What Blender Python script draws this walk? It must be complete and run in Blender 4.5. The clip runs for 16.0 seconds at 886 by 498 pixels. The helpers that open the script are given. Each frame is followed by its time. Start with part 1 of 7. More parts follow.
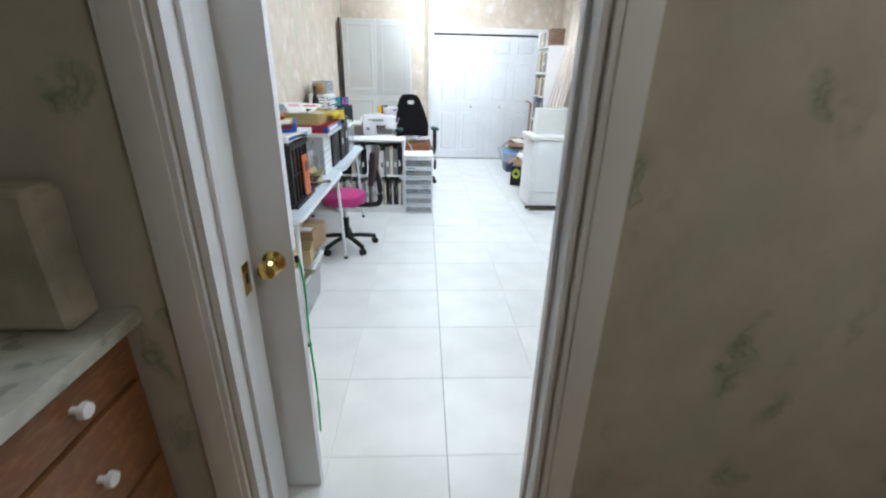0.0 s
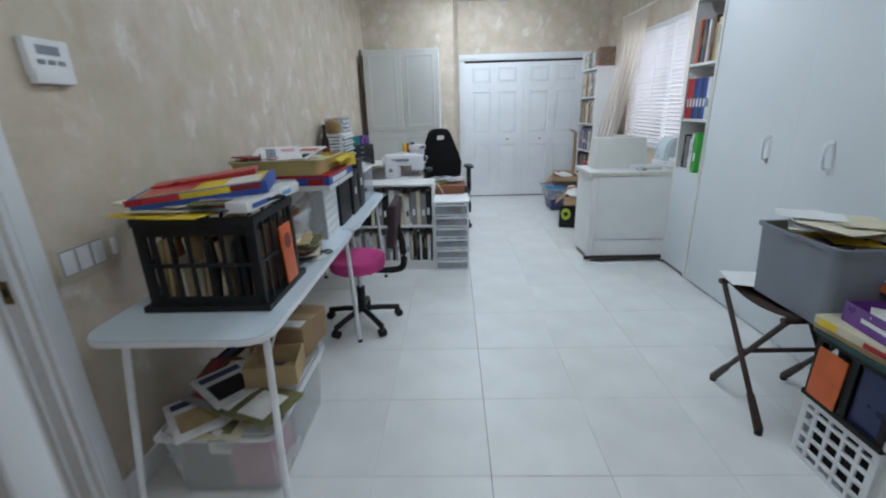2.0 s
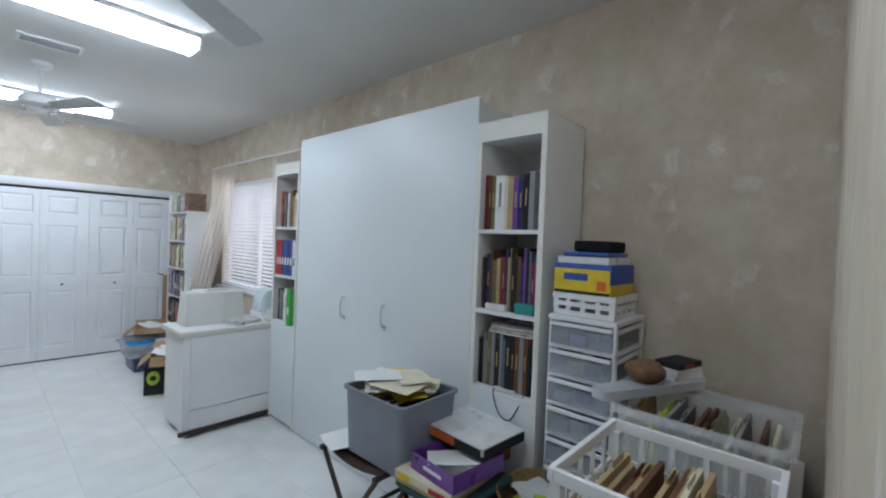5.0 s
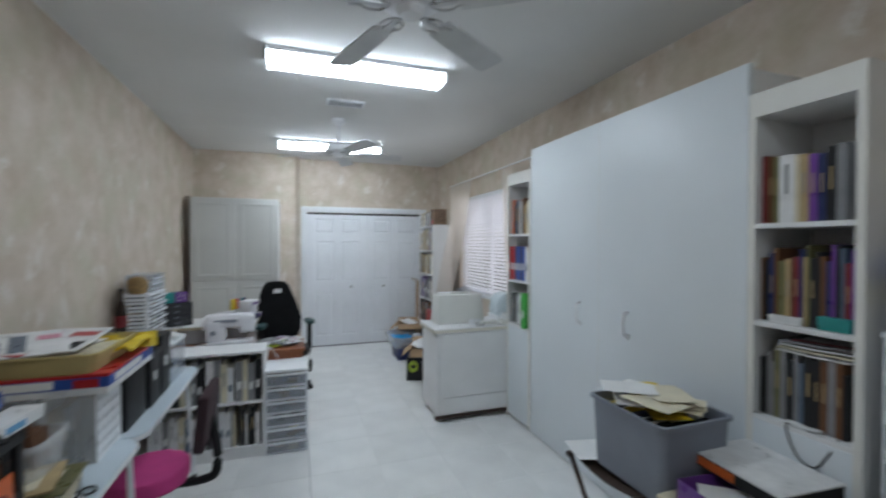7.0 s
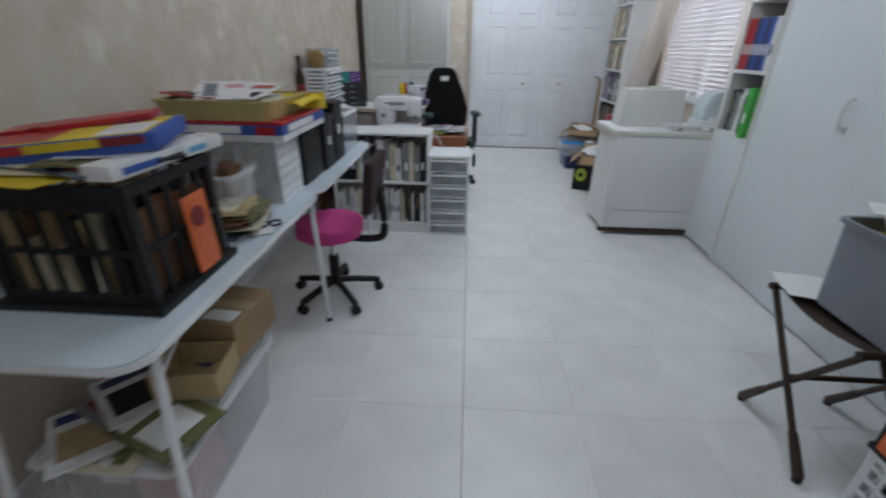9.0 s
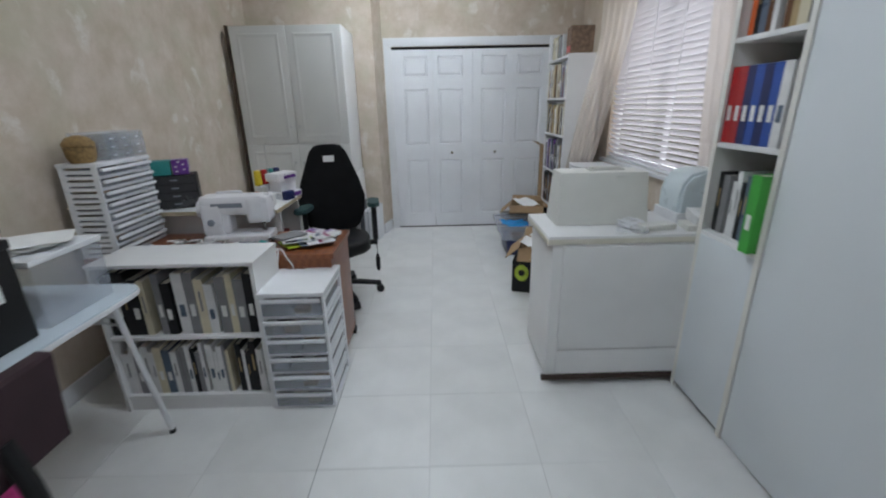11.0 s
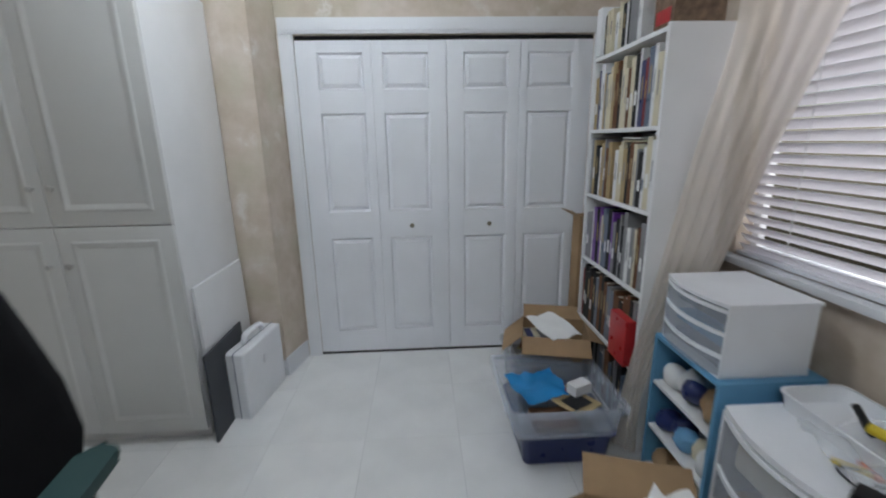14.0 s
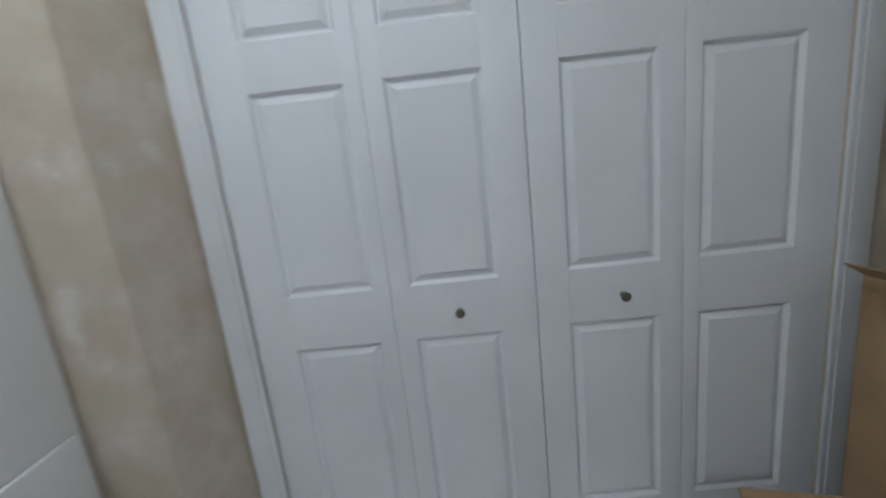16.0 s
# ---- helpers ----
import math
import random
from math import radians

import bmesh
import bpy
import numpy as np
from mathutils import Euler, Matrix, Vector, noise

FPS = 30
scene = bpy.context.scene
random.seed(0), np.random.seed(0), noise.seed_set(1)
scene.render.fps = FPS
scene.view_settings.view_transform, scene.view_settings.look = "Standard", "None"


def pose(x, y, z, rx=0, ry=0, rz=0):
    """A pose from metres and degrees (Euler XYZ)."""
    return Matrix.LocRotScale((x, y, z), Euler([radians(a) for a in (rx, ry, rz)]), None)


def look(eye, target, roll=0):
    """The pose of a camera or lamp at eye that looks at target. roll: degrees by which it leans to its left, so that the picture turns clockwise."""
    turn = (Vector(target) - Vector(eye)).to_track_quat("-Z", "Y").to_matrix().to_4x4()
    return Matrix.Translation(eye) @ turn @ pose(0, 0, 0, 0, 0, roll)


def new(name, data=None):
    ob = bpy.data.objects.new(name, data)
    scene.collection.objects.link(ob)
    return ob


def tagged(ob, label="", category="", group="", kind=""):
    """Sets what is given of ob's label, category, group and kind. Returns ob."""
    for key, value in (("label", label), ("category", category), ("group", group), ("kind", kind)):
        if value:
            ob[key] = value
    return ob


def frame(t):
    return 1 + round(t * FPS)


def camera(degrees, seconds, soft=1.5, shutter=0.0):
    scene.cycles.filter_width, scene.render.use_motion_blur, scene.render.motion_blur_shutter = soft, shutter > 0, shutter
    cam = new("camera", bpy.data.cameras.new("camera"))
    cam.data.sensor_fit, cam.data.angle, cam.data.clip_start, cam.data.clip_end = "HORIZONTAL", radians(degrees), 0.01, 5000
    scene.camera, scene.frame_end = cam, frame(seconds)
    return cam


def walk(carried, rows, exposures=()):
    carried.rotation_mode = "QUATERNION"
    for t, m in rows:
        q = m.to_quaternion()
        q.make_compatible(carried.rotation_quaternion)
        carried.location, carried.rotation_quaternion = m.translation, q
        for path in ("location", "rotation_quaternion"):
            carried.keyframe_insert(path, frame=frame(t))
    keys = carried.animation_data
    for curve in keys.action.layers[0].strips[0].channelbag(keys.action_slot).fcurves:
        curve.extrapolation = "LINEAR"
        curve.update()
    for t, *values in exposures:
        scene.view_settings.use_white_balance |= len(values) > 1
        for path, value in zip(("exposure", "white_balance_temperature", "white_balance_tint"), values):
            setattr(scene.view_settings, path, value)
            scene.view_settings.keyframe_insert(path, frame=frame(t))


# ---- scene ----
cam = camera(92.6, 16.0, soft=2.0, shutter=0.5)
PATH = [
    (0, (0.091, 0.688, 1.427), (0.183, 2.534, 0.663), 1.3),
    (0.5, (0.059, 0.906, 1.377), (0.097, 2.797, 0.725), 0.7),
    (1, (0.087, 1.185, 1.373), (0.049, 3.084, 0.746), 1.2),
    (1.5, (0.107, 1.388, 1.382), (-0.046, 3.273, 0.73), 1.2),
    (2, (0.066, 1.578, 1.388), (0.006, 3.475, 0.759), -1.7),
    (2.5, (0.081, 1.721, 1.418), (0.154, 3.637, 0.847), -0.5),
    (3, (0.188, 1.776, 1.45), (0.664, 3.672, 1.027), -0.8),
    (3.5, (0.186, 1.747, 1.487), (1.305, 3.362, 1.109), -0.7),
    (3.7, (0.185, 1.727, 1.498), (1.469, 3.221, 1.152), -1.1),
    (5.8, (0.2, 1.715, 1.624), (1.665, 3.075, 1.705), 1.4),
    (6, (0.176, 1.726, 1.624), (1.552, 3.175, 1.711), 1.0),
    (6.5, (0.142, 1.765, 1.598), (1.18, 3.474, 1.63), -0.0),
    (7, (0.11, 1.784, 1.578), (0.763, 3.675, 1.553), 0.1),
    (7.5, (0.095, 1.807, 1.521), (0.271, 3.779, 1.238), 2.3),
    (8, (0.145, 1.844, 1.473), (-0.112, 3.723, 0.837), 1.5),
    (8.5, (0.133, 1.886, 1.429), (-0.204, 3.667, 0.584), -0.2),
    (9, (0.163, 2.043, 1.366), (0.07, 3.844, 0.501), 1.0),
    (9.5, (0.282, 2.293, 1.434), (0.494, 4.175, 0.792), 0.2),
    (9.7, (0.371, 2.44, 1.424), (0.593, 4.316, 0.767), -1.5),
    (11.8, (0.807, 3.989, 1.43), (0.772, 5.899, 0.836), 0.2),
    (12, (0.829, 4.152, 1.42), (0.828, 6.066, 0.84), 0.6),
    (12.5, (0.906, 4.566, 1.422), (0.92, 6.48, 0.841), -0.6),
    (13, (0.94, 4.947, 1.421), (0.792, 6.853, 0.832), -0.2),
    (13.5, (0.941, 5.344, 1.409), (0.978, 7.265, 0.855), 1.6),
    (14, (0.977, 5.76, 1.436), (1.07, 7.695, 0.942), -1.0),
    (14.5, (0.982, 6.154, 1.404), (1.018, 8.088, 0.896), 0.6),
    (15, (0.915, 6.562, 1.423), (1.012, 8.483, 0.872), -1.1),
    (15.5, (0.907, 6.925, 1.417), (0.631, 8.86, 0.995), -4.1),
    (16, (0.916, 7.254, 1.377), (0.856, 9.209, 0.957), -6.4),
]
EXPOSURES = [
    (0.0, 1.38, 6330, 8), (0.5, 1.0, 6200, 8), (1.0, 0.8, 6180, 8), (1.5, 0.58, 6200, 8), (2.0, 0.43, 6180, 8), (2.5, 0.22, 6150, 8), (3.0, 0.12, 6130, 7),
    (3.7, 0.17, 6130, 8), (6.0, 0.46, 6200, 9), (6.6, 0.33, 6250, 9), (7.0, 0.08, 6320, 9), (7.5, 0.0, 6320, 9), (8.2, 0.02, 6280, 10), (9.5, 0.08, 6430, 11),
    (12.0, -0.06, 6560, 11), (13.5, -0.14, 6580, 11), (14.5, -0.08, 6580, 12), (15.5, 0.0, 6560, 9), (16.0, -0.33, 6520, 9),
]
walk(cam, [(t, look(eye, target, roll)) for t, eye, target, roll in PATH], EXPOSURES)

# ---- world and lights ----
world = bpy.data.worlds.new("world")
scene.world = world
world.use_nodes = True
wn = world.node_tree.nodes
sky = wn.new("ShaderNodeTexSky")
sky.sky_type, sky.sun_disc = "NISHITA", False
sky.sun_elevation, sky.sun_rotation = radians(40), radians(120)
wn["Background"].inputs["Strength"].default_value = 0.1
world.node_tree.links.new(sky.outputs[0], wn["Background"].inputs["Color"])
sun = new("sun", bpy.data.lights.new("sun", "SUN"))
sun.data.energy, sun.data.angle, sun.data.color = 1.0, radians(10), (1.0, 0.96, 0.9)
sun.matrix_world = look((8, -3, 9), (0, 3, 0))
GLOW = 19.5       # fluorescent diffusers
DAY = 14.0        # sky light in the window's opening
day = new("window_daylight", bpy.data.lights.new("window_daylight", "AREA"))
day.data.shape, day.data.size, day.data.size_y, day.data.energy, day.data.color = "RECTANGLE", 1.6, 1.25, DAY, (0.97, 0.98, 1.0)
day.matrix_world = look((2.75, 6.63, 1.6), (0, 6.63, 1.4))

# ---- materials ----
MATS = {}


def mat(name, color, rough=0.5, metal=0.0, vary=0.12, scale=6.0, bump=0.05, fine=140.0, spec=0.5, island=0.0):
    """Painted, plastic, paper or cloth surface with stains at one scale and grain at another."""
    if name in MATS:
        return MATS[name]
    m = bpy.data.materials.new(name)
    m.use_nodes = True
    n, l = m.node_tree.nodes, m.node_tree.links
    p = n["Principled BSDF"]
    p.inputs["Roughness"].default_value, p.inputs["Metallic"].default_value = rough, metal
    p.inputs["Specular IOR Level"].default_value = spec
    tc = n.new("ShaderNodeTexCoord")
    big = n.new("ShaderNodeTexNoise")
    big.inputs["Scale"].default_value, big.inputs["Detail"].default_value = scale, 4
    l.new(tc.outputs["Object"], big.inputs["Vector"])
    small = n.new("ShaderNodeTexNoise")
    small.inputs["Scale"].default_value, small.inputs["Detail"].default_value = fine, 2
    l.new(tc.outputs["Object"], small.inputs["Vector"])
    ramp = n.new("ShaderNodeMapRange")
    ramp.inputs["From Min"].default_value, ramp.inputs["From Max"].default_value = 0.3, 0.7
    ramp.inputs["To Min"].default_value, ramp.inputs["To Max"].default_value = 1 - vary, 1 + vary * 0.4
    l.new(big.outputs["Fac"], ramp.inputs["Value"])
    mul = n.new("ShaderNodeMix")
    mul.data_type, mul.blend_type = "RGBA", "MULTIPLY"
    mul.inputs["Factor"].default_value = 1.0
    mul.inputs[6].default_value = (*color, 1)
    l.new(ramp.outputs[0], mul.inputs[7])
    out = mul.outputs[2]
    if island:
        info = n.new("ShaderNodeObjectInfo")
        hsv = n.new("ShaderNodeHueSaturation")
        mr = n.new("ShaderNodeMapRange")
        mr.inputs["To Min"].default_value, mr.inputs["To Max"].default_value = 1 - island, 1 + island
        l.new(info.outputs["Random"], mr.inputs["Value"])
        l.new(mr.outputs[0], hsv.inputs["Value"])
        l.new(out, hsv.inputs["Color"])
        out = hsv.outputs[0]
    l.new(out, p.inputs["Base Color"])
    rr = n.new("ShaderNodeMapRange")
    rr.inputs["To Min"].default_value, rr.inputs["To Max"].default_value = max(rough - 0.1, 0.02), min(rough + 0.1, 1)
    l.new(big.outputs["Fac"], rr.inputs["Value"])
    l.new(rr.outputs[0], p.inputs["Roughness"])
    if bump:
        b = n.new("ShaderNodeBump")
        b.inputs["Strength"].default_value, b.inputs["Distance"].default_value = bump, 0.004
        l.new(small.outputs["Fac"], b.inputs["Height"])
        l.new(b.outputs[0], p.inputs["Normal"])
    MATS[name] = m
    return m


def wallpaper(name, base, blush, leaf, leaf_amount, scale=1.0):
    """Mottled paper with brushed pale feather marks."""
    m = bpy.data.materials.new(name)
    m.use_nodes = True
    n, l = m.node_tree.nodes, m.node_tree.links
    p = n["Principled BSDF"]
    p.inputs["Roughness"].default_value = 0.7
    p.inputs["Specular IOR Level"].default_value = 0.3
    tc = n.new("ShaderNodeTexCoord")
    mottle = n.new("ShaderNodeTexNoise")
    mottle.inputs["Scale"].default_value, mottle.inputs["Detail"].default_value, mottle.inputs["Roughness"].default_value = 5.5 * scale, 6, 0.62
    l.new(tc.outputs["Object"], mottle.inputs["Vector"])
    cr = n.new("ShaderNodeValToRGB")
    cr.color_ramp.elements[0].position, cr.color_ramp.elements[1].position = 0.34, 0.66
    cr.color_ramp.elements[0].color, cr.color_ramp.elements[1].color = (*base, 1), (*blush, 1)
    l.new(mottle.outputs["Fac"], cr.inputs["Fac"])
    warp = n.new("ShaderNodeTexNoise")
    warp.inputs["Scale"].default_value = 14 * scale
    l.new(tc.outputs["Object"], warp.inputs["Vector"])
    add = n.new("ShaderNodeMix")
    add.data_type, add.blend_type = "RGBA", "LINEAR_LIGHT"
    add.inputs["Factor"].default_value = 0.06
    l.new(tc.outputs["Object"], add.inputs[6])
    l.new(warp.outputs["Color"], add.inputs[7])
    vo = n.new("ShaderNodeTexVoronoi")
    vo.inputs["Scale"].default_value = 6.0 * scale
    sway = n.new("ShaderNodeTexNoise")
    sway.inputs["Scale"].default_value, sway.inputs["Detail"].default_value = 2.2 * scale, 0
    l.new(tc.outputs["Object"], sway.inputs["Vector"])
    bend = n.new("ShaderNodeMix")
    bend.data_type, bend.blend_type = "RGBA", "LINEAR_LIGHT"
    bend.inputs["Factor"].default_value = 0.22
    l.new(add.outputs[2], bend.inputs[6])
    l.new(sway.outputs["Color"], bend.inputs[7])
    tall = n.new("ShaderNodeMapping")
    tall.inputs["Scale"].default_value = (1, 1, 0.5)
    l.new(bend.outputs[2], tall.inputs["Vector"])
    l.new(tall.outputs[0], vo.inputs["Vector"])
    brush = n.new("ShaderNodeMapping")
    brush.inputs["Scale"].default_value = (1, 1, 0.25)
    l.new(bend.outputs[2], brush.inputs["Vector"])
    hair = n.new("ShaderNodeTexNoise")
    hair.inputs["Scale"].default_value, hair.inputs["Detail"].default_value = 55 * scale, 4
    l.new(brush.outputs[0], hair.inputs["Vector"])
    hairr = n.new("ShaderNodeMapRange")
    hairr.inputs["From Min"].default_value, hairr.inputs["From Max"].default_value = 0.38, 0.62
    hairr.inputs["To Min"].default_value, hairr.inputs["To Max"].default_value = 0.35, 1.0
    l.new(hair.outputs["Fac"], hairr.inputs["Value"])
    leafr = n.new("ShaderNodeMapRange")
    leafr.interpolation_type = "SMOOTHSTEP"
    leafr.inputs["From Min"].default_value, leafr.inputs["From Max"].default_value = 0.38, 0.14
    leafr.inputs["To Max"].default_value = leaf_amount
    l.new(vo.outputs["Distance"], leafr.inputs["Value"])
    pick = n.new("ShaderNodeSeparateColor")
    l.new(vo.outputs["Color"], pick.inputs[0])
    gate = n.new("ShaderNodeMapRange")
    gate.inputs["From Min"].default_value, gate.inputs["From Max"].default_value = 0.1, 0.6
    l.new(pick.outputs[0], gate.inputs["Value"])
    both = n.new("ShaderNodeMath")
    both.operation = "MULTIPLY"
    l.new(leafr.outputs[0], both.inputs[0])
    l.new(gate.outputs[0], both.inputs[1])
    feather = n.new("ShaderNodeMath")
    feather.operation = "MULTIPLY"
    l.new(both.outputs[0], feather.inputs[0])
    l.new(hairr.outputs[0], feather.inputs[1])
    tint = n.new("ShaderNodeTexNoise")
    tint.inputs["Scale"].default_value, tint.inputs["Detail"].default_value = 3.1 * scale, 3
    shift = n.new("ShaderNodeMapping")
    shift.inputs["Location"].default_value = (4.3, 1.7, 2.9)
    l.new(tc.outputs["Object"], shift.inputs["Vector"])
    l.new(shift.outputs[0], tint.inputs["Vector"])
    tintr = n.new("ShaderNodeMapRange")
    tintr.inputs["From Min"].default_value, tintr.inputs["From Max"].default_value = 0.45, 0.7
    tintr.inputs["To Max"].default_value = 0.5
    l.new(tint.outputs["Fac"], tintr.inputs["Value"])
    green = n.new("ShaderNodeMix")
    green.data_type = "RGBA"
    green.inputs[7].default_value = (base[0] * 0.96, base[1] * 1.12, base[2] * 1.06, 1)
    l.new(tintr.outputs[0], green.inputs["Factor"])
    l.new(cr.outputs["Color"], green.inputs[6])
    mix = n.new("ShaderNodeMix")
    mix.data_type = "RGBA"
    mix.inputs[7].default_value = (*leaf, 1)
    l.new(feather.outputs[0], mix.inputs["Factor"])
    l.new(green.outputs[2], mix.inputs[6])
    l.new(mix.outputs[2], p.inputs["Base Color"])
    b = n.new("ShaderNodeBump")
    b.inputs["Strength"].default_value, b.inputs["Distance"].default_value = 0.15, 0.003
    l.new(warp.outputs["Fac"], b.inputs["Height"])
    l.new(b.outputs[0], p.inputs["Normal"])
    return m


def glow(name, color, strength):
    m = bpy.data.materials.new(name)
    m.use_nodes = True
    p = m.node_tree.nodes["Principled BSDF"]
    p.inputs["Base Color"].default_value = (*color, 1)
    p.inputs["Emission Color"].default_value = (*color, 1)
    p.inputs["Emission Strength"].default_value = strength
    return m


def clear(name, color=(0.9, 0.92, 0.93), alpha=0.35, rough=0.25):
    """Milky see-through plastic: part of the light goes straight on."""
    if name in MATS:
        return MATS[name]
    m = mat(name, color, rough, vary=0.06, bump=0.02)
    m.node_tree.nodes["Principled BSDF"].inputs["Alpha"].default_value = alpha
    return m


def wood(name, c1, c2, rough=0.45, scale=3.0):
    m = mat(name, c1, rough, vary=0.2, scale=scale)
    n, l = m.node_tree.nodes, m.node_tree.links
    w = n.new("ShaderNodeTexWave")
    w.inputs["Scale"].default_value, w.inputs["Distortion"].default_value, w.inputs["Detail"].default_value = scale * 3, 6, 3
    mx = n.new("ShaderNodeMix")
    mx.data_type = "RGBA"
    mx.inputs[6].default_value, mx.inputs[7].default_value = (*c1, 1), (*c2, 1)
    l.new(w.outputs["Fac"], mx.inputs["Factor"])
    l.new(mx.outputs[2], n["Principled BSDF"].inputs["Base Color"])
    return m


PAPER = wallpaper("room_wallpaper", (0.55, 0.453, 0.355), (0.68, 0.585, 0.505), (0.82, 0.79, 0.75), 0.62, 1.1)
HALLPAPER = wallpaper("hall_wallpaper", (0.47, 0.44, 0.385), (0.57, 0.53, 0.46), (0.20, 0.25, 0.16), 0.8, 1.0)
CEIL = mat("ceiling_paint", (0.72, 0.72, 0.71), 0.85, vary=0.05, scale=1.5, bump=0.25, fine=90)
TRIM = mat("trim_paint", (0.80, 0.81, 0.83), 0.4, vary=0.06, scale=2, bump=0.03)
DOORPAINT = mat("door_paint", (0.83, 0.84, 0.87), 0.45, vary=0.06, scale=2.5, bump=0.08, fine=220)
TILE = mat("floor_tile", (0.79, 0.79, 0.78), 0.33, vary=0.08, scale=4, bump=0.02, fine=60, island=0.03)
GROUT = mat("grout", (0.745, 0.745, 0.735), 0.9, vary=0.25, scale=1.3)
TAN = mat("tan_tile", (0.36, 0.24, 0.12), 0.4, vary=0.3, scale=7)
WHITE = mat("white_laminate", (0.80, 0.80, 0.80), 0.4, vary=0.06, scale=3)
BEDWHITE = mat("bed_laminate", (0.74, 0.78, 0.81), 0.38, vary=0.05, scale=1.2)
CREAMEDGE = mat("cream_edge", (0.72, 0.69, 0.60), 0.5, vary=0.1)
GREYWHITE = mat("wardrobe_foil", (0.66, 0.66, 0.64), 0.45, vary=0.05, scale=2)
PLASTIC = mat("white_plastic", (0.82, 0.83, 0.85), 0.35, vary=0.06, scale=5)
MILKY = clear("milky_plastic", (0.62, 0.68, 0.78), 0.28)
CLEARP = clear("clear_plastic", (0.88, 0.90, 0.92), 0.28)
BLACK = mat("black_plastic", (0.012, 0.012, 0.013), 0.45, vary=0.3, scale=8, spec=0.3)
BLACKCLOTH = mat("black_cloth", (0.010, 0.010, 0.011), 0.9, vary=0.3, scale=12, bump=0.4, fine=400, spec=0.2)
PINK = mat("pink_cloth", (0.65, 0.06, 0.27), 0.85, vary=0.15, bump=0.4, fine=350)
GREY = mat("grey_plastic", (0.24, 0.26, 0.31), 0.5, vary=0.1)
BRASS = mat("brass", (0.72, 0.52, 0.16), 0.22, 1.0, vary=0.2, scale=30)
STEEL = mat("steel", (0.6, 0.6, 0.6), 0.3, 1.0, vary=0.15)
TABLETOP = mat("table_vinyl", (0.62, 0.70, 0.76), 0.4, vary=0.08, scale=5)
CARD = mat("cardboard", (0.34, 0.22, 0.12), 0.85, vary=0.2, scale=6, bump=0.1)
PAPERW = mat("paper_white", (0.80, 0.80, 0.79), 0.8, vary=0.06, scale=8, island=0.08)
PAPERC = mat("paper_cream", (0.72, 0.66, 0.50), 0.8, vary=0.1, scale=8, island=0.1)
PAGES = mat("book_pages", (0.70, 0.66, 0.57), 0.9, vary=0.15, scale=30)
REDWOOD = wood("red_brown_wood", (0.26, 0.085, 0.03), (0.20, 0.06, 0.022), 0.35)
DARKWOOD = wood("dark_wood", (0.035, 0.02, 0.014), (0.055, 0.03, 0.02), 0.4)
OAK = wood("vanity_wood", (0.30, 0.13, 0.05), (0.22, 0.09, 0.035), 0.4)
TEAL = mat("dark_teal", (0.02, 0.06, 0.06), 0.6)
LAMPGLOW = glow("lamp_diffuser", (0.86, 0.97, 1.07), GLOW)


# ---- builders ----
def box(bm, x0, x1, y0, y1, z0, z1, r=0.0, seg=2):
    v = [bm.verts.new((x, y, z)) for x in (x0, x1) for y in (y0, y1) for z in (z0, z1)]
    fs = [bm.faces.new([v[i] for i in f]) for f in ((0, 1, 3, 2), (4, 6, 7, 5), (0, 4, 5, 1), (2, 3, 7, 6), (0, 2, 6, 4), (1, 5, 7, 3))]
    if r:
        es = list({e for f in fs for e in f.edges})
        bmesh.ops.bevel(bm, geom=es, offset=r, segments=seg, profile=0.7, affect="EDGES")
    return bm


def taper(bm, x, y, z0, z1, w0, d0, w1, d1, r=0.0):
    """A box whose floor is w0 x d0 and whose top is w1 x d1."""
    v = [bm.verts.new((x + sx * w / 2, y + sy * d / 2, z)) for z, w, d in ((z0, w0, d0), (z1, w1, d1)) for sx, sy in ((-1, -1), (1, -1), (1, 1), (-1, 1))]
    fs = [bm.faces.new([v[i] for i in f]) for f in ((3, 2, 1, 0), (4, 5, 6, 7), (0, 1, 5, 4), (1, 2, 6, 5), (2, 3, 7, 6), (3, 0, 4, 7))]
    if r:
        es = list({e for f in fs for e in f.edges})
        bmesh.ops.bevel(bm, geom=es, offset=r, segments=2, profile=0.7, affect="EDGES")
    return bm


def cyl(bm, a, b, r0, r1=None, n=14):
    """A round bar from a to b."""
    a, b = Vector(a), Vector(b)
    q = (b - a).to_track_quat("Z", "Y").to_matrix().to_4x4()
    bmesh.ops.create_cone(bm, cap_ends=True, segments=n, radius1=r0, radius2=r0 if r1 is None else r1, depth=(b - a).length,
                          matrix=Matrix.Translation((a + b) / 2) @ q)
    return bm


def lathe(bm, profile, n=20, m=Matrix()):
    """Turn (radius, height) pairs round z."""
    rings = []
    for r, z in profile:
        rings.append([bm.verts.new(m @ Vector((r * math.cos(2 * math.pi * i / n), r * math.sin(2 * math.pi * i / n), z))) for i in range(n)])
    for a, b in zip(rings, rings[1:]):
        for i in range(n):
            bm.faces.new((a[i], a[(i + 1) % n], b[(i + 1) % n], b[i]))
    bm.faces.new(rings[0][::-1])
    bm.faces.new(rings[-1])
    return bm


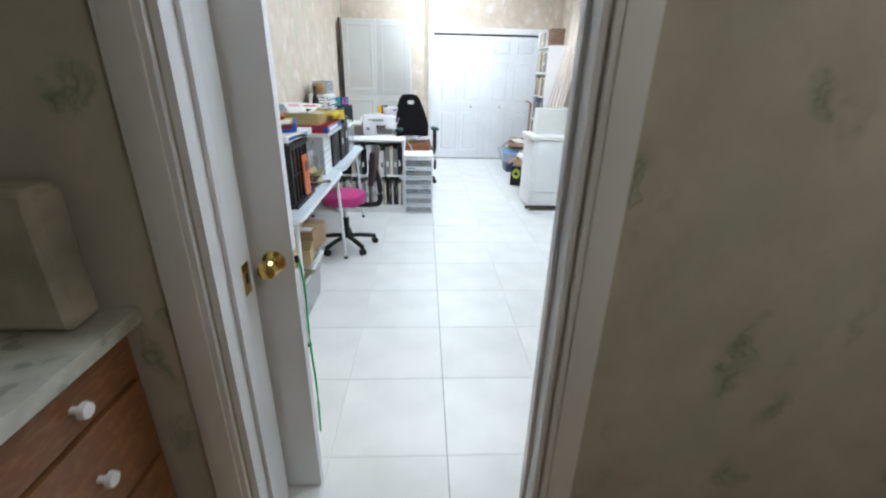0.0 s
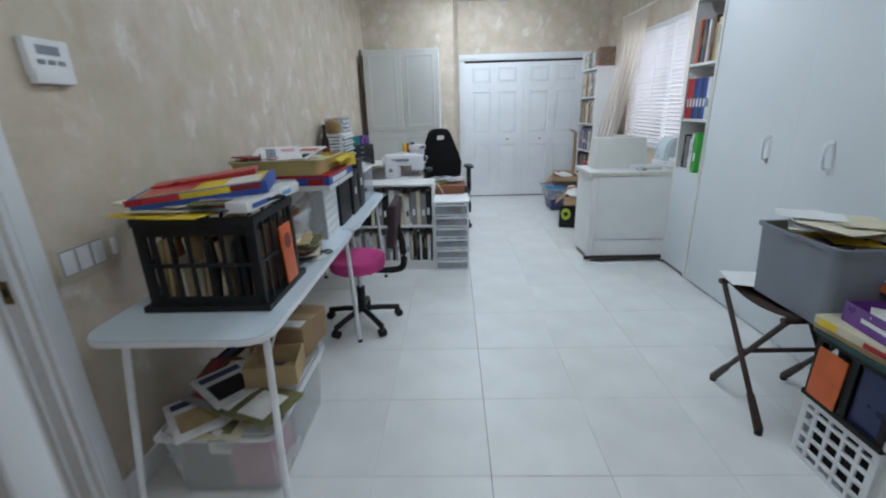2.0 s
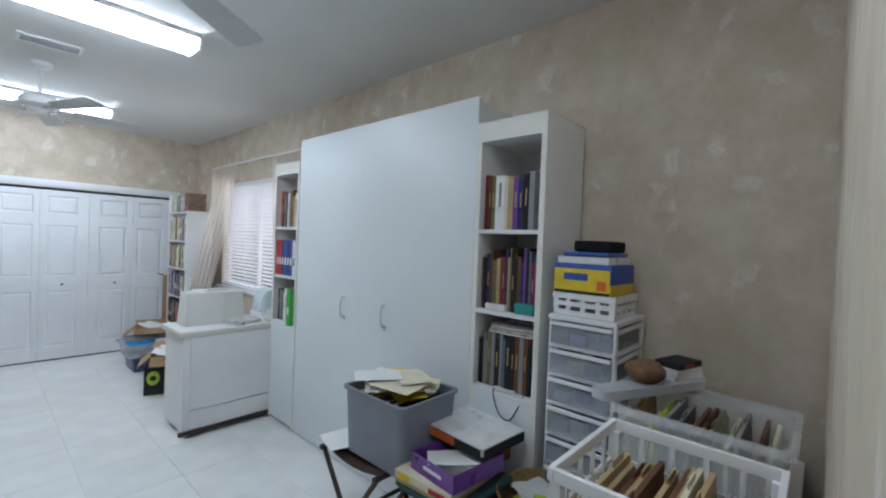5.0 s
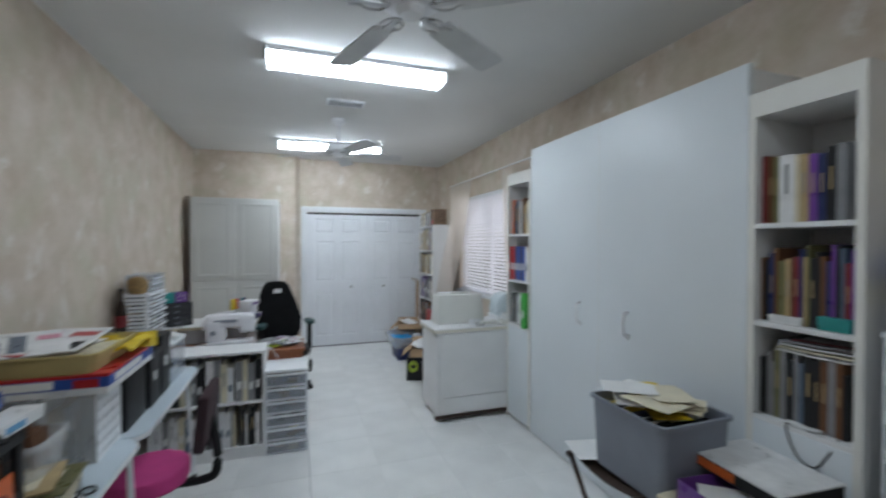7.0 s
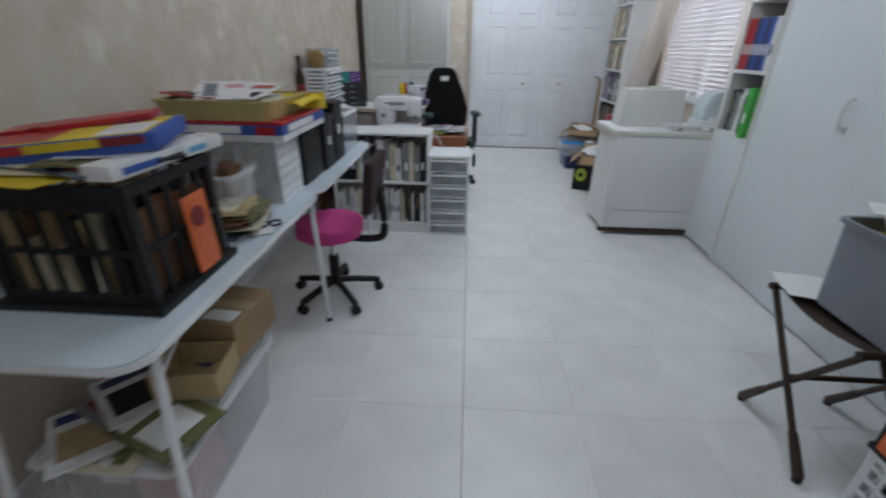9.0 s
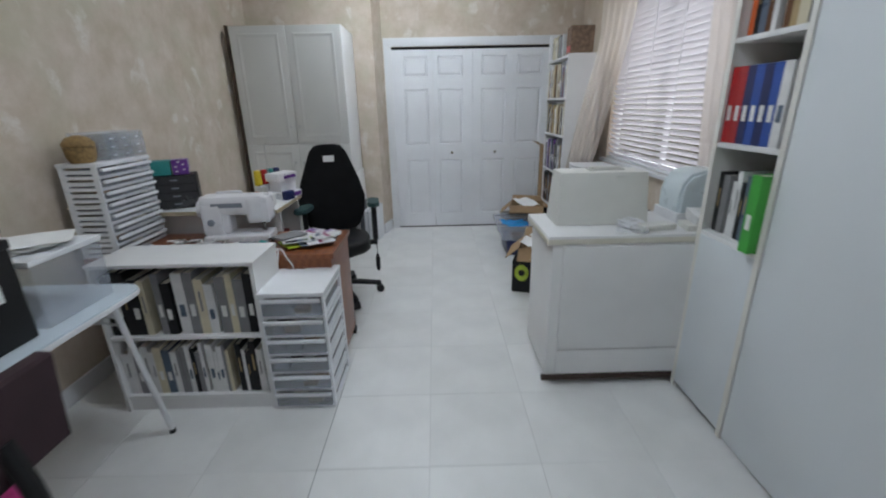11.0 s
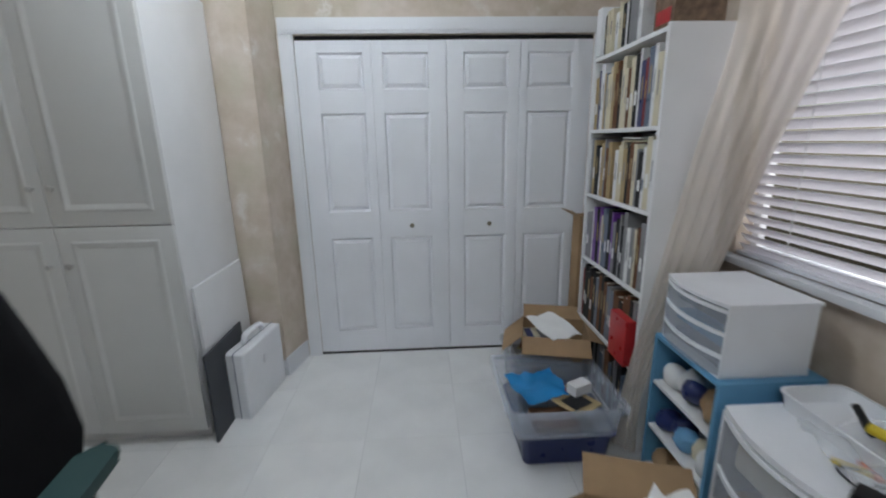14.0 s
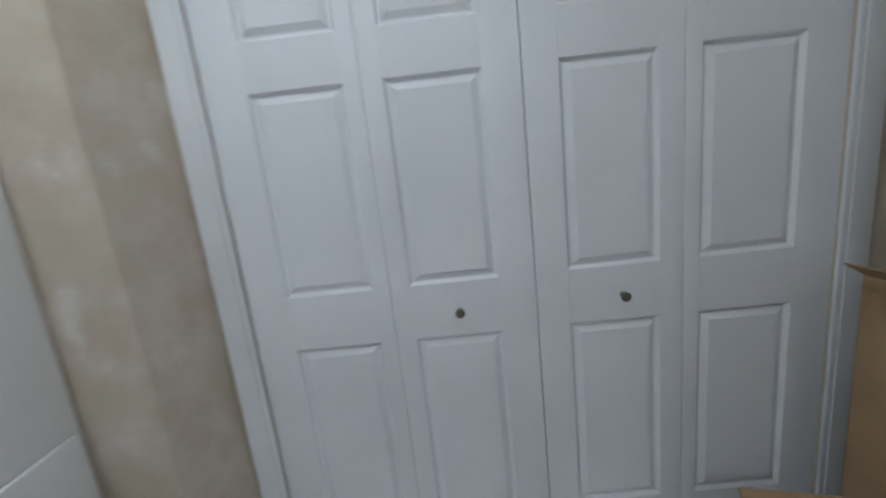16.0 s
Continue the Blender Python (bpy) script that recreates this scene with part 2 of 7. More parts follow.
def tube(bm, pts, r, n=8):
    """A round tube along a line of points."""
    pts = [Vector(p) for p in pts]
    rings = []
    for i, p in enumerate(pts):
        d = (pts[min(i + 1, len(pts) - 1)] - pts[max(i - 1, 0)]).normalized()
        q = d.to_track_quat("Z", "Y")
        rings.append([bm.verts.new(p + q @ Vector((r * math.cos(2 * math.pi * k / n), r * math.sin(2 * math.pi * k / n), 0))) for k in range(n)])
    for a, b in zip(rings, rings[1:]):
        for k in range(n):
            bm.faces.new((a[k], a[(k + 1) % n], b[(k + 1) % n], b[k]))
    bm.faces.new(rings[0][::-1])
    bm.faces.new(rings[-1])
    return bm


def arc(pts, n=6):
    """A smooth line through points."""
    p = [Vector(q) for q in pts]
    out = []
    for i in range(len(p) - 1):
        a, b, c, d = p[max(i - 1, 0)], p[i], p[i + 1], p[min(i + 2, len(p) - 1)]
        for k in range(n):
            t = k / n
            out.append(0.5 * ((2 * b) + (c - a) * t + (2 * a - 5 * b + 4 * c - d) * t * t + (3 * b - a - 3 * c + d) * t ** 3))
    return out + [p[-1]]


def slab(bm, outline, z0, z1):
    """A flat plate with any outline."""
    a = [bm.verts.new((x, y, z0)) for x, y in outline]
    b = [bm.verts.new((x, y, z1)) for x, y in outline]
    bm.faces.new(a[::-1])
    bm.faces.new(b)
    for i in range(len(a)):
        j = (i + 1) % len(a)
        bm.faces.new((a[i], a[j], b[j], b[i]))
    return bm


def rounded(w, d, r, n=5):
    """The outline of a rounded rectangle round 0, 0."""
    out = []
    for cx, cy, a0 in ((w / 2 - r, d / 2 - r, 0), (-w / 2 + r, d / 2 - r, 90), (-w / 2 + r, -d / 2 + r, 180), (w / 2 - r, -d / 2 + r, 270)):
        for k in range(n + 1):
            a = radians(a0 + 90 * k / n)
            out.append((cx + r * math.cos(a), cy + r * math.sin(a)))
    return out


def mesh_ob(name, bm, material, smooth=True):
    bmesh.ops.recalc_face_normals(bm, faces=bm.faces[:])
    me = bpy.data.meshes.new(name)
    bm.to_mesh(me)
    bm.free()
    me.materials.append(material)
    if smooth:
        me.polygons.foreach_set("use_smooth", [True] * len(me.polygons))
        me.set_sharp_from_angle(angle=radians(38))
    return new(name, me)


def part(name, bm, material, parent, label="", at=None):
    ob = mesh_ob(name, bm, material)
    ob.parent = parent
    if at is not None:
        ob.matrix_basis = at
    return tagged(ob, label)


def thing(name, at, label, category, group=""):
    e = new(name)
    e.matrix_basis = at
    e.empty_display_size = 0.1
    return tagged(e, label, category, group)


def single(name, bm, material, at, label, category, group=""):
    ob = mesh_ob(name, bm, material)
    ob.matrix_basis = at
    return tagged(ob, label, category, group)


def structure(name, bm, material, label, category):
    return tagged(mesh_ob(name, bm, material), label, category, "", "structure")


def bx(*a, **k):
    return box(bmesh.new(), *a, **k)


# ---- the room ----
XL, XR, YF, YB, H = -1.20, 2.36, 1.69, 8.50, 2.85
YH = 1.60      # hall side of the front wall
T = 0.12

# floor: sub-floor in grout, tiles as pieces at the end of the file
floor = structure("floor", bx(XL - T, XR + T, YH, YB + T, -0.12, -0.0016), GROUT, "white square ceramic tile floor with grey joints", "floor")
ceiling = structure("ceiling", bx(XL - T, XR + T, YF - 0.06, YB + T, H, H + 0.1), CEIL, "plain white painted ceiling", "ceiling")

# left wall with a doorway near the front
LD0, LD1, DH = 1.82, 2.685, 2.05
bm = bx(XL - T, XL, LD1, YB + T, 0, H)
box(bm, XL - T, XL, LD0, LD1, DH, H)
box(bm, XL - T, XL, YF, LD0, 0, H)
structure("wall_west", bm, PAPER, "beige mottled wallpaper wall with pale leaf marks", "wall")
# right wall with the window
WY0, WY1, WZ0, WZ1 = 5.74, 7.52, 0.93, 2.22
bm = bx(XR, XR + T, YF, WY0, 0, H)
box(bm, XR, XR + T, WY1, YB + T, 0, H)
box(bm, XR, XR + T, WY0, WY1, 0, WZ0)
box(bm, XR, XR + T, WY0, WY1, WZ1, H)
structure("wall_east", bm, PAPER, "beige mottled wallpaper wall around a window", "wall")
# back wall with the closet opening, and its thicker left part
OX0, OX1, OZ = 0.25, 2.05, 2.05
bm = bx(XL, OX0, YB, YB + T, 0, H)
box(bm, OX1, XR, YB, YB + T, 0, H)
box(bm, OX0, OX1, YB, YB + T, OZ, H)
slab(bm, [(XL, 8.25), (0.09, 8.25), (0.158, YB - 0.002), (XL, YB - 0.002)], 0, H)
structure("wall_north", bm, PAPER, "beige mottled wallpaper wall around the closet doors", "wall")
bm = bx(OX0 - 0.1, OX1 + 0.1, YB + T + 0.5, YB + T + 0.55, 0, H)
structure("closet_back", bm, CEIL, "plain back wall of the closet", "wall")
# front wall with the doorway to the hall
FX0, FX1 = -0.41, 0.445
bm = bx(XL - T, FX0, YH, YF, 0, H)
box(bm, -0.62, FX0, YF, YF + 0.10, 0, DH + 0.08)
box(bm, FX1, XR + T, YH, YF, 0, H)
box(bm, FX0, FX1, YH, YF, DH, H)
structure("wall_south", bm, PAPER, "beige mottled wallpaper wall around the hall doorway", "wall")
bm = bx(-1.9, FX0, YH - 0.012, YH - 0.002, 0, H)
box(bm, FX1, 1.9, YH - 0.012, YH - 0.002, 0, H)
box(bm, FX0, FX1, YH - 0.012, YH - 0.002, DH, H)
structure("hall_wall_north", bm, HALLPAPER, "dim beige hall wallpaper with green leaf sprigs", "wall")
# hall and side room, closed around; unseen walls and ceilings added to shut out daylight
bm = bx(-1.9, -1.8, -1.2, YH - 0.012, 0, H)
structure("hall_wall_west", bm, HALLPAPER, "unseen beige wallpapered hall wall, added to enclose the hall", "wall")
structure("hall_wall_east", bx(1.8, 1.9, -1.2, YH - 0.012, 0, H), HALLPAPER, "unseen beige wallpapered hall wall, added to enclose the hall", "wall")
structure("hall_wall_south", bx(-1.9, 1.9, -1.3, -1.2, 0, H), HALLPAPER, "unseen beige wallpapered hall wall, added to enclose the hall", "wall")
structure("hall_ceiling", bx(-1.9, 1.9, -1.3, YF - 0.07, H - 0.3, H - 0.2), CEIL, "unseen plain white hall ceiling, added to enclose the hall", "ceiling")
structure("hall_floor", bx(-1.9, 1.9, -1.3, YH - 0.001, -0.12, 0.0), TAN, "tan tiled hall floor", "floor")
bm = bx(-4.0, XL - T, 1.0, 1.1, 0, H)
box(bm, -4.0, XL - T, 4.4, 4.5, 0, H)
box(bm, -4.1, -4.0, 1.0, 4.5, 0, H)
structure("side_room_wall", bm, PAPER, "unseen beige walls added around the adjoining room", "wall")
side_floor = structure("side_room_floor", bx(-4.0, XL - T, 1.1, 4.4, -0.12, -0.004), TAN, "warm tan tile floor of the adjoining room", "floor")
structure("side_room_ceiling", bx(-4.1, XL - T, 1.0, 4.5, H, H + 0.1), CEIL, "unseen plain white ceiling added over the adjoining room", "ceiling")


def casing(name, along, lo, hi, top, face, out, w=0.085, t=0.016):
    """Moulded casing round an opening; along: 'x' or 'y' is the wall's run, out: the way it stands proud."""
    bm = bmesh.new()

    def piece(a0, a1, z0, z1):
        for inset, dep in ((0.0, t), (0.016, t + 0.005)):
            f0, f1 = sorted((face + out * 0.001, face + out * dep))
            b0, b1, c0, c1 = a0 + inset, a1 - inset, z0, z1 - (inset if a1 - a0 > 0.3 else 0)
            if a1 - a0 > 0.3:
                c0 = z0 + inset
            if along == "x":
                box(bm, b0, b1, f0, f1, c0, c1, 0.004)
            else:
                box(bm, f0, f1, b0, b1, c0, c1, 0.004)
    piece(lo - w, lo - 0.004, 0, top)
    piece(hi + 0.004, hi + w, 0, top)
    piece(lo - w, hi + w, top + 0.002, top + w)
    return structure(name, bm, TRIM, "white painted moulded door casing", "trim")


casing("closet_casing", "x", OX0 + 0.008, OX1 - 0.008, OZ, YB, -1, 0.09)
casing("hall_casing", "x", FX0, FX1, DH, YH - 0.012, -1, 0.095)
casing("side_casing", "y", LD0, LD1, DH, XL, 1, 0.085)
# jamb linings with stops
bm = bx(FX0 - 0.001, FX0 + 0.018, YH - 0.012, YF + 0.102, 0, DH, 0.003)
box(bm, FX1 - 0.018, FX1 + 0.001, YH - 0.012, YF, 0, DH, 0.003)
box(bm, FX0, FX1, YH - 0.012, YF, DH - 0.018, DH, 0.003)
box(bm, FX0 + 0.018, FX0 + 0.03, YH + 0.045, YH + 0.08, 0, DH - 0.018, 0.003)
box(bm, FX1 - 0.03, FX1 - 0.018, YH + 0.045, YH + 0.08, 0, DH - 0.018, 0.003)
structure("hall_door_jamb", bm, TRIM, "white painted door jamb with stop", "door frame")
bm = bx(XL - T, XL, LD1 - 0.018, LD1 + 0.001, 0, DH, 0.003)
box(bm, XL - T, XL, LD0 - 0.001, LD0 + 0.018, 0, DH, 0.003)
box(bm, XL - T, XL, LD0, LD1, DH - 0.018, DH, 0.003)
box(bm, XL - 0.08, XL - 0.045, LD1 - 0.03, LD1 - 0.018, 0, DH - 0.018, 0.003)
structure("side_door_jamb", bm, TRIM, "white painted door jamb with stop", "door frame")
# baseboards
bm = bx(XL, XL + 0.014, LD1 + 0.09, 8.25, 0, 0.10, 0.004)
box(bm, XL + 0.014, 0.09, 8.236, 8.25, 0, 0.10, 0.004)
slab(bm, [(0.09, 8.236), (0.102, 8.236), (0.166, YB - 0.02), (0.152, YB - 0.02)], 0, 0.12)
box(bm, XR - 0.014, XR, YF, YB, 0, 0.10, 0.004)
box(bm, FX1 + 0.09, XR - 0.014, YF, YF + 0.014, 0, 0.1, 0.004)
structure("baseboard", bm, TRIM, "white painted wooden baseboard", "baseboard")


def plate(name, x, y, z, nx, parent_label):
    bm = bx(-0.0015, 0.0015, -0.02, 0.02, -0.045, 0.045, 0.001)
    ob = thing(name, pose(x, y, z), parent_label, "strike plate")
    part("plate", bm, BRASS, ob)
    part("hole", bx(-0.002, 0.002, -0.008, 0.008, -0.016, 0.016), BLACK, ob, "dark latch hole")


plate("strike_plate", FX1 - 0.0195, YH + 0.075, 0.88, -1, "brass strike plate on the hall door jamb")
plate("hinge_plate", FX0 + 0.0195, YH + 0.145, 0.90, 1, "worn brass hinge plate on the hall door jamb")

sp = thing("strike_plate", pose(XL - 0.03, LD1 - 0.0195, 0.92, 0, 0, 90), "dark brass strike plate on the side door jamb", "strike plate")
part("plate", bx(-0.0015, 0.0015, -0.014, 0.014, -0.035, 0.035, 0.001), mat("dark_brass", (0.22, 0.16, 0.06), 0.4, 1.0), sp)
part("hole", bx(-0.002, 0.002, -0.007, 0.007, -0.014, 0.014), BLACK, sp, "dark latch hole")

# ---- closet doors ----
closet = thing("bifold_closet_door", pose(0, YB + 0.01, 0), "white six panel bifold closet doors, closed", "closet door")
LEAVES = [(0.252, 0.699, 0.374, 0.648), (0.701, 1.1485, 0.762, 1.040), (1.1515, 1.599, 1.252, 1.530), (1.601, 2.048, 1.648, 1.930)]
PZ = [(0.165, 0.825), (1.0, 1.61), (1.745, 1.955)]
for x0, x1, p0, p1 in LEAVES:
    bm = bx(x0, x1, 0.014, 0.034, 0.012, 2.022)
    box(bm, x0, p0, 0, 0.0139, 0.012, 2.022, 0.002)
    box(bm, p1, x1, 0, 0.0139, 0.012, 2.022, 0.002)
    zs = [0.012] + [z for q in PZ for z in q] + [2.022]
    for a, b in zip(zs[::2], zs[1::2]):
        box(bm, p0, p1, 0, 0.0139, a, b)
    leaf = part("door_leaf", bm, DOORPAINT, closet)
    for a, b in PZ:
        bm = bmesh.new()
        ring = [[bm.verts.new((sx, y, sz)) for sx, sz in ((p0 + g, a + g), (p1 - g, a + g), (p1 - g, b - g), (p0 + g, b - g))] for y, g in ((0.0002, 0.0), (0.0130, 0.009), (0.0130, 0.014), (0.0015, 0.034))]
        for r0, r1 in zip(ring, ring[1:]):
            for i in range(4):
                bm.faces.new((r0[i], r0[(i + 1) % 4], r1[(i + 1) % 4], r1[i]))
        bm.faces.new(ring[-1])
        pn = part("panel", bm, DOORPAINT, leaf)
        pn.data.polygons.foreach_set("use_smooth", [False] * len(pn.data.polygons))
    if x0 > 0.6 and x1 < 1.7:
        kx = 0.909 if x0 < 1 else 1.416
        bm = lathe(bmesh.new(), [(0.009, 0), (0.008, 0.012), (0.014, 0.02), (0.015, 0.028), (0.008, 0.033)], 16, pose(kx, 0, 0.905, 90))
        part("knob", bm, mat("aged_nickel", (0.22, 0.20, 0.16), 0.3, 1.0), leaf, "small aged nickel knob")
structure("closet_track", bx(OX0, OX1, YB + 0.03, YB + 0.06, 2.024, 2.05), BLACK, "dark gap and metal track above the closet doors", "track")
# black strip paints in the shade of the gap below the doors
structure("closet_floor_track", bx(OX0, OX1, YB + 0.004, YB + 0.05, -0.002, 0.009, 0.001), BLACK, "black strip for the shaded gap under the closet doors", "track")
structure("closet_side", bx(OX0 - 0.1, OX0 - 0.05, YB + T, YB + T + 0.5, 0, H), CEIL, "plain closet side wall", "wall")

# ---- ceiling lights, fans and vent ----


def fluorescent(x0, x1, y, rz, lit):
    cx, L = (x0 + x1) / 2, x1 - x0
    lamp = thing("ceiling_light", pose(cx, y, H, 0, 0, rz), "long white fluorescent ceiling light, switched on", "ceiling light", "fluorescent ceiling lights")
    part("housing", bx(-L / 2, L / 2, -0.115, 0.115, -0.03, -0.0005, 0.004), PLASTIC, lamp)
    bm = bmesh.new()
    prof = [(-0.108, -0.03), (-0.102, -0.07), (-0.06, -0.09), (0.06, -0.09), (0.102, -0.07), (0.108, -0.03)]
    ends = [[bm.verts.new((x, y, z)) for y, z in prof] for x in (-L / 2 + 0.01, L / 2 - 0.01)]
    for i in range(len(prof) - 1):
        bm.faces.new((ends[0][i], ends[0][i + 1], ends[1][i + 1], ends[1][i]))
    bm.faces.new(ends[0])
    bm.faces.new(ends[1][::-1])
    part("diffuser", bm, lit, lamp, "glowing ribbed acrylic diffuser")
    for s in (-1, 1):
        part("end_cap", bx(s * L / 2 - 0.012, s * L / 2 + 0.012, -0.112, 0.112, -0.092, -0.03, 0.006), PLASTIC, lamp)


fluorescent(-0.08, 1.15, 4.83, 0, LAMPGLOW)
fluorescent(-0.10, 1.15, 7.38, 0, LAMPGLOW)
# third light is out of view, placed by spacing; glow halved to dim the front
fluorescent(-0.08, 1.14, 2.25, 0, glow("dimmed_diffuser", (0.86, 0.97, 1.07), GLOW * 0.5))


FANPAINT = mat("fan_blade_paint", (0.62, 0.63, 0.63), 0.55, vary=0.08)


def ceiling_fan(x, y, turn, drop, blade_z):
    fan = thing("ceiling_fan", pose(x, y, H, 0, 0, turn), "white five-bladed ceiling fan, at rest", "ceiling fan", "ceiling fans")
    part("canopy", lathe(bmesh.new(), [(0.07, -0.0005), (0.068, -0.03), (0.03, -0.06)], 24), PLASTIC, fan)
    part("rod", cyl(bmesh.new(), (0, 0, -0.05), (0, 0, -drop), 0.013), PLASTIC, fan)
    z = -drop
    part("motor", lathe(bmesh.new(), [(0.03, z + 0.01), (0.10, z - 0.01), (0.125, z - 0.04), (0.125, z - 0.08), (0.09, z - 0.10)], 28), PLASTIC, fan)
    part("switch_cup", lathe(bmesh.new(), [(0.055, z - 0.10), (0.058, z - 0.115), (0.04, z - 0.135), (0.012, z - 0.14)], 24), PLASTIC, fan)
    for k in range(5):
        m = Matrix.Rotation(radians(72 * k), 4, "Z")
        bracket = part("blade_bracket", box(bmesh.new(), 0.08, 0.20, -0.014, 0.014, z - 0.112, z - 0.104, 0.003), STEEL, fan, "ornate metal blade bracket", m)
        for s2 in (-1, 1):
            part("scroll", tube(bmesh.new(), arc([(0.09, s2 * 0.012, z - 0.108), (0.12, s2 * 0.04, z - 0.11), (0.16, s2 * 0.045, z - 0.11), (0.19, s2 * 0.03, z - 0.108), (0.23, s2 * 0.04, z - 0.106)], 4), 0.005, 6), STEEL, bracket)
        out = [(0.2, -0.058), (0.60, -0.072), (0.655, -0.068), (0.668, -0.05), (0.668, 0.05), (0.655, 0.068), (0.60, 0.072), (0.2, 0.058), (0.185, 0)]
        bm = slab(bmesh.new(), out, -0.004, 0.004)
        part("blade", bm, FANPAINT, fan, "", m @ Matrix.Translation((0, 0, z - 0.098)) @ Matrix.Rotation(radians(-11), 4, "X"))


ceiling_fan(0.53, 3.40, 35.8, 0.25, 2.5)
ceiling_fan(0.52, 6.25, 4, 0.25, 2.5)
# unseen lamp added to brighten the hall
hl = thing("ceiling_light", pose(1.35, 0.1, H - 0.3), "unseen round opal ceiling light added to brighten the hall", "ceiling light", "")
part("base", lathe(bmesh.new(), [(0.15, -0.0005), (0.15, -0.02), (0.14, -0.025)], 28), PLASTIC, hl)
part("globe", lathe(bmesh.new(), [(0.14, -0.024), (0.13, -0.06), (0.09, -0.09), (0.02, -0.1)], 28), glow("opal_glass", (1.0, 0.95, 0.88), 18.0), hl, "glowing opal glass bowl")
# another unseen lamp, added so the side room's floor is lit
sl = thing("ceiling_light", pose(-2.5, 2.6, H), "unseen round opal ceiling light added to brighten the side room", "ceiling light")
part("base", lathe(bmesh.new(), [(0.15, -0.0005), (0.15, -0.02), (0.14, -0.025)], 28), PLASTIC, sl)
part("globe", lathe(bmesh.new(), [(0.14, -0.024), (0.13, -0.06), (0.09, -0.09), (0.02, -0.1)], 28), glow("warm_opal_glass", (1.0, 0.86, 0.68), 26.0), sl, "glowing opal glass bowl")
vent = thing("ceiling_vent", pose(0.53, 5.72, H), "white metal louvred ceiling air vent", "vent")
bm = bx(-0.17, 0.17, -0.085, -0.065, -0.008, -0.0005, 0.002)
box(bm, -0.17, 0.17, 0.065, 0.085, -0.008, -0.0005, 0.002)
box(bm, -0.17, -0.15, -0.065, 0.065, -0.008, -0.0005, 0.002)
box(bm, 0.15, 0.17, -0.065, 0.065, -0.008, -0.0005, 0.002)
part("frame", bm, PLASTIC, vent)
part("backing", bx(-0.15, 0.15, -0.065, 0.065, -0.002, -0.0006), BLACK, vent)
for k in range(6):
    part("slat", bx(-0.15, 0.15, -0.0095, 0.0095, -0.001, 0.001), PLASTIC, vent, "", pose(0, -0.054 + 0.0216 * k, -0.008, 35))

# ---- window and blind ----
win = structure("window_1", bx(XR + 0.07, XR + 0.1, WY0, WY1, WZ0, WZ0 + 0.04, 0.004), TRIM, "white framed window behind a blind", "window")
for a in ((WY0, WY0 + 0.04, WZ0, WZ1), (WY1 - 0.04, WY1, WZ0, WZ1), (WY0, WY1, WZ1 - 0.04, WZ1), ((WY0 + WY1) / 2 - 0.02, (WY0 + WY1) / 2 + 0.02, WZ0, WZ1)):
    part("window_frame", bx(XR + 0.07, XR + 0.1, *a, r=0.003), TRIM, win)
structure("window_sill", bx(XR - 0.05, XR + 0.07, WY0 - 0.03, WY1 + 0.03, WZ0 - 0.03, WZ0, 0.005), TRIM, "white painted window sill", "window sill")
SLAT = mat("blind_slat", (0.84, 0.835, 0.85), 0.5, vary=0.04, bump=0.02)
SLAT.node_tree.nodes["Principled BSDF"].inputs["Transmission Weight"].default_value = 0.0
nt = SLAT.node_tree
tr = nt.nodes.new("ShaderNodeBsdfTranslucent")
tr.inputs["Color"].default_value = (0.88, 0.865, 0.90, 1)
ms = nt.nodes.new("ShaderNodeMixShader")
ms.inputs[0].default_value = 0.35
nt.links.new(nt.nodes["Principled BSDF"].outputs[0], ms.inputs[1])
nt.links.new(tr.outputs[0], ms.inputs[2])
nt.links.new(ms.outputs[0], nt.nodes["Material Output"].inputs["Surface"])
blind = thing("window_blind", pose(XR + 0.025, (WY0 + WY1) / 2, WZ0), "white wooden venetian blind, lowered and half closed", "blind")
BW = WY1 - WY0 - 0.03
part("headrail", bx(-0.025, 0.025, -BW / 2, BW / 2, WZ1 - WZ0 - 0.05, WZ1 - WZ0 - 0.002, 0.004), PLASTIC, blind)
nsl = 29
me0 = None
for k in range(nsl):
    z = 0.035 + k * (WZ1 - WZ0 - 0.1) / (nsl - 1)
    if me0 is None:
        first = part("slat", bx(-0.024, 0.024, -BW / 2, BW / 2, -0.0015, 0.0015, 0.001), SLAT, blind)
        me0 = first.data
        ob = first
    else:
        ob = new("slat", me0)
        ob.parent = blind
    ob.matrix_basis = pose(0, 0, z, 0, 48, 0)
part("bottom_rail", bx(-0.024, 0.024, -BW / 2, BW / 2, 0.004, 0.02, 0.003), PLASTIC, blind)
for y in (-0.62, -0.2, 0.2, 0.62):
    part("cord", cyl(bmesh.new(), (-0.026, y, 0.02), (-0.026, y, WZ1 - WZ0 - 0.05), 0.0018, n=6), PLASTIC, blind)

# ---- hall: vanity counter and side door ----
van = thing("vanity_cabinet", pose(-0.605, 0, 0), "brown wooden vanity cabinet with drawers against the hall wall", "cabinet")
part("body", bx(-0.59, -0.02, 0.2, YH - 0.015, 0, 0.867, 0.003), OAK, van)
for k, (z0, z1) in enumerate(((0.735, 0.855), (0.49, 0.72), (0.1, 0.475))):
    for y0, y1 in ((1.18, 1.56), (0.75, 1.165), (0.3, 0.735)):
        d = part("drawer_front", bx(-0.02, 0.0, y0, y1, z0, z1, 0.006), OAK, van)
        part("knob", lathe(bmesh.new(), [(0.008, 0), (0.008, 0.015), (0.018, 0.022), (0.016, 0.034)], 16, pose(0, (y0 + y1) / 2, (z0 + z1) / 2, 0, 90)), PLASTIC, d, "white ceramic knob")
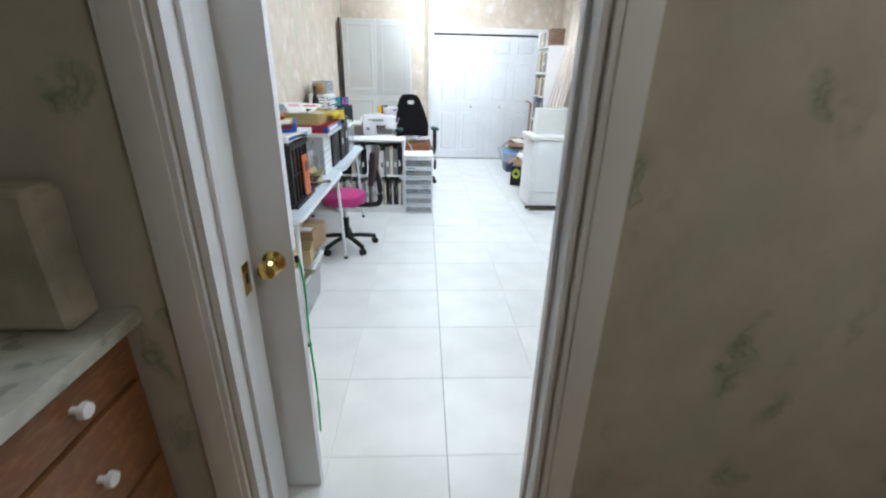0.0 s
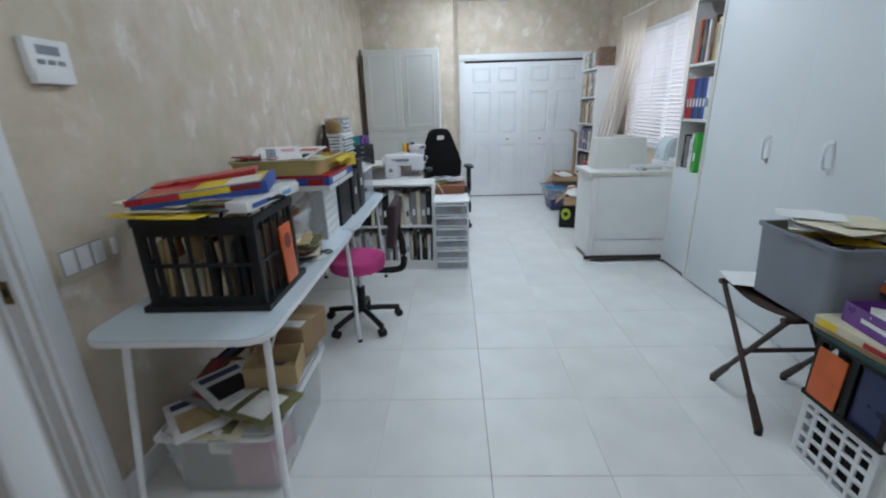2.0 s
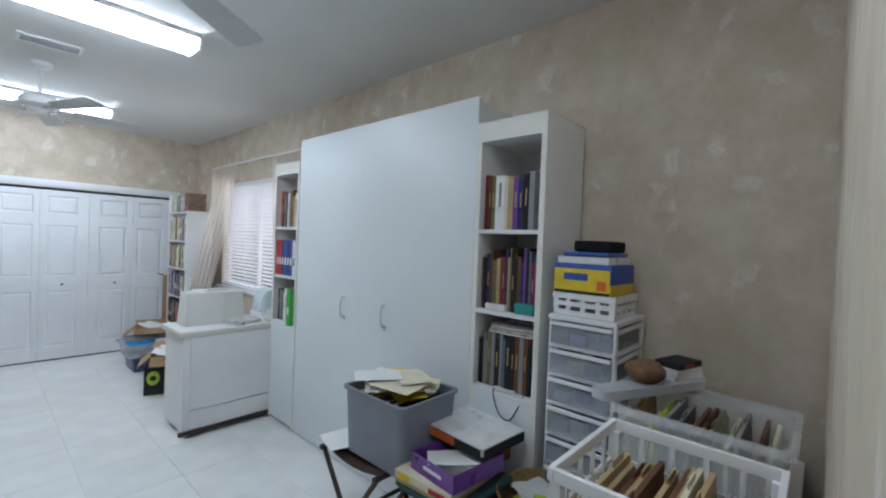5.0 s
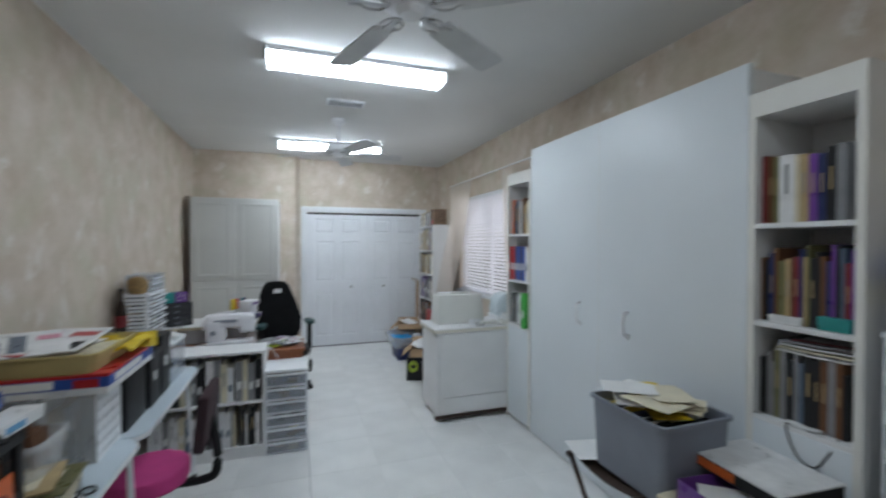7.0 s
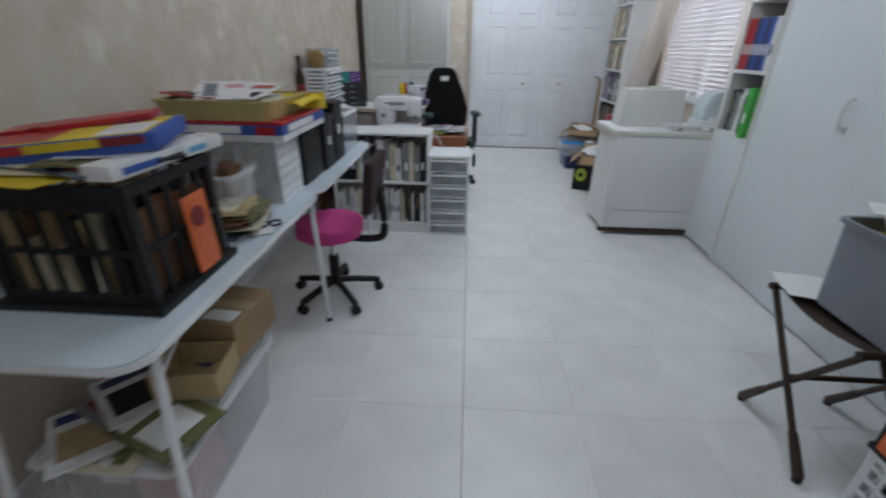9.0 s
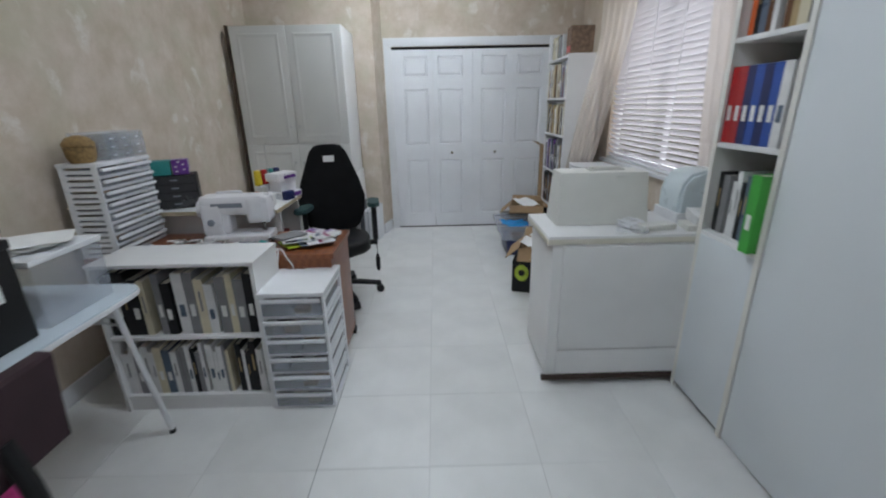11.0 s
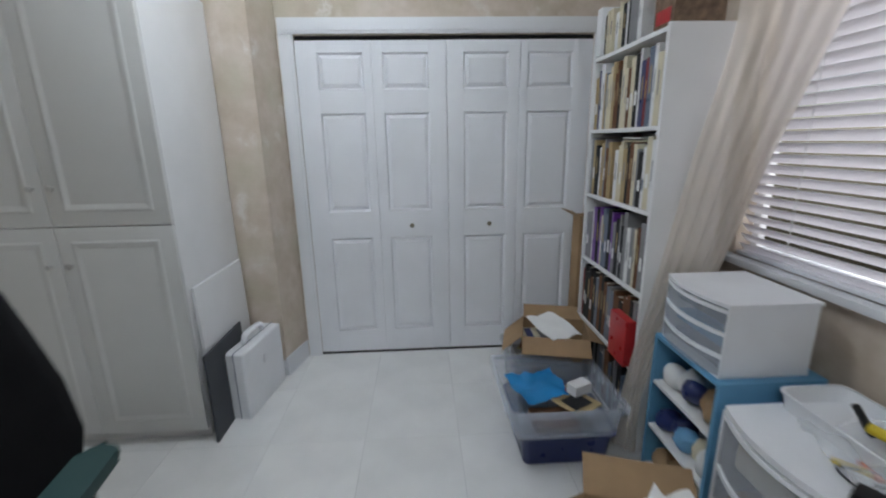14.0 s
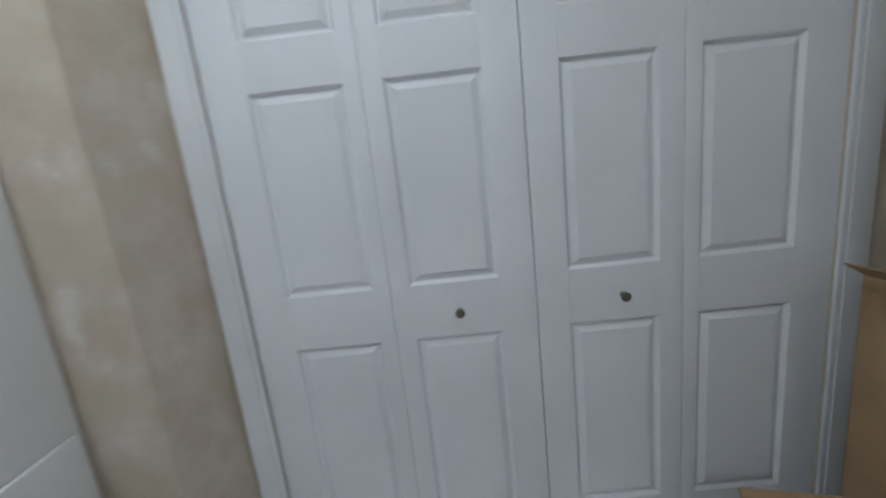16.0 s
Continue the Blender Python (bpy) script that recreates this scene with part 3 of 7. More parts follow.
STONE = mat("counter_stone", (0.52, 0.52, 0.45), 0.3, vary=0.25, scale=20)
single("vanity_counter", bx(-0.62, 0.03, 0.18, YH - 0.014, 0, 0.04, 0.008), STONE, pose(-0.605, 0, 0.868), "pale marbled vanity counter top", "countertop")
TOWEL = mat("towel_cloth", (0.42, 0.38, 0.30), 0.95, vary=0.35, scale=9, bump=0.5, fine=200)
bm = bx(-0.17, 0.17, -0.05, 0.05, 0, 0.31, 0.04, 3)
single("folded_towel", bm, TOWEL, pose(-0.80, 1.51, 0.909), "beige patterned towel standing on the vanity counter", "towel")

sd = thing("door_2", pose(XL + 0.02, 1.825, 0.006), "grey-white side room door, standing open", "door")
sd["kind"] = "structure"
part("door_leaf", bx(0.01, 0.895, 0.0, 0.036, 0, 2.03, 0.002), DOORPAINT, sd)
for s, y in ((-1, 0.0), (1, 0.036)):
    bm = lathe(bmesh.new(), [(0.033, 0), (0.033, 0.005), (0.024, 0.012), (0.013, 0.016), (0.012, 0.04), (0.024, 0.047), (0.029, 0.06), (0.024, 0.072), (0.008, 0.078)], 22, pose(0.84, y, 0.91, 90 if s < 0 else -90))
    part("door_knob", bm, BRASS, sd, "polished brass round door knob")
part("latch", bx(0.8945, 0.8965, 0.006, 0.03, 0.88, 0.94, 0.0005), BRASS, sd)
single("green_ribbon", tube(bmesh.new(), arc([(0, 0, 0.90), (0.006, 0.002, 0.8), (0.003, 0.004, 0.6), (0.008, 0.002, 0.4), (0.004, 0.003, 0.22)], 5), 0.0035), mat("green_cord", (0.05, 0.55, 0.15), 0.7), pose(XL + 0.918, 1.866, 0.006), "thin bright green ribbon hanging on the door edge", "ribbon")
part("latch_bolt", bx(0.896, 0.904, 0.012, 0.024, 0.9, 0.92, 0.002), BLACK, sd)

# ---- wall fittings ----
SWITCHP = mat("beige_plate", (0.60, 0.52, 0.42), 0.5, vary=0.1)
sw = thing("light_switch", pose(XL, 2.94, 0.945), "beige wall plate with four white switches", "light switch")
part("plate", bx(0.0005, 0.006, -0.14, 0.12, -0.062, 0.062, 0.002), SWITCHP, sw)
part("toggle", bx(0.006, 0.016, 0.082, 0.1, -0.03, 0.03, 0.003), PLASTIC, sw)
for k in range(3):
    part("rocker_well", bx(0.0062, 0.0068, -0.124 + 0.06 * k, -0.072 + 0.06 * k, -0.042, 0.042), GREY, sw)
    part("rocker", bx(0.0068, 0.013, -0.12 + 0.06 * k, -0.076 + 0.06 * k, -0.038, 0.038, 0.002), PLASTIC, sw)
th = thing("thermostat", pose(XL, 2.98, 1.57), "white plastic wall thermostat with small display", "thermostat")
part("case", bx(0.0005, 0.026, -0.075, 0.075, -0.055, 0.055, 0.008), PLASTIC, th)
part("display", bx(0.026, 0.0275, -0.045, 0.035, 0.008, 0.035), GREY, th, "grey liquid crystal display")
for k in range(3):
    part("button", bx(0.026, 0.029, -0.05 + 0.035 * k, -0.025 + 0.035 * k, -0.02, -0.006, 0.001), GREY, th)
part("cover", bx(0.002, 0.03, -0.07, 0.07, -0.075, -0.035, 0.005), PLASTIC, th)

# ---- wall bed with side bookcases ----
BX = 1.95
bed = thing("wall_bed", pose(0, 0, 0), "large white laminate fold-up wall bed, closed", "wall bed")
part("bed_front", bx(BX, BX + 0.03, 3.085, 4.875, 0.012, 2.36, 0.003), BEDWHITE, bed)
bm = bx(BX + 0.034, XR - 0.016, 3.09, 3.115, 0, 2.34)
box(bm, BX + 0.034, XR - 0.016, 4.845, 4.87, 0, 2.34)
box(bm, BX + 0.034, XR - 0.016, 3.115, 4.845, 2.315, 2.34)
part("carcass", bm, WHITE, bed)
part("seam", bx(BX - 0.0004, BX, 4.036, 4.038, 0.02, 2.35), CREAMEDGE, bed)
for y in (3.78, 4.22):
    bm = tube(bmesh.new(), arc([(BX, y, 1.04), (BX - 0.028, y, 1.05), (BX - 0.034, y, 1.11), (BX - 0.028, y, 1.165), (BX, y, 1.175)], 4), 0.009)
    part("pull_handle", bm, PLASTIC, bed, "white bow handle")
    part("handle_foot", bx(BX - 0.012, BX + 0.001, y - 0.014, y + 0.014, 1.02, 1.05, 0.004), PLASTIC, bed)


def side_bookcase(y0, y1, top):
    bc = thing("bookcase", pose(0, 0, 0), "tall white laminate bookcase beside the wall bed", "bookcase", "bookcases beside the wall bed")
    t = 0.02
    part("side_panel", bx(BX, XR - 0.016, y0, y0 + t, 0, top), WHITE, bc)
    part("side_panel", bx(BX, XR - 0.016, y1 - t, y1, 0, top), WHITE, bc)
    part("face_frame", box(box(bx(BX - 0.003, BX, y0, y0 + 0.028, 0, top), BX - 0.003, BX, y1 - 0.028, y1, 0, top), BX - 0.003, BX, y0 + 0.028, y1 - 0.028, top - 0.1, top), mat("bookcase_edge", (0.79, 0.775, 0.73), 0.45, vary=0.06), bc)
    part("top_panel", bx(BX, XR - 0.016, y0 + t, y1 - t, top - 0.1, top - 0.08), WHITE, bc)
    part("back_panel", bx(XR - 0.03, XR - 0.018, y0 + t, y1 - t, 0, top - 0.1), WHITE, bc)
    part("lower_door", bx(BX - 0.002, BX + 0.016, y0 + t + 0.002, y1 - t - 0.002, 0.03, 0.84, 0.002), BEDWHITE, bc)
    for z in (0.86, 1.255, 1.665):
        part("shelf", bx(BX + 0.002, XR - 0.03, y0 + t, y1 - t, z - 0.02, z, 0.002), WHITE, bc)
    return bc


side_bookcase(2.68, 3.08, 2.215)
side_bookcase(4.88, 5.29, 2.205)

# ---- wardrobe ----
wd = thing("wardrobe", pose(0, 0, 0), "tall off-white two-door wardrobe standing against the wall", "wardrobe")
part("body", bx(-1.114, -0.114, 7.655, 8.234, 0.06, 2.145, 0.003), WHITE, wd)
part("plinth", bx(-1.10, -0.13, 7.69, 8.2, 0, 0.06), GREYWHITE, wd)
for x0, x1, kx in ((-1.112, -0.616, -0.655), (-0.612, -0.116, -0.573)):
    for z0, z1, kz in ((0.07, 1.10, 0.93), (1.105, 2.14, 1.27)):
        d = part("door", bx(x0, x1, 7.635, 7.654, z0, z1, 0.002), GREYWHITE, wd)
        bm = bmesh.new()
        ring = [[bm.verts.new((sx, y, sz)) for sx, sz in ((x0 + g, z0 + g), (x1 - g, z0 + g), (x1 - g, z1 - g), (x0 + g, z1 - g))] for y, g in ((7.6349, 0.06), (7.6315, 0.068), (7.6315, 0.075), (7.6345, 0.095))]
        for r0, r1 in zip(ring, ring[1:]):
            for i in range(4):
                bm.faces.new((r0[i], r0[(i + 1) % 4], r1[(i + 1) % 4], r1[i]))
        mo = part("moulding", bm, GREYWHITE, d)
        mo.data.polygons.foreach_set("use_smooth", [False] * len(mo.data.polygons))
        part("knob", lathe(bmesh.new(), [(0.006, 0), (0.006, 0.012), (0.013, 0.018), (0.011, 0.028)], 14, pose(kx, 7.635, kz, 90)), STEEL, d, "small metal knob")
single("leaning_board", bx(-0.010, 0.010, -0.015, 0.015, 0, 2.15, 0.002), wood("walnut_board", (0.10, 0.06, 0.04), (0.07, 0.045, 0.03)), pose(-1.145, 7.66, 0, 0, 0, 0), "dark narrow board standing beside the wardrobe", "board")

# ---- folding tables ----
tb = thing("folding_table", pose(-0.815, 3.87, 0), "long pale blue-white folding table with white metal legs", "table")
W, L = 0.59, 2.36
for y0, y1 in ((-1.175, 0.058), (0.062, 1.19)):
    out = [(x, y + (y0 + y1) / 2) for x, y in rounded(W, y1 - y0, 0.08)]
    tt = part("tabletop", slab(bmesh.new(), out, 0.720, 0.742), TABLETOP, tb)
    out2 = [(x, y + (y0 + y1) / 2) for x, y in rounded(W + 0.008, y1 - y0 + 0.004, 0.082)]
    part("rim", slab(bmesh.new(), out2, 0.717, 0.735), PLASTIC, tt, "white plastic edge rim")
for y, dy in ((-1.05, -0.11), (0.06, 0.0), (1.05, 0.1)):
    for s in (-1, 1):
        part("leg", cyl(bmesh.new(), (s * 0.24, y, 0.718), (s * 0.265, y + dy, 0.015), 0.0125), PLASTIC, tb, "white tubular metal leg")
        part("foot", cyl(bmesh.new(), (s * 0.2648, y + dy, 0.02), (s * 0.2655, y + dy, 0.0), 0.015), BLACK, tb, "black rubber foot cap")
    part("crossbar", cyl(bmesh.new(), (-0.245, y, 0.66), (0.245, y, 0.66), 0.008), PLASTIC, tb)
    part("brace", cyl(bmesh.new(), (0.243, y, 0.62), (0.243, y + 0.14 * (-1 if y > 0.5 else 1), 0.71), 0.005), STEEL, tb)

# ---- low bookshelf and drawer tower ----
ls = thing("low_bookshelf", pose(0, 5.17, 0), "low white two-tier bookshelf full of binders", "bookshelf")
SX0, SX1, SD, SH = -0.86, -0.115, 0.29, 0.785
for a in ((SX0, SX0 + 0.018, 0, SD, 0, SH - 0.018), (SX1 - 0.018, SX1, 0, SD, 0, SH - 0.018)):
    part("side_panel", bx(*a, r=0.001), WHITE, ls)
part("top_panel", bx(SX0 - 0.004, SX1 + 0.004, -0.004, SD, SH - 0.018, SH, 0.002), WHITE, ls)
part("shelf", bx(SX0 + 0.018, SX1 - 0.018, 0.004, SD - 0.006, 0.40, 0.418), WHITE, ls)
part("bottom_panel", bx(SX0 + 0.018, SX1 - 0.018, 0.004, SD - 0.006, 0.07, 0.088), WHITE, ls)
part("kick_board", bx(SX0 + 0.018, SX1 - 0.018, 0.012, 0.03, 0, 0.07), WHITE, ls)
part("back_panel", bx(SX0 + 0.018, SX1 - 0.018, SD - 0.006, SD, 0, SH - 0.018), WHITE, ls)


SMOKE = clear("blue_grey_plastic", (0.64, 0.70, 0.79), 0.28)


def drawer_tower(at, w, d, hs, label, inner=None, group=""):
    """A plastic tower with see-through drawers; drawers face -y. hs: heights from the floor up."""
    tw = thing("drawer_tower", at, label, "drawer unit", group)
    z = 0.0
    g = 0.016
    for h in hs:
        bm = bx(-w / 2, w / 2, 0, d, z, z + g, 0.004)
        for sx in (-1, 1):
            a0, a1 = sorted((sx * w / 2, sx * (w / 2 - 0.012)))
            box(bm, a0, a1, 0.004, 0.03, z + g, z + h - 0.001)
            box(bm, a0, a1, d - 0.03, d, z + g, z + h - 0.001)
            box(bm, a0, a1, 0.03, d - 0.03, z + h - 0.03, z + h - 0.012)
        part("frame", bm, PLASTIC, tw)
        bm = bmesh.new()
        box(bm, -w / 2 + 0.014, w / 2 - 0.014, -0.012, -0.006, z + g + 0.004, z + h - 0.006, 0.002)
        box(bm, -w / 2 + 0.014, -w / 2 + 0.018, -0.006, d - 0.02, z + g + 0.004, z + h - 0.02)
        box(bm, w / 2 - 0.018, w / 2 - 0.014, -0.006, d - 0.02, z + g + 0.004, z + h - 0.02)
        box(bm, -w / 2 + 0.014, w / 2 - 0.014, -0.006, d - 0.02, z + g + 0.002, z + g + 0.005)
        dr = part("drawer", bm, SMOKE, tw, "milky see-through plastic drawer")
        part("lip", bx(-w / 2 + 0.012, w / 2 - 0.012, -0.022, -0.006, z + h - 0.022, z + h - 0.006, 0.004), PLASTIC, dr)
        random.seed(int(z * 1000) + len(hs))
        for k in range(4):
            xx = random.uniform(-w / 2 + 0.05, w / 2 - 0.07)
            c = random.choice([PAPERC, BLACKCLOTH, GREY, CARD, GREY, inner or GREY])
            part("contents", bx(xx - 0.03, xx + 0.04, 0.01 + 0.05 * k, 0.05 + 0.06 * k, z + g + 0.006, z + g + random.uniform(0.25, 0.7) * (h - g), 0.004), c, dr)
        z += h
    part("top", bx(-w / 2 - 0.004, w / 2 + 0.004, -0.006, d + 0.004, z, z + 0.022, 0.008), PLASTIC, tw)
    return tw


drawer_tower(pose(0.035, 5.165, 0), 0.30, 0.36, [0.1] * 5 + [0.11], "white plastic six-drawer tower beside the low bookshelf")

# ---- rolling sewing cabinet ----
rc = thing("sewing_cabinet", pose(0, 0, 0), "white laminate rolling sewing cabinet with worn cream edges", "cabinet")
part("body", bx(1.27, 2.30, 5.30, 5.74, 0.06, 0.785, 0.002), WHITE, rc)
part("front_panel", bx(1.32, 2.0, 5.283, 5.299, 0.22, 0.78, 0.003), WHITE, rc)
part("kick_panel", bx(1.32, 2.0, 5.286, 5.299, 0.075, 0.212, 0.003), WHITE, rc)
part("worktop", bx(1.245, 2.33, 5.295, 5.76, 0.80, 0.828, 0.002), WHITE, rc)
part("edge_band", bx(1.243, 2.332, 5.293, 5.762, 0.788, 0.815, 0.002), CREAMEDGE, rc, "worn cream edge banding")
for x in (1.31, 1.96):
    for y in (5.33, 5.71):
        c = part("castor", cyl(bmesh.new(), (x - 0.012, y, 0.022), (x + 0.012, y, 0.022), 0.022), PLASTIC, rc, "white plastic castor")
        part("castor_fork", bx(x - 0.018, x + 0.018, y - 0.012, y + 0.012, 0.04, 0.06, 0.002), STEEL, rc)
part("base_board", bx(1.25, 2.0, 5.29, 5.31, 0.03, 0.06, 0.002), DARKWOOD, rc, "dark toe board")

# ---- makers of small things ----
COL = {
    "red": (0.45, 0.02, 0.025), "darkred": (0.20, 0.015, 0.02), "blue": (0.03, 0.09, 0.38), "navy": (0.015, 0.025, 0.11), "yellow": (0.75, 0.55, 0.03),
    "orange": (0.70, 0.14, 0.03), "green": (0.06, 0.42, 0.06), "teal": (0.03, 0.28, 0.27), "purple": (0.16, 0.05, 0.30), "magenta": (0.33, 0.015, 0.12),
    "brown": (0.14, 0.06, 0.025), "tan": (0.45, 0.33, 0.17), "cream": (0.68, 0.62, 0.46), "white": (0.78, 0.78, 0.78), "grey": (0.25, 0.25, 0.26),
    "black": (0.013, 0.013, 0.014), "pink": (0.65, 0.25, 0.36), "sky": (0.15, 0.38, 0.62), "lime": (0.48, 0.62, 0.05), "olive": (0.16, 0.15, 0.06), "slate": (0.1, 0.14, 0.2),
}


def dye(c, rough=0.5):
    return mat("dyed_" + c, COL[c], rough, vary=0.15, scale=14, bump=0.05)


def book(x, y, z, thick, depth, height, c, way, lean=0.0, kind="book"):
    """A bound book standing upright at x, y, z; its spine looks along `way` degrees (0: towards -y)."""
    ob_m = pose(x, y, z, 0, lean, way)
    t, i = thick / 2, thick / 2 - 0.002
    bm = slab(bmesh.new(), [(-t, depth), (-t, 0), (t, 0), (t, depth), (i, depth), (i, 0.003), (-i, 0.003), (-i, depth)], 0, height)
    b = single(kind, bm, dye(c), ob_m, {"book": "%s bound book standing on a shelf", "binder": "%s ring binder standing on a shelf"}[kind] % c, kind, "books and binders on shelves")
    part("page_block", bx(-thick / 2 + 0.002, thick / 2 - 0.002, 0.003, depth - 0.004, 0.003, height - 0.004), PAGES, b)
    if kind == "book" and thick > 0.017:
        part("spine_title", bx(-thick * 0.12, thick * 0.12, -0.0008, 0, height * 0.42, height * (0.58 + 5 * thick)), dye("tan") if c in ("black", "navy", "brown", "darkred", "purple", "red", "blue", "slate", "olive", "teal") else dye("grey"), b)
    if kind == "binder":
        part("spine_label", bx(-thick * 0.25, thick * 0.25, -0.001, 0, height * 0.3, height * 0.5), PAPERW if c != "white" else dye("slate"), b, "paper spine label")
    return b


def fill_shelf(seed, way, origin, along, length, z, hmax, depth, palette, kinds=("book",), tmin=0.012, tmax=0.04, gap=0.15):
    """A row of books from origin along a unit direction; spines all face `way`."""
    rnd = random.Random(seed)
    s = 0.004
    while s < length - 0.015:
        t = rnd.uniform(tmin, tmax)
        if s + t > length:
            break
        h = hmax * rnd.uniform(0.76, 0.98)
        k = rnd.choice(kinds)
        book(origin[0] + along[0] * (s + t / 2), origin[1] + along[1] * (s + t / 2), z, t - 0.001, depth * rnd.uniform(0.75, 0.98), h, rnd.choice(palette), way, 0.0, k)
        s += t + (rnd.uniform(0.01, 0.05) if rnd.random() < gap else 0.0005)


def sheet(w, d, curl=0.004, n=5, t=0.0006):
    """A sheet of paper or thin booklet with a slight curl."""
    bm = bmesh.new()
    grid = [[[bm.verts.new(((i / n - 0.5) * w, (j / n - 0.5) * d, k * t + curl * math.sin(i * 1.9 + 0.6) * math.cos(j * 1.3) + curl)) for j in range(n + 1)] for i in range(n + 1)] for k in (0, 1)]
    for k in (0, 1):
        for i in range(n):
            for j in range(n):
                f = [grid[k][i][j], grid[k][i + 1][j], grid[k][i + 1][j + 1], grid[k][i][j + 1]]
                bm.faces.new(f if k else f[::-1])
    rim = [(i, 0) for i in range(n)] + [(n, j) for j in range(n)] + [(i, n) for i in range(n, 0, -1)] + [(0, j) for j in range(n, 0, -1)]
    for a, b in zip(rim, rim[1:] + rim[:1]):
        bm.faces.new((grid[0][a[0]][a[1]], grid[0][b[0]][b[1]], grid[1][b[0]][b[1]], grid[1][a[0]][a[1]]))
    return bm


def crumple(w, d, amp, seed, n=11):
    """A sheet crushed into sharp random folds."""
    bm = sheet(w, d, 0.0, n, 0.0008)
    for v in bm.verts:
        q = Vector((v.co.x * 9 + seed * 3.1, v.co.y * 9 - seed, seed * 1.7))
        v.co.z += amp * (abs(noise.noise(q)) * 1.6 + 0.5 * abs(noise.noise(q * 2.3)))
        v.co.x *= 1 - 0.18 * abs(noise.noise(q * 1.4))
        v.co.y *= 1 - 0.18 * abs(noise.noise(q * 1.7))
    return bm


def paper(x, y, z, w, d, rz, material=None, tilt=0.0, curl=0.004, label="loose white sheet of paper on a pile", t=0.0006):
    return single("paper_sheet", sheet(w, d, curl, 5, t), material or PAPERW, pose(x, y, z, tilt, 0, rz), label, "paper", "loose papers")


def magazine(x, y, z, w, d, rz, c, tilt=0.0, lean=0.0):
    m = single("magazine", sheet(w, d, 0.003, 4, 0.006), dye(c, 0.3), pose(x, y, z, tilt, lean, rz), "%s glossy magazine lying on a pile" % c, "magazine", "magazines")
    rnd = random.Random(int(x * 1000 + y * 77))
    c2 = rnd.choice(["white", "grey", "cream", "olive", "black", "tan", "red", "white"])
    part("cover_picture", bx(-w * 0.38, w * 0.3, -d * 0.35, d * 0.12, 0.0125, 0.0135), dye(c2, 0.3), m)
    part("title_bar", bx(-w * 0.4, w * 0.4, d * 0.25, d * 0.4, 0.0125, 0.0135), dye(rnd.choice(["white", "darkred", "navy"]), 0.3), m)
    return m


def flat_box(x, y, z, w, d, h, rz, lid, side, label, kind="game_box", rx=0.0, ry=0.0):
    """A cardboard game or shoe box with a lid that laps over the tray."""
    b = thing(kind, pose(x, y, z, rx, ry, rz), label, "box")
    part("tray", bx(-w / 2 + 0.002, w / 2 - 0.002, -d / 2 + 0.002, d / 2 - 0.002, 0, h * 0.8, 0.001), dye(side), b)
    l = part("lid", bx(-w / 2, w / 2, -d / 2, d / 2, h * 0.35, h, 0.002), dye(lid), b)
    return b, l


def bin_open(name, at, w, d, h, material, label, flare=0.9, rim=0.014, category="storage bin"):
    """An open tub with walls that flare upward and a rolled rim."""
    tub = thing(name, at, label, category)
    t = 0.004
    bm = bmesh.new()
    levels = [(0.0, flare, 0.0), (h, 1.0, 0.0), (h, 1.0, t), (0.006, flare, t)]
    rings = []
    for z, f, inset in levels:
        rings.append([bm.verts.new((x, y, z)) for x, y in rounded(w * f - 2 * inset, d * f - 2 * inset, 0.03, 4)])
    for a, b in zip(rings, rings[1:]):
        for i in range(len(a)):
            j = (i + 1) % len(a)
            bm.faces.new((a[i], a[j], b[j], b[i]))
    bm.faces.new(rings[0][::-1])
    bm.faces.new(rings[-1])
    part("tub", bm, material, tub)
    bm = bmesh.new()
    rings = []
    for z, o in ((h - rim, 0.004), (h - rim, rim * 0.9), (h + 0.002, rim * 0.9), (h + 0.002, -0.004)):
        rings.append([bm.verts.new((x, y, z)) for x, y in rounded(w + 2 * o, d + 2 * o, 0.034, 4)])
    for a, b in zip(rings, rings[1:] + rings[:1]):
        for i in range(len(a)):
            j = (i + 1) % len(a)
            bm.faces.new((a[i], a[j], b[j], b[i]))
    part("rim", bm, material, tub)
    return tub


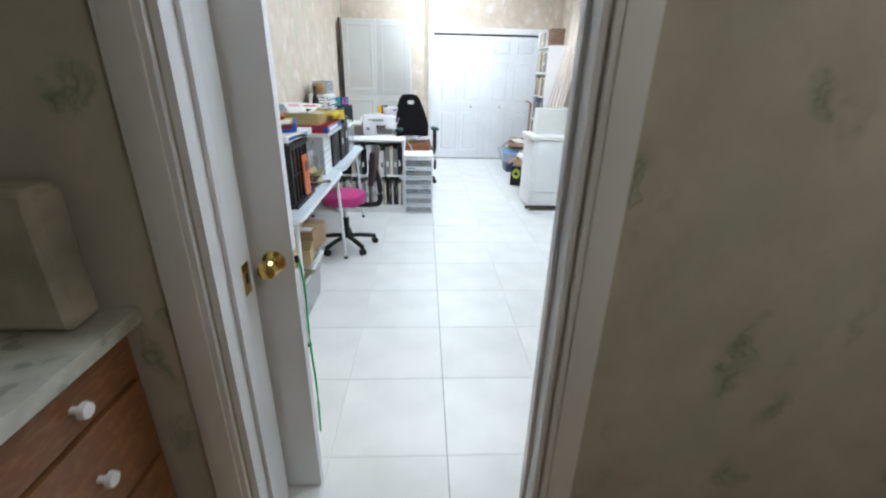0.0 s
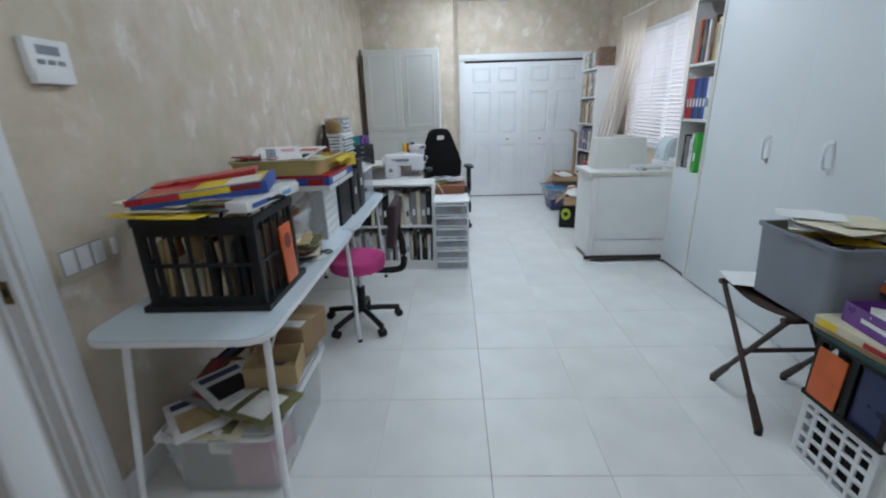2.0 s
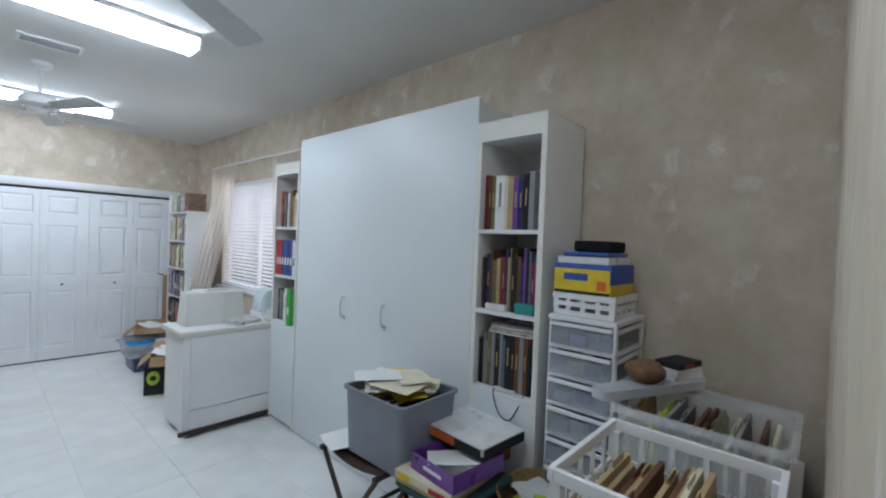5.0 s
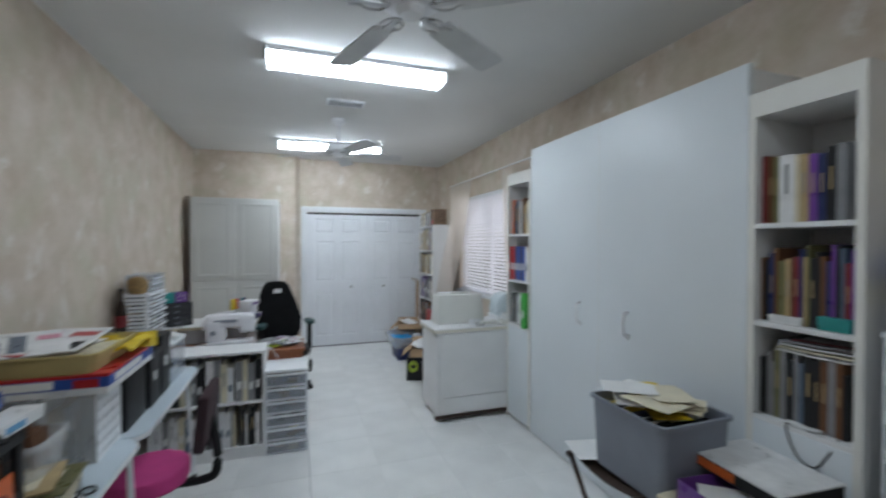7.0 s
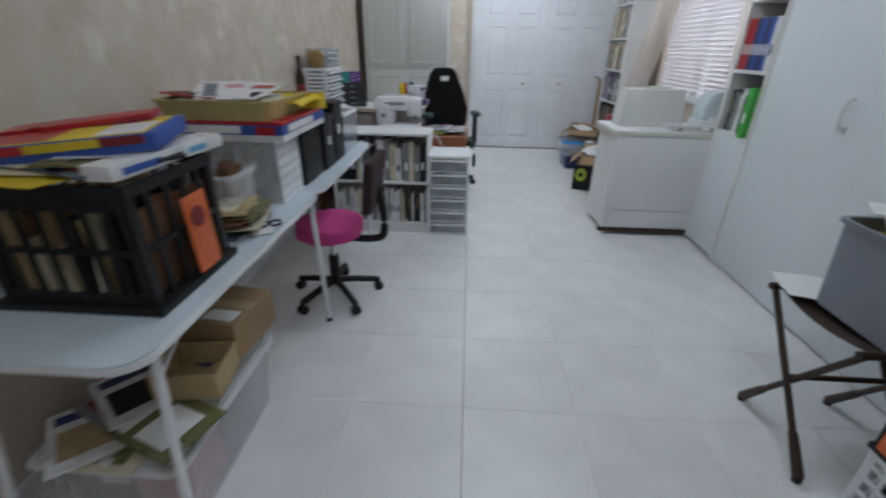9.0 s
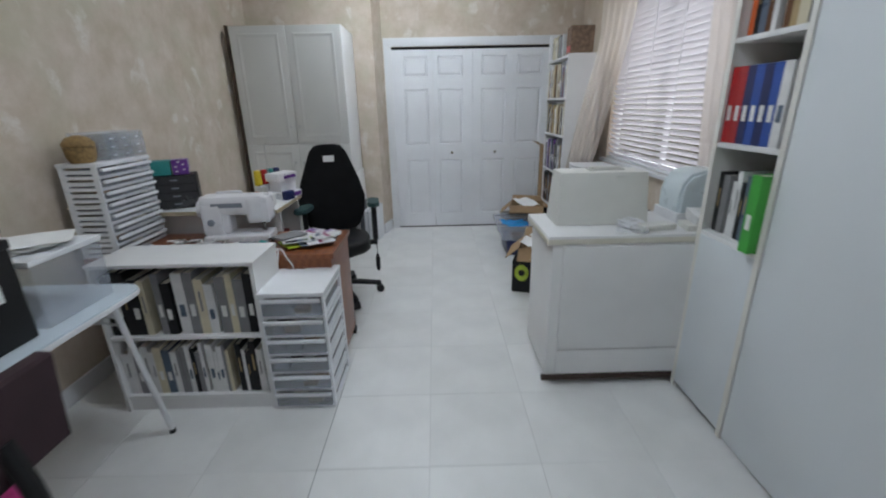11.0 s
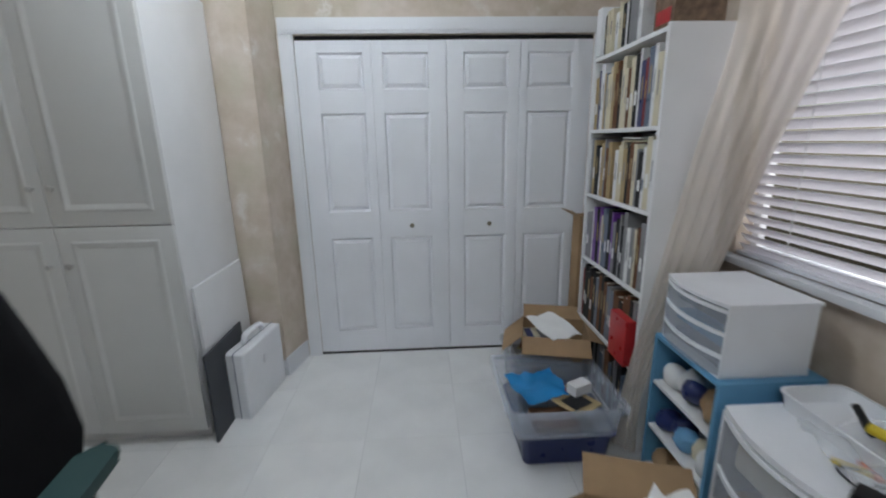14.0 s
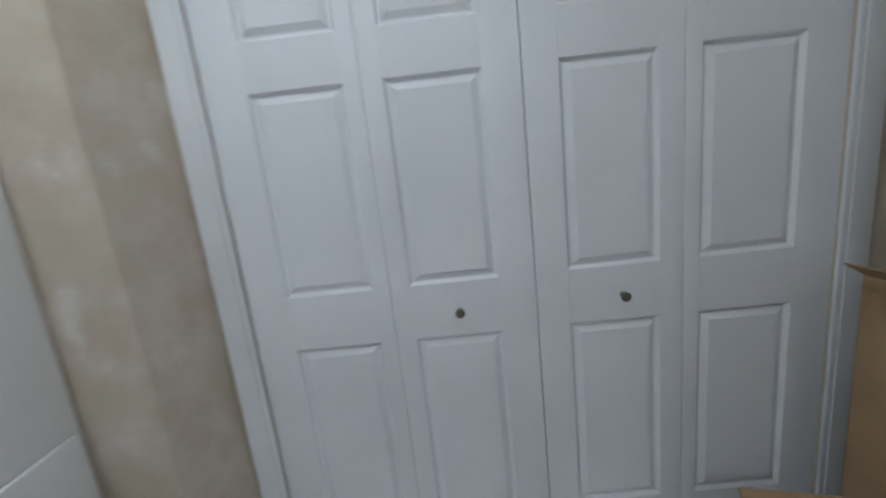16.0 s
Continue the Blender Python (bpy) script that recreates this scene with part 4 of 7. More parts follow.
def grid_crate(name, at, w, d, h, material, label, nx=6, ny=5, nz=3, bar=0.009, foot=0.012):
    """A milk-crate style basket: rims, corner posts and a lattice on each side."""
    c = thing(name, at, label, "crate")
    bm = bmesh.new()
    for z0, z1, o, nm in ((0, 0.022, foot, "base_rim"), (h - 0.028, h, 0.008, "top_rim")):
        bm = bmesh.new()
        for a in ((-w / 2 - o, w / 2 + o, -d / 2 - o, -d / 2 + 0.006), (-w / 2 - o, w / 2 + o, d / 2 - 0.006, d / 2 + o), (-w / 2 - o, -w / 2 + 0.006, -d / 2 + 0.006, d / 2 - 0.006), (w / 2 - 0.006, w / 2 + o, -d / 2 + 0.006, d / 2 - 0.006)):
            box(bm, *a, z0, z1, 0.003)
        part(nm, bm, material, c)
    for sx in (-1, 1):
        for sy in (-1, 1):
            x, y = sx * (w / 2 - 0.009), sy * (d / 2 - 0.009)
            part("corner_post", bx(x - 0.013, x + 0.013, y - 0.013, y + 0.013, 0.02, h - 0.026, 0.004), material, c)
    for side in range(4):
        bm = bmesh.new()
        run, off, n = (w, d / 2, nx) if side < 2 else (d, w / 2, ny)
        s = -1 if side % 2 else 1
        for k in range(1, n):
            u = -run / 2 + run * k / n
            if side < 2:
                box(bm, u - bar / 2, u + bar / 2, s * off - 0.005, s * off + 0.003, 0.02, h - 0.026)
            else:
                box(bm, s * off - 0.005, s * off + 0.003, u - bar / 2, u + bar / 2, 0.02, h - 0.026)
        for k in range(1, nz):
            z = h * k / nz
            if side < 2:
                box(bm, -w / 2 + 0.01, w / 2 - 0.01, s * off - 0.006, s * off + 0.004, z - bar / 2, z + bar / 2)
            else:
                box(bm, s * off - 0.006, s * off + 0.004, -d / 2 + 0.01, d / 2 - 0.01, z - bar / 2, z + bar / 2)
        part("lattice", bm, material, c)
    part("base", bx(-w / 2 + 0.006, w / 2 - 0.006, -d / 2 + 0.006, d / 2 - 0.006, 0.003, 0.012), material, c)
    return c


def folders(cx, cy, z, run, size, h, rz, n, palette, seed, label="hanging file folder standing in a crate"):
    """A row of upright file folders along local x."""
    rnd = random.Random(seed)
    m0 = pose(cx, cy, z, 0, 0, rz)
    for k in range(n):
        u = -run / 2 + run * (k + 0.5) / n
        bm = bmesh.new()
        hh = h * rnd.uniform(0.82, 1.0)
        box(bm, -0.006, 0.006, -size / 2, size / 2, 0, hh, 0.001)
        t0 = rnd.uniform(-size / 2, size / 2 - 0.08)
        box(bm, -0.002, 0.002, t0, t0 + 0.07, hh, hh + 0.015)
        single("file_folder", bm, dye(rnd.choice(palette), 0.8), m0 @ pose(u, 0, 0, 0, rnd.uniform(-7, 7), 0), label, "folder", "file folders")


def carton(x, y, z, w, d, h, rz, label, flaps=True, material=None):
    m = material or CARD
    c = thing("cardboard_box", pose(x, y, z, 0, 0, rz), label, "cardboard box")
    t = 0.005
    bm = bx(-w / 2, w / 2, -d / 2, -d / 2 + t, 0, h)
    box(bm, -w / 2, w / 2, d / 2 - t, d / 2, 0, h)
    box(bm, -w / 2, -w / 2 + t, -d / 2 + t, d / 2 - t, 0, h)
    box(bm, w / 2 - t, w / 2, -d / 2 + t, d / 2 - t, 0, h)
    box(bm, -w / 2 + t, w / 2 - t, -d / 2 + t, d / 2 - t, 0.001, t)
    part("body", bm, m, c)
    if flaps:
        for k, (px, py, rot, fw, fd) in enumerate(((0, -d / 2, 0, w, 0.4 * d), (0, d / 2, 180, w, 0.4 * d), (-w / 2, 0, -90, d, 0.4 * w), (w / 2, 0, 90, d, 0.4 * w))):
            bm = bx(-fw / 2 + 0.004, fw / 2 - 0.004, -fd, 0, -0.002, 0.002)
            part("flap", bm, m, c, "", pose(px, py, h, 0, 0, rot) @ pose(0, 0, 0, (28, -20, 42, 15)[k]))
    return c


# ---- on the folding table ----
TZ = 0.743
crate = grid_crate("file_crate", pose(-0.795, 3.065, TZ), 0.40, 0.33, 0.33, BLACK, "black plastic file crate full of folders on the table", 7, 5, 2, 0.014, 0.022)
for s in (-1, 1):
    part("solid_corner", bx(s * 0.2 - 0.03 * (s > 0), s * 0.2 + 0.03 * (s < 0), -0.168, -0.160, 0.02, 0.3), BLACK, crate)
part("bottom_skirt", bx(-0.169, 0.169, -0.169, -0.161, 0.02, 0.05), BLACK, crate)
part("front_skirt", bx(-0.169, 0.169, -0.169, -0.161, 0.268, 0.31), BLACK, crate)
folders(-0.795, 3.06, TZ + 0.014, 0.34, 0.30, 0.27, 0, 13, ["tan", "cream", "tan", "brown", "grey", "tan", "black", "cream", "brown"], 3)
single("magazine", bx(-0.003, 0.003, -0.05, 0.05, 0, 0.22, 0.001), dye("orange", 0.4), pose(-0.572, 3.105, TZ + 0.03, 0, -2), "orange and black booklet standing against the black crate", "magazine", "magazines")
bm = bmesh.new()
bmesh.ops.create_circle(bm, cap_ends=True, segments=14, radius=0.03, matrix=pose(-0.5686, 3.095, TZ + 0.19, 0, 88))
single("booklet_print", bm, dye("darkred"), Matrix(), "dark printed picture on the orange booklet", "label")
# heap on the crate
Z = TZ + 0.332
paper(-0.89, 3.00, Z, 0.26, 0.34, 80, dye("yellow"), 0, 0.004, "yellow folder sheet lying on the black crate", 0.003)
paper(-0.86, 3.04, Z + 0.008, 0.24, 0.33, 95, PAPERC, 0, 0.006, "cream envelope lying on the black crate", 0.004)
paper(-0.96, 3.10, Z + 0.016, 0.25, 0.33, 70, PAPERC, 0, 0.006, "cream envelope lying on the black crate", 0.004)
magazine(-0.76, 3.02, Z + 0.014, 0.2, 0.27, 70, "slate")
magazine(-0.70, 3.10, Z + 0.022, 0.2, 0.27, 40, "black")
magazine(-0.74, 3.06, Z + 0.030, 0.2, 0.27, 15, "olive")
b, l = flat_box(-0.62, 3.09, Z + 0.012, 0.075, 0.40, 0.035, -4, "white", "white", "long white flat game box with a blue print")
part("print", bx(0.0375, 0.0385, -0.17, -0.05, 0.008, 0.024), dye("blue"), b)
part("print", bx(0.0375, 0.0385, 0.05, 0.12, 0.008, 0.024), dye("sky"), b)
b, l = flat_box(-0.82, 3.08, Z + 0.04, 0.44, 0.22, 0.042, 14, "blue", "blue", "blue, red and yellow board game box lying tilted on papers", rx=3, ry=-5)
part("red_stripe", bx(-0.23, -0.06, -0.1115, -0.11, 0.02, 0.04), dye("red"), l)
part("yellow_stripe", bx(-0.06, 0.10, -0.1115, -0.11, 0.02, 0.04), dye("yellow"), l)
part("red_stripe", bx(0.10, 0.20, -0.1115, -0.11, 0.02, 0.04), dye("darkred"), l)
part("cover", bx(-0.2, 0.2, -0.1, 0.1, 0.042, 0.0432), dye("yellow"), l, "yellow printed cover")
part("cover_panel", bx(-0.19, -0.02, -0.09, 0.09, 0.0432, 0.044), dye("red"), l)
part("cover_panel", bx(0.08, 0.19, -0.09, 0.03, 0.0432, 0.044), dye("white"), l)
flat_box(-0.86, 3.15, Z + 0.082, 0.36, 0.08, 0.018, 16, "red", "magenta", "thin red box lying on the board game", rx=4, ry=-7)
# papers on the table between the crates
for k in range(7):
    magazine(-0.75 + 0.02 * (k % 3), 3.44 + 0.015 * (k % 2), TZ + 0.013 * k, 0.21, 0.28, 85 + 9 * (k % 4), ["slate", "black", "cream", "white", "brown", "olive", "tan"][k])
paper(-0.62, 3.48, TZ + 0.001, 0.1, 0.22, 30, None, 0, 0.003, "white slip of paper lying on the folding table")
g = thing("scissors", pose(-0.585, 3.52, TZ + 0.002, 0, 0, 25), "black handled scissors lying on the table", "scissors")
part("blade", bx(-0.004, 0.004, 0, 0.1, 0, 0.003, 0.001), STEEL, g, "steel blade", pose(0, 0, 0, 0, 0, 6))
part("blade", bx(-0.004, 0.004, 0, 0.1, 0.003, 0.006, 0.001), STEEL, g, "steel blade", pose(0, 0, 0, 0, 0, -6))
for s in (-1, 1):
    part("handle", tube(bmesh.new(), [(s * 0.022 + 0.02 * math.cos(a), -0.03 + 0.028 * math.sin(a), 0.004) for a in [k * math.pi / 6 for k in range(12)]] + [(s * 0.022 + 0.02, -0.03, 0.004)], 0.004), BLACK, g)
# perforated box, clear bin, game box, tray
pf = thing("perforated_box", pose(-0.83, 3.84, TZ), "white perforated plastic magazine box full of papers", "storage box")
bm = bx(-0.22, 0.22, -0.12, -0.116, 0, 0.26)
part("front_wall", bm, CLEARP, pf)
part("back_wall", bx(-0.22, 0.22, 0.116, 0.12, 0, 0.26), PLASTIC, pf)
part("side_wall", bx(-0.22, -0.216, -0.116, 0.116, 0, 0.26), PLASTIC, pf)
bm = bmesh.new()
n_u, n_v = 5, 6
for i in range(n_u + 1):
    u = -0.116 + 0.232 * i / n_u
    box(bm, 0.216, 0.22, max(u - 0.014, -0.116), min(u + 0.014, 0.116), 0, 0.26)
for j in range(n_v + 1):
    v = 0.26 * j / n_v
    box(bm, 0.2155, 0.2205, -0.116, 0.116, max(v - 0.011, 0), min(v + 0.011, 0.26))
part("perforated_wall", bm, PLASTIC, pf)
part("base", bx(-0.215, 0.215, -0.115, 0.115, 0.001, 0.005), PLASTIC, pf)
folders(-0.83, 3.84, TZ + 0.006, 0.38, 0.2, 0.235, 0, 9, ["tan", "grey", "cream", "black", "white"], 5, "paper folder standing in a plastic box")
cb = bin_open("clear_bin", pose(-0.83, 3.52, TZ), 0.36, 0.2, 0.2, CLEARP, "clear plastic bin of papers on the table", 0.95)
folders(-0.83, 3.55, TZ + 0.1, 0.3, 0.1, 0.13, 0, 8, ["cream", "white", "brown", "grey"], 6, "papers standing in a clear bin")
b, l = flat_box(-0.82, 3.98, TZ + 0.262, 0.50, 0.52, 0.075, 0, "blue", "white", "large blue and white board game box with a red rim")
part("rim", bx(-0.252, 0.252, -0.262, 0.262, 0.066, 0.078, 0.002), dye("red"), l, "red rim")
part("label_print", bx(-0.2, 0.08, -0.2618, -0.2605, 0.032, 0.062), PAPERW, l, "white printed label")
part("label_print", bx(0.14, 0.22, -0.2618, -0.2605, 0.028, 0.06), dye("red"), l)
part("side_print", bx(0.2505, 0.2512, -0.2, 0.1, 0.032, 0.06), PAPERW, l)
Z = TZ + 0.341
TRAYC = mat("tan_tray", (0.50, 0.40, 0.17), 0.6, vary=0.2)
tr_ = bin_open("tray", pose(-0.84, 3.93, Z), 0.47, 0.44, 0.075, TRAYC, "tan cardboard tray heaped with magazines", 0.92, 0.006, "tray")
part("base_fill", bx(-0.19, 0.19, -0.17, 0.17, 0.006, 0.05), dye("tan"), tr_)
magazine(-0.92, 3.93, Z + 0.052, 0.21, 0.28, 82, "white", 0)
magazine(-0.76, 3.90, Z + 0.054, 0.21, 0.28, 96, "cream", 0)
magazine(-0.85, 3.98, Z + 0.066, 0.21, 0.28, 78, "white", 3)
magazine(-0.94, 3.86, Z + 0.074, 0.2, 0.27, 70, "red", 2, 4)
for k, (x, y, dz, r, rx) in enumerate(((-0.93, 3.92, 0.088, 12, 9), (-0.78, 3.93, 0.092, -8, 9), (-0.86, 3.87, 0.098, 24, 10))):
    p = single("magazine", sheet(0.20, 0.27, 0.001, 4, 0.005), dye("white", 0.3), pose(x, y, Z + dz, rx, 0, r), "white printed catalogue lying on the heaped tray", "magazine", "magazines")
    for u, v, w, d, c in (((-0.04, 0.03, 0.05, 0.12, "black"), (0.05, -0.04, 0.06, 0.07, "slate")), ((0.03, 0.06, 0.10, 0.05, "red"), (-0.04, -0.03, 0.08, 0.10, "purple"), (0.06, -0.07, 0.04, 0.08, "black")), ((-0.05, 0.0, 0.05, 0.18, "slate"), (0.04, 0.05, 0.07, 0.05, "pink")))[k]:
        part("print", bx(u - w / 2, u + w / 2, v - d / 2, v + d / 2, 0.0066, 0.0074), dye(c, 0.3), p)
paper(-0.62, 4.05, Z + 0.03, 0.14, 0.3, 0, dye("yellow"), 0, 0.012, "yellow folder standing in the game box", 0.01)
single("folder", bx(-0.14, 0.14, -0.002, 0.002, 0, 0.075), dye("yellow"), pose(-0.66, 4.12, Z, -25, 0, 20), "bright yellow folded card in the game box", "folder")
# black boxes and white box beyond
for y0, y1, h, c in ((4.27, 4.44, 0.25, BLACK), (4.46, 4.63, 0.30, BLACK)):
    bb = thing("file_box", pose(-0.79, (y0 + y1) / 2, TZ), "black plastic file box with a label on the table", "file box", "black file boxes")
    part("body", bx(-0.2, 0.2, -(y1 - y0) / 2, (y1 - y0) / 2, 0, h, 0.008), c, bb)
    part("lid", bx(-0.206, 0.206, -(y1 - y0) / 2 - 0.004, (y1 - y0) / 2 + 0.004, h, h + 0.03, 0.008), c, bb)
    part("label", bx(0.2, 0.2015, -0.02, 0.02, h * 0.5, h * 0.68), PAPERW, bb, "white paper label")
bb = thing("file_box", pose(-0.80, 4.12, TZ), "black plastic magazine file on the table", "file box", "black file boxes")
part("body", bx(-0.2, 0.2, -0.13, 0.13, 0, 0.24, 0.006), BLACK, bb)
wb = thing("storage_box", pose(-0.80, 4.82, TZ), "white plastic box holding papers at the table's end", "storage box")
part("body", bx(-0.21, 0.21, -0.15, 0.15, 0, 0.22, 0.008), MILKY, wb)
part("lid", bx(-0.215, 0.215, -0.155, 0.155, 0.22, 0.24, 0.006), PLASTIC, wb)
for k in range(4):
    paper(-0.8 + 0.02 * k, 4.83, TZ + 0.242 + 0.006 * k, 0.21, 0.28, 80 + 15 * k, None, 0, 0.003)

# ---- under the table ----
ub = bin_open("storage_bin", pose(-0.815, 3.09, 0.0), 0.42, 0.60, 0.30, CLEARP, "clear plastic storage bin heaped with magazines under the table", 0.9, 0.02)
part("rim_band", slab(bmesh.new(), rounded(0.46, 0.64, 0.04), 0.285, 0.287), PLASTIC, ub)
part("label", bx(0.02, 0.1, -0.297, -0.2955, 0.2, 0.25), PAPERW, ub, "white paper label", pose(-0.06, 0.012, 0, 0))
part("contents", bx(-0.17, 0.0, -0.25, 0.25, 0.012, 0.27, 0.01), dye("grey"), ub, "stacked papers")
part("contents", bx(0.01, 0.17, -0.25, -0.05, 0.012, 0.25, 0.01), dye("pink"), ub, "pink folded paper")
rnd = random.Random(8)
for k in range(16):
    magazine(-0.88 + rnd.uniform(-0.06, 0.2), 2.9 + rnd.uniform(-0.05, 0.4), 0.29 + 0.0045 * k, 0.2, 0.26, rnd.uniform(0, 180), rnd.choice(["black", "white", "grey", "cream", "white", "brown", "cream", "black"]))
magazine(-0.69, 2.90, 0.345, 0.2, 0.26, 70, "olive")
carton(-0.68, 3.06, 0.365, 0.2, 0.17, 0.09, 8, "closed brown and yellow carton on the heaped bin", False, dye("tan"))
ctn = thing("cardboard_box", pose(-0.71, 3.30, 0.37, 0, 0, -6), "closed brown cardboard box with a white label on the bin", "cardboard box")
part("body", bx(-0.13, 0.13, -0.12, 0.12, 0, 0.14, 0.003), CARD, ctn)
part("tape", bx(-0.13, 0.13, -0.025, 0.025, 0.14, 0.1406), dye("tan"), ctn)
part("label", bx(0.0, 0.11, -0.1, -0.04, 0.14, 0.141), PAPERW, ctn, "white paper label")

# ---- pink task chair ----
pc = thing("task_chair", pose(-0.58, 4.19, 0), "small black task chair with a bright pink seat", "chair")
for k in range(5):
    a = radians(22 + 72 * k)
    c, s = math.cos(a), math.sin(a)
    part("base_arm", tube(bmesh.new(), [(0.02 * c, 0.02 * s, 0.105), (0.12 * c, 0.12 * s, 0.095), (0.25 * c, 0.25 * s, 0.07)], 0.019, 8), BLACK, pc)
    ca = part("castor", cyl(bmesh.new(), (0.25 * c - 0.02 * s, 0.25 * s + 0.02 * c, 0.027), (0.25 * c + 0.02 * s, 0.25 * s - 0.02 * c, 0.027), 0.027), BLACK, pc)
    part("castor_stem", cyl(bmesh.new(), (0.25 * c, 0.25 * s, 0.03), (0.25 * c, 0.25 * s, 0.08), 0.01), BLACK, ca)
part("gas_lift", cyl(bmesh.new(), (0, 0, 0.09), (0, 0, 0.27), 0.028), BLACK, pc)
part("piston", cyl(bmesh.new(), (0, 0, 0.27), (0, 0, 0.38), 0.014), STEEL, pc)
part("mechanism", bx(-0.08, 0.1, -0.07, 0.07, 0.375, 0.40, 0.01), BLACK, pc)
bm = slab(bmesh.new(), [(1.0 * x, y) for x, y in rounded(0.34, 0.36, 0.12, 6)], 0.41, 0.485)
bmesh.ops.bevel(bm, geom=[e for e in bm.edges if abs(e.verts[0].co.z - e.verts[1].co.z) < 1e-6], offset=0.03, segments=3, profile=0.6, affect="EDGES")
part("seat", bm, PINK, pc, "bright pink padded seat")
part("back_bar", tube(bmesh.new(), arc([(0.10, 0, 0.385), (0.24, 0, 0.385), (0.30, 0, 0.42), (0.30, 0, 0.56), (0.27, 0, 0.70)], 5), 0.022), BLACK, pc, "curved black plastic back bar")
bm = bx(-0.025, 0.025, -0.17, 0.17, 0.56, 0.83, 0.022, 3)
part("backrest", bm, mat("maroon_black_cloth", (0.045, 0.022, 0.028), 0.9, vary=0.3, bump=0.4, fine=300), pc, "", pose(0.245, 0, 0, 0, 6) @ pose(-0.06, 0, 0.02))

# ---- contents of the low bookshelf ----
PAL = ["white", "white", "grey", "black", "slate", "cream", "black", "white", "grey"]
fill_shelf(21, 0, (SX0 + 0.02, 5.195), (1, 0), 0.70, 0.419, 0.33, 0.24, PAL, ("binder", "book", "binder"), 0.03, 0.06, 0.12)
fill_shelf(22, 0, (SX0 + 0.02, 5.195), (1, 0), 0.70, 0.089, 0.29, 0.24, PAL + ["grey", "grey", "white", "brown"], ("book", "book", "binder"), 0.012, 0.04, 0.1)

# ---- desks ----
dk = thing("desk", pose(0, 0, 0), "red-brown wooden desk on castors, covered in papers", "desk")
part("desktop", bx(-1.12, 0.17, 5.475, 5.93, 0.682, 0.71, 0.004), REDWOOD, dk)
part("end_panel", bx(0.135, 0.155, 5.48, 5.92, 0.05, 0.681, 0.002), REDWOOD, dk)
part("end_panel", bx(-1.10, -1.08, 5.48, 5.92, 0.05, 0.681, 0.002), REDWOOD, dk)
part("apron", bx(-1.08, 0.135, 5.482, 5.50, 0.45, 0.681), REDWOOD, dk)
part("pull_tray", bx(-0.08, 0.02, 5.472, 5.484, 0.60, 0.64, 0.003), REDWOOD, dk)
for y in (5.53, 5.90):
    part("castor", cyl(bmesh.new(), (0.13, y, 0.028), (0.16, y, 0.028), 0.028), BLACK, dk)
    part("castor", cyl(bmesh.new(), (-1.105, y, 0.028), (-1.075, y, 0.028), 0.028), BLACK, dk)
ht = thing("side_table", pose(0, 0, 0), "white laminate table with open shelf below, worn edge", "table")
part("tabletop", bx(-1.15, -0.24, 5.875, 6.36, 0.835, 0.86, 0.002), WHITE, ht)
part("edge_band", bx(-0.24, -0.2385, 5.875, 6.36, 0.836, 0.859), mat("worn_edge", (0.52, 0.44, 0.30), 0.6, vary=0.3, scale=20), ht, "worn tan edge banding")
part("front_band", bx(-1.15, -0.24, 5.8735, 5.875, 0.836, 0.859), mat("worn_edge", (0.52, 0.44, 0.30), 0.6), ht, "worn tan edge banding")
part("back_panel", bx(-1.13, -1.11, 5.97, 6.34, 0, 0.834), WHITE, ht)
part("end_panel", bx(-1.11, -0.26, 6.32, 6.34, 0, 0.834), WHITE, ht)
part("divider", bx(-1.11, -0.26, 5.97, 5.99, 0, 0.834), WHITE, ht)
part("shelf", bx(-1.11, -0.26, 5.99, 6.32, 0.5, 0.518), WHITE, ht)
rs = thing("desk_riser", pose(0, 0, 0), "white raised shelf standing on the side table", "shelf")
part("top", bx(-0.66, -0.29, 5.885, 6.04, 0.915, 0.93, 0.002), WHITE, rs)
part("leg_panel", bx(-0.65, -0.635, 5.89, 6.03, 0.861, 0.915), WHITE, rs)
part("leg_panel", bx(-0.31, -0.295, 5.89, 6.03, 0.861, 0.915), WHITE, rs)
paper(-0.42, 5.96, 0.931, 0.11, 0.14, 20, dye("red"), 0, 0.002, "red booklet lying on the raised shelf", 0.006)
single("pencil_tray", bx(-0.05, 0.05, -0.12, 0.12, 0, 0.04, 0.01), dye("teal"), pose(-0.46, 5.96, 0.861, 0, 0, 88), "pale teal plastic tray on the side table", "tray")
single("binder", bx(-0.04, 0.04, -0.1, 0.1, 0, 0.12, 0.003), dye("darkred"), pose(-0.36, 6.16, 0.52), "red ring binder under the side table", "binder")
flat_box(-0.55, 6.16, 0.52, 0.2, 0.28, 0.2, 0, "black", "black", "black box on the shelf of the side table", "storage_box")
for k in range(5):
    magazine(-0.82, 6.16, 0.52 + 0.013 * k, 0.22, 0.24, 80 + 6 * k, ["grey", "white", "slate", "black", "cream"][k])


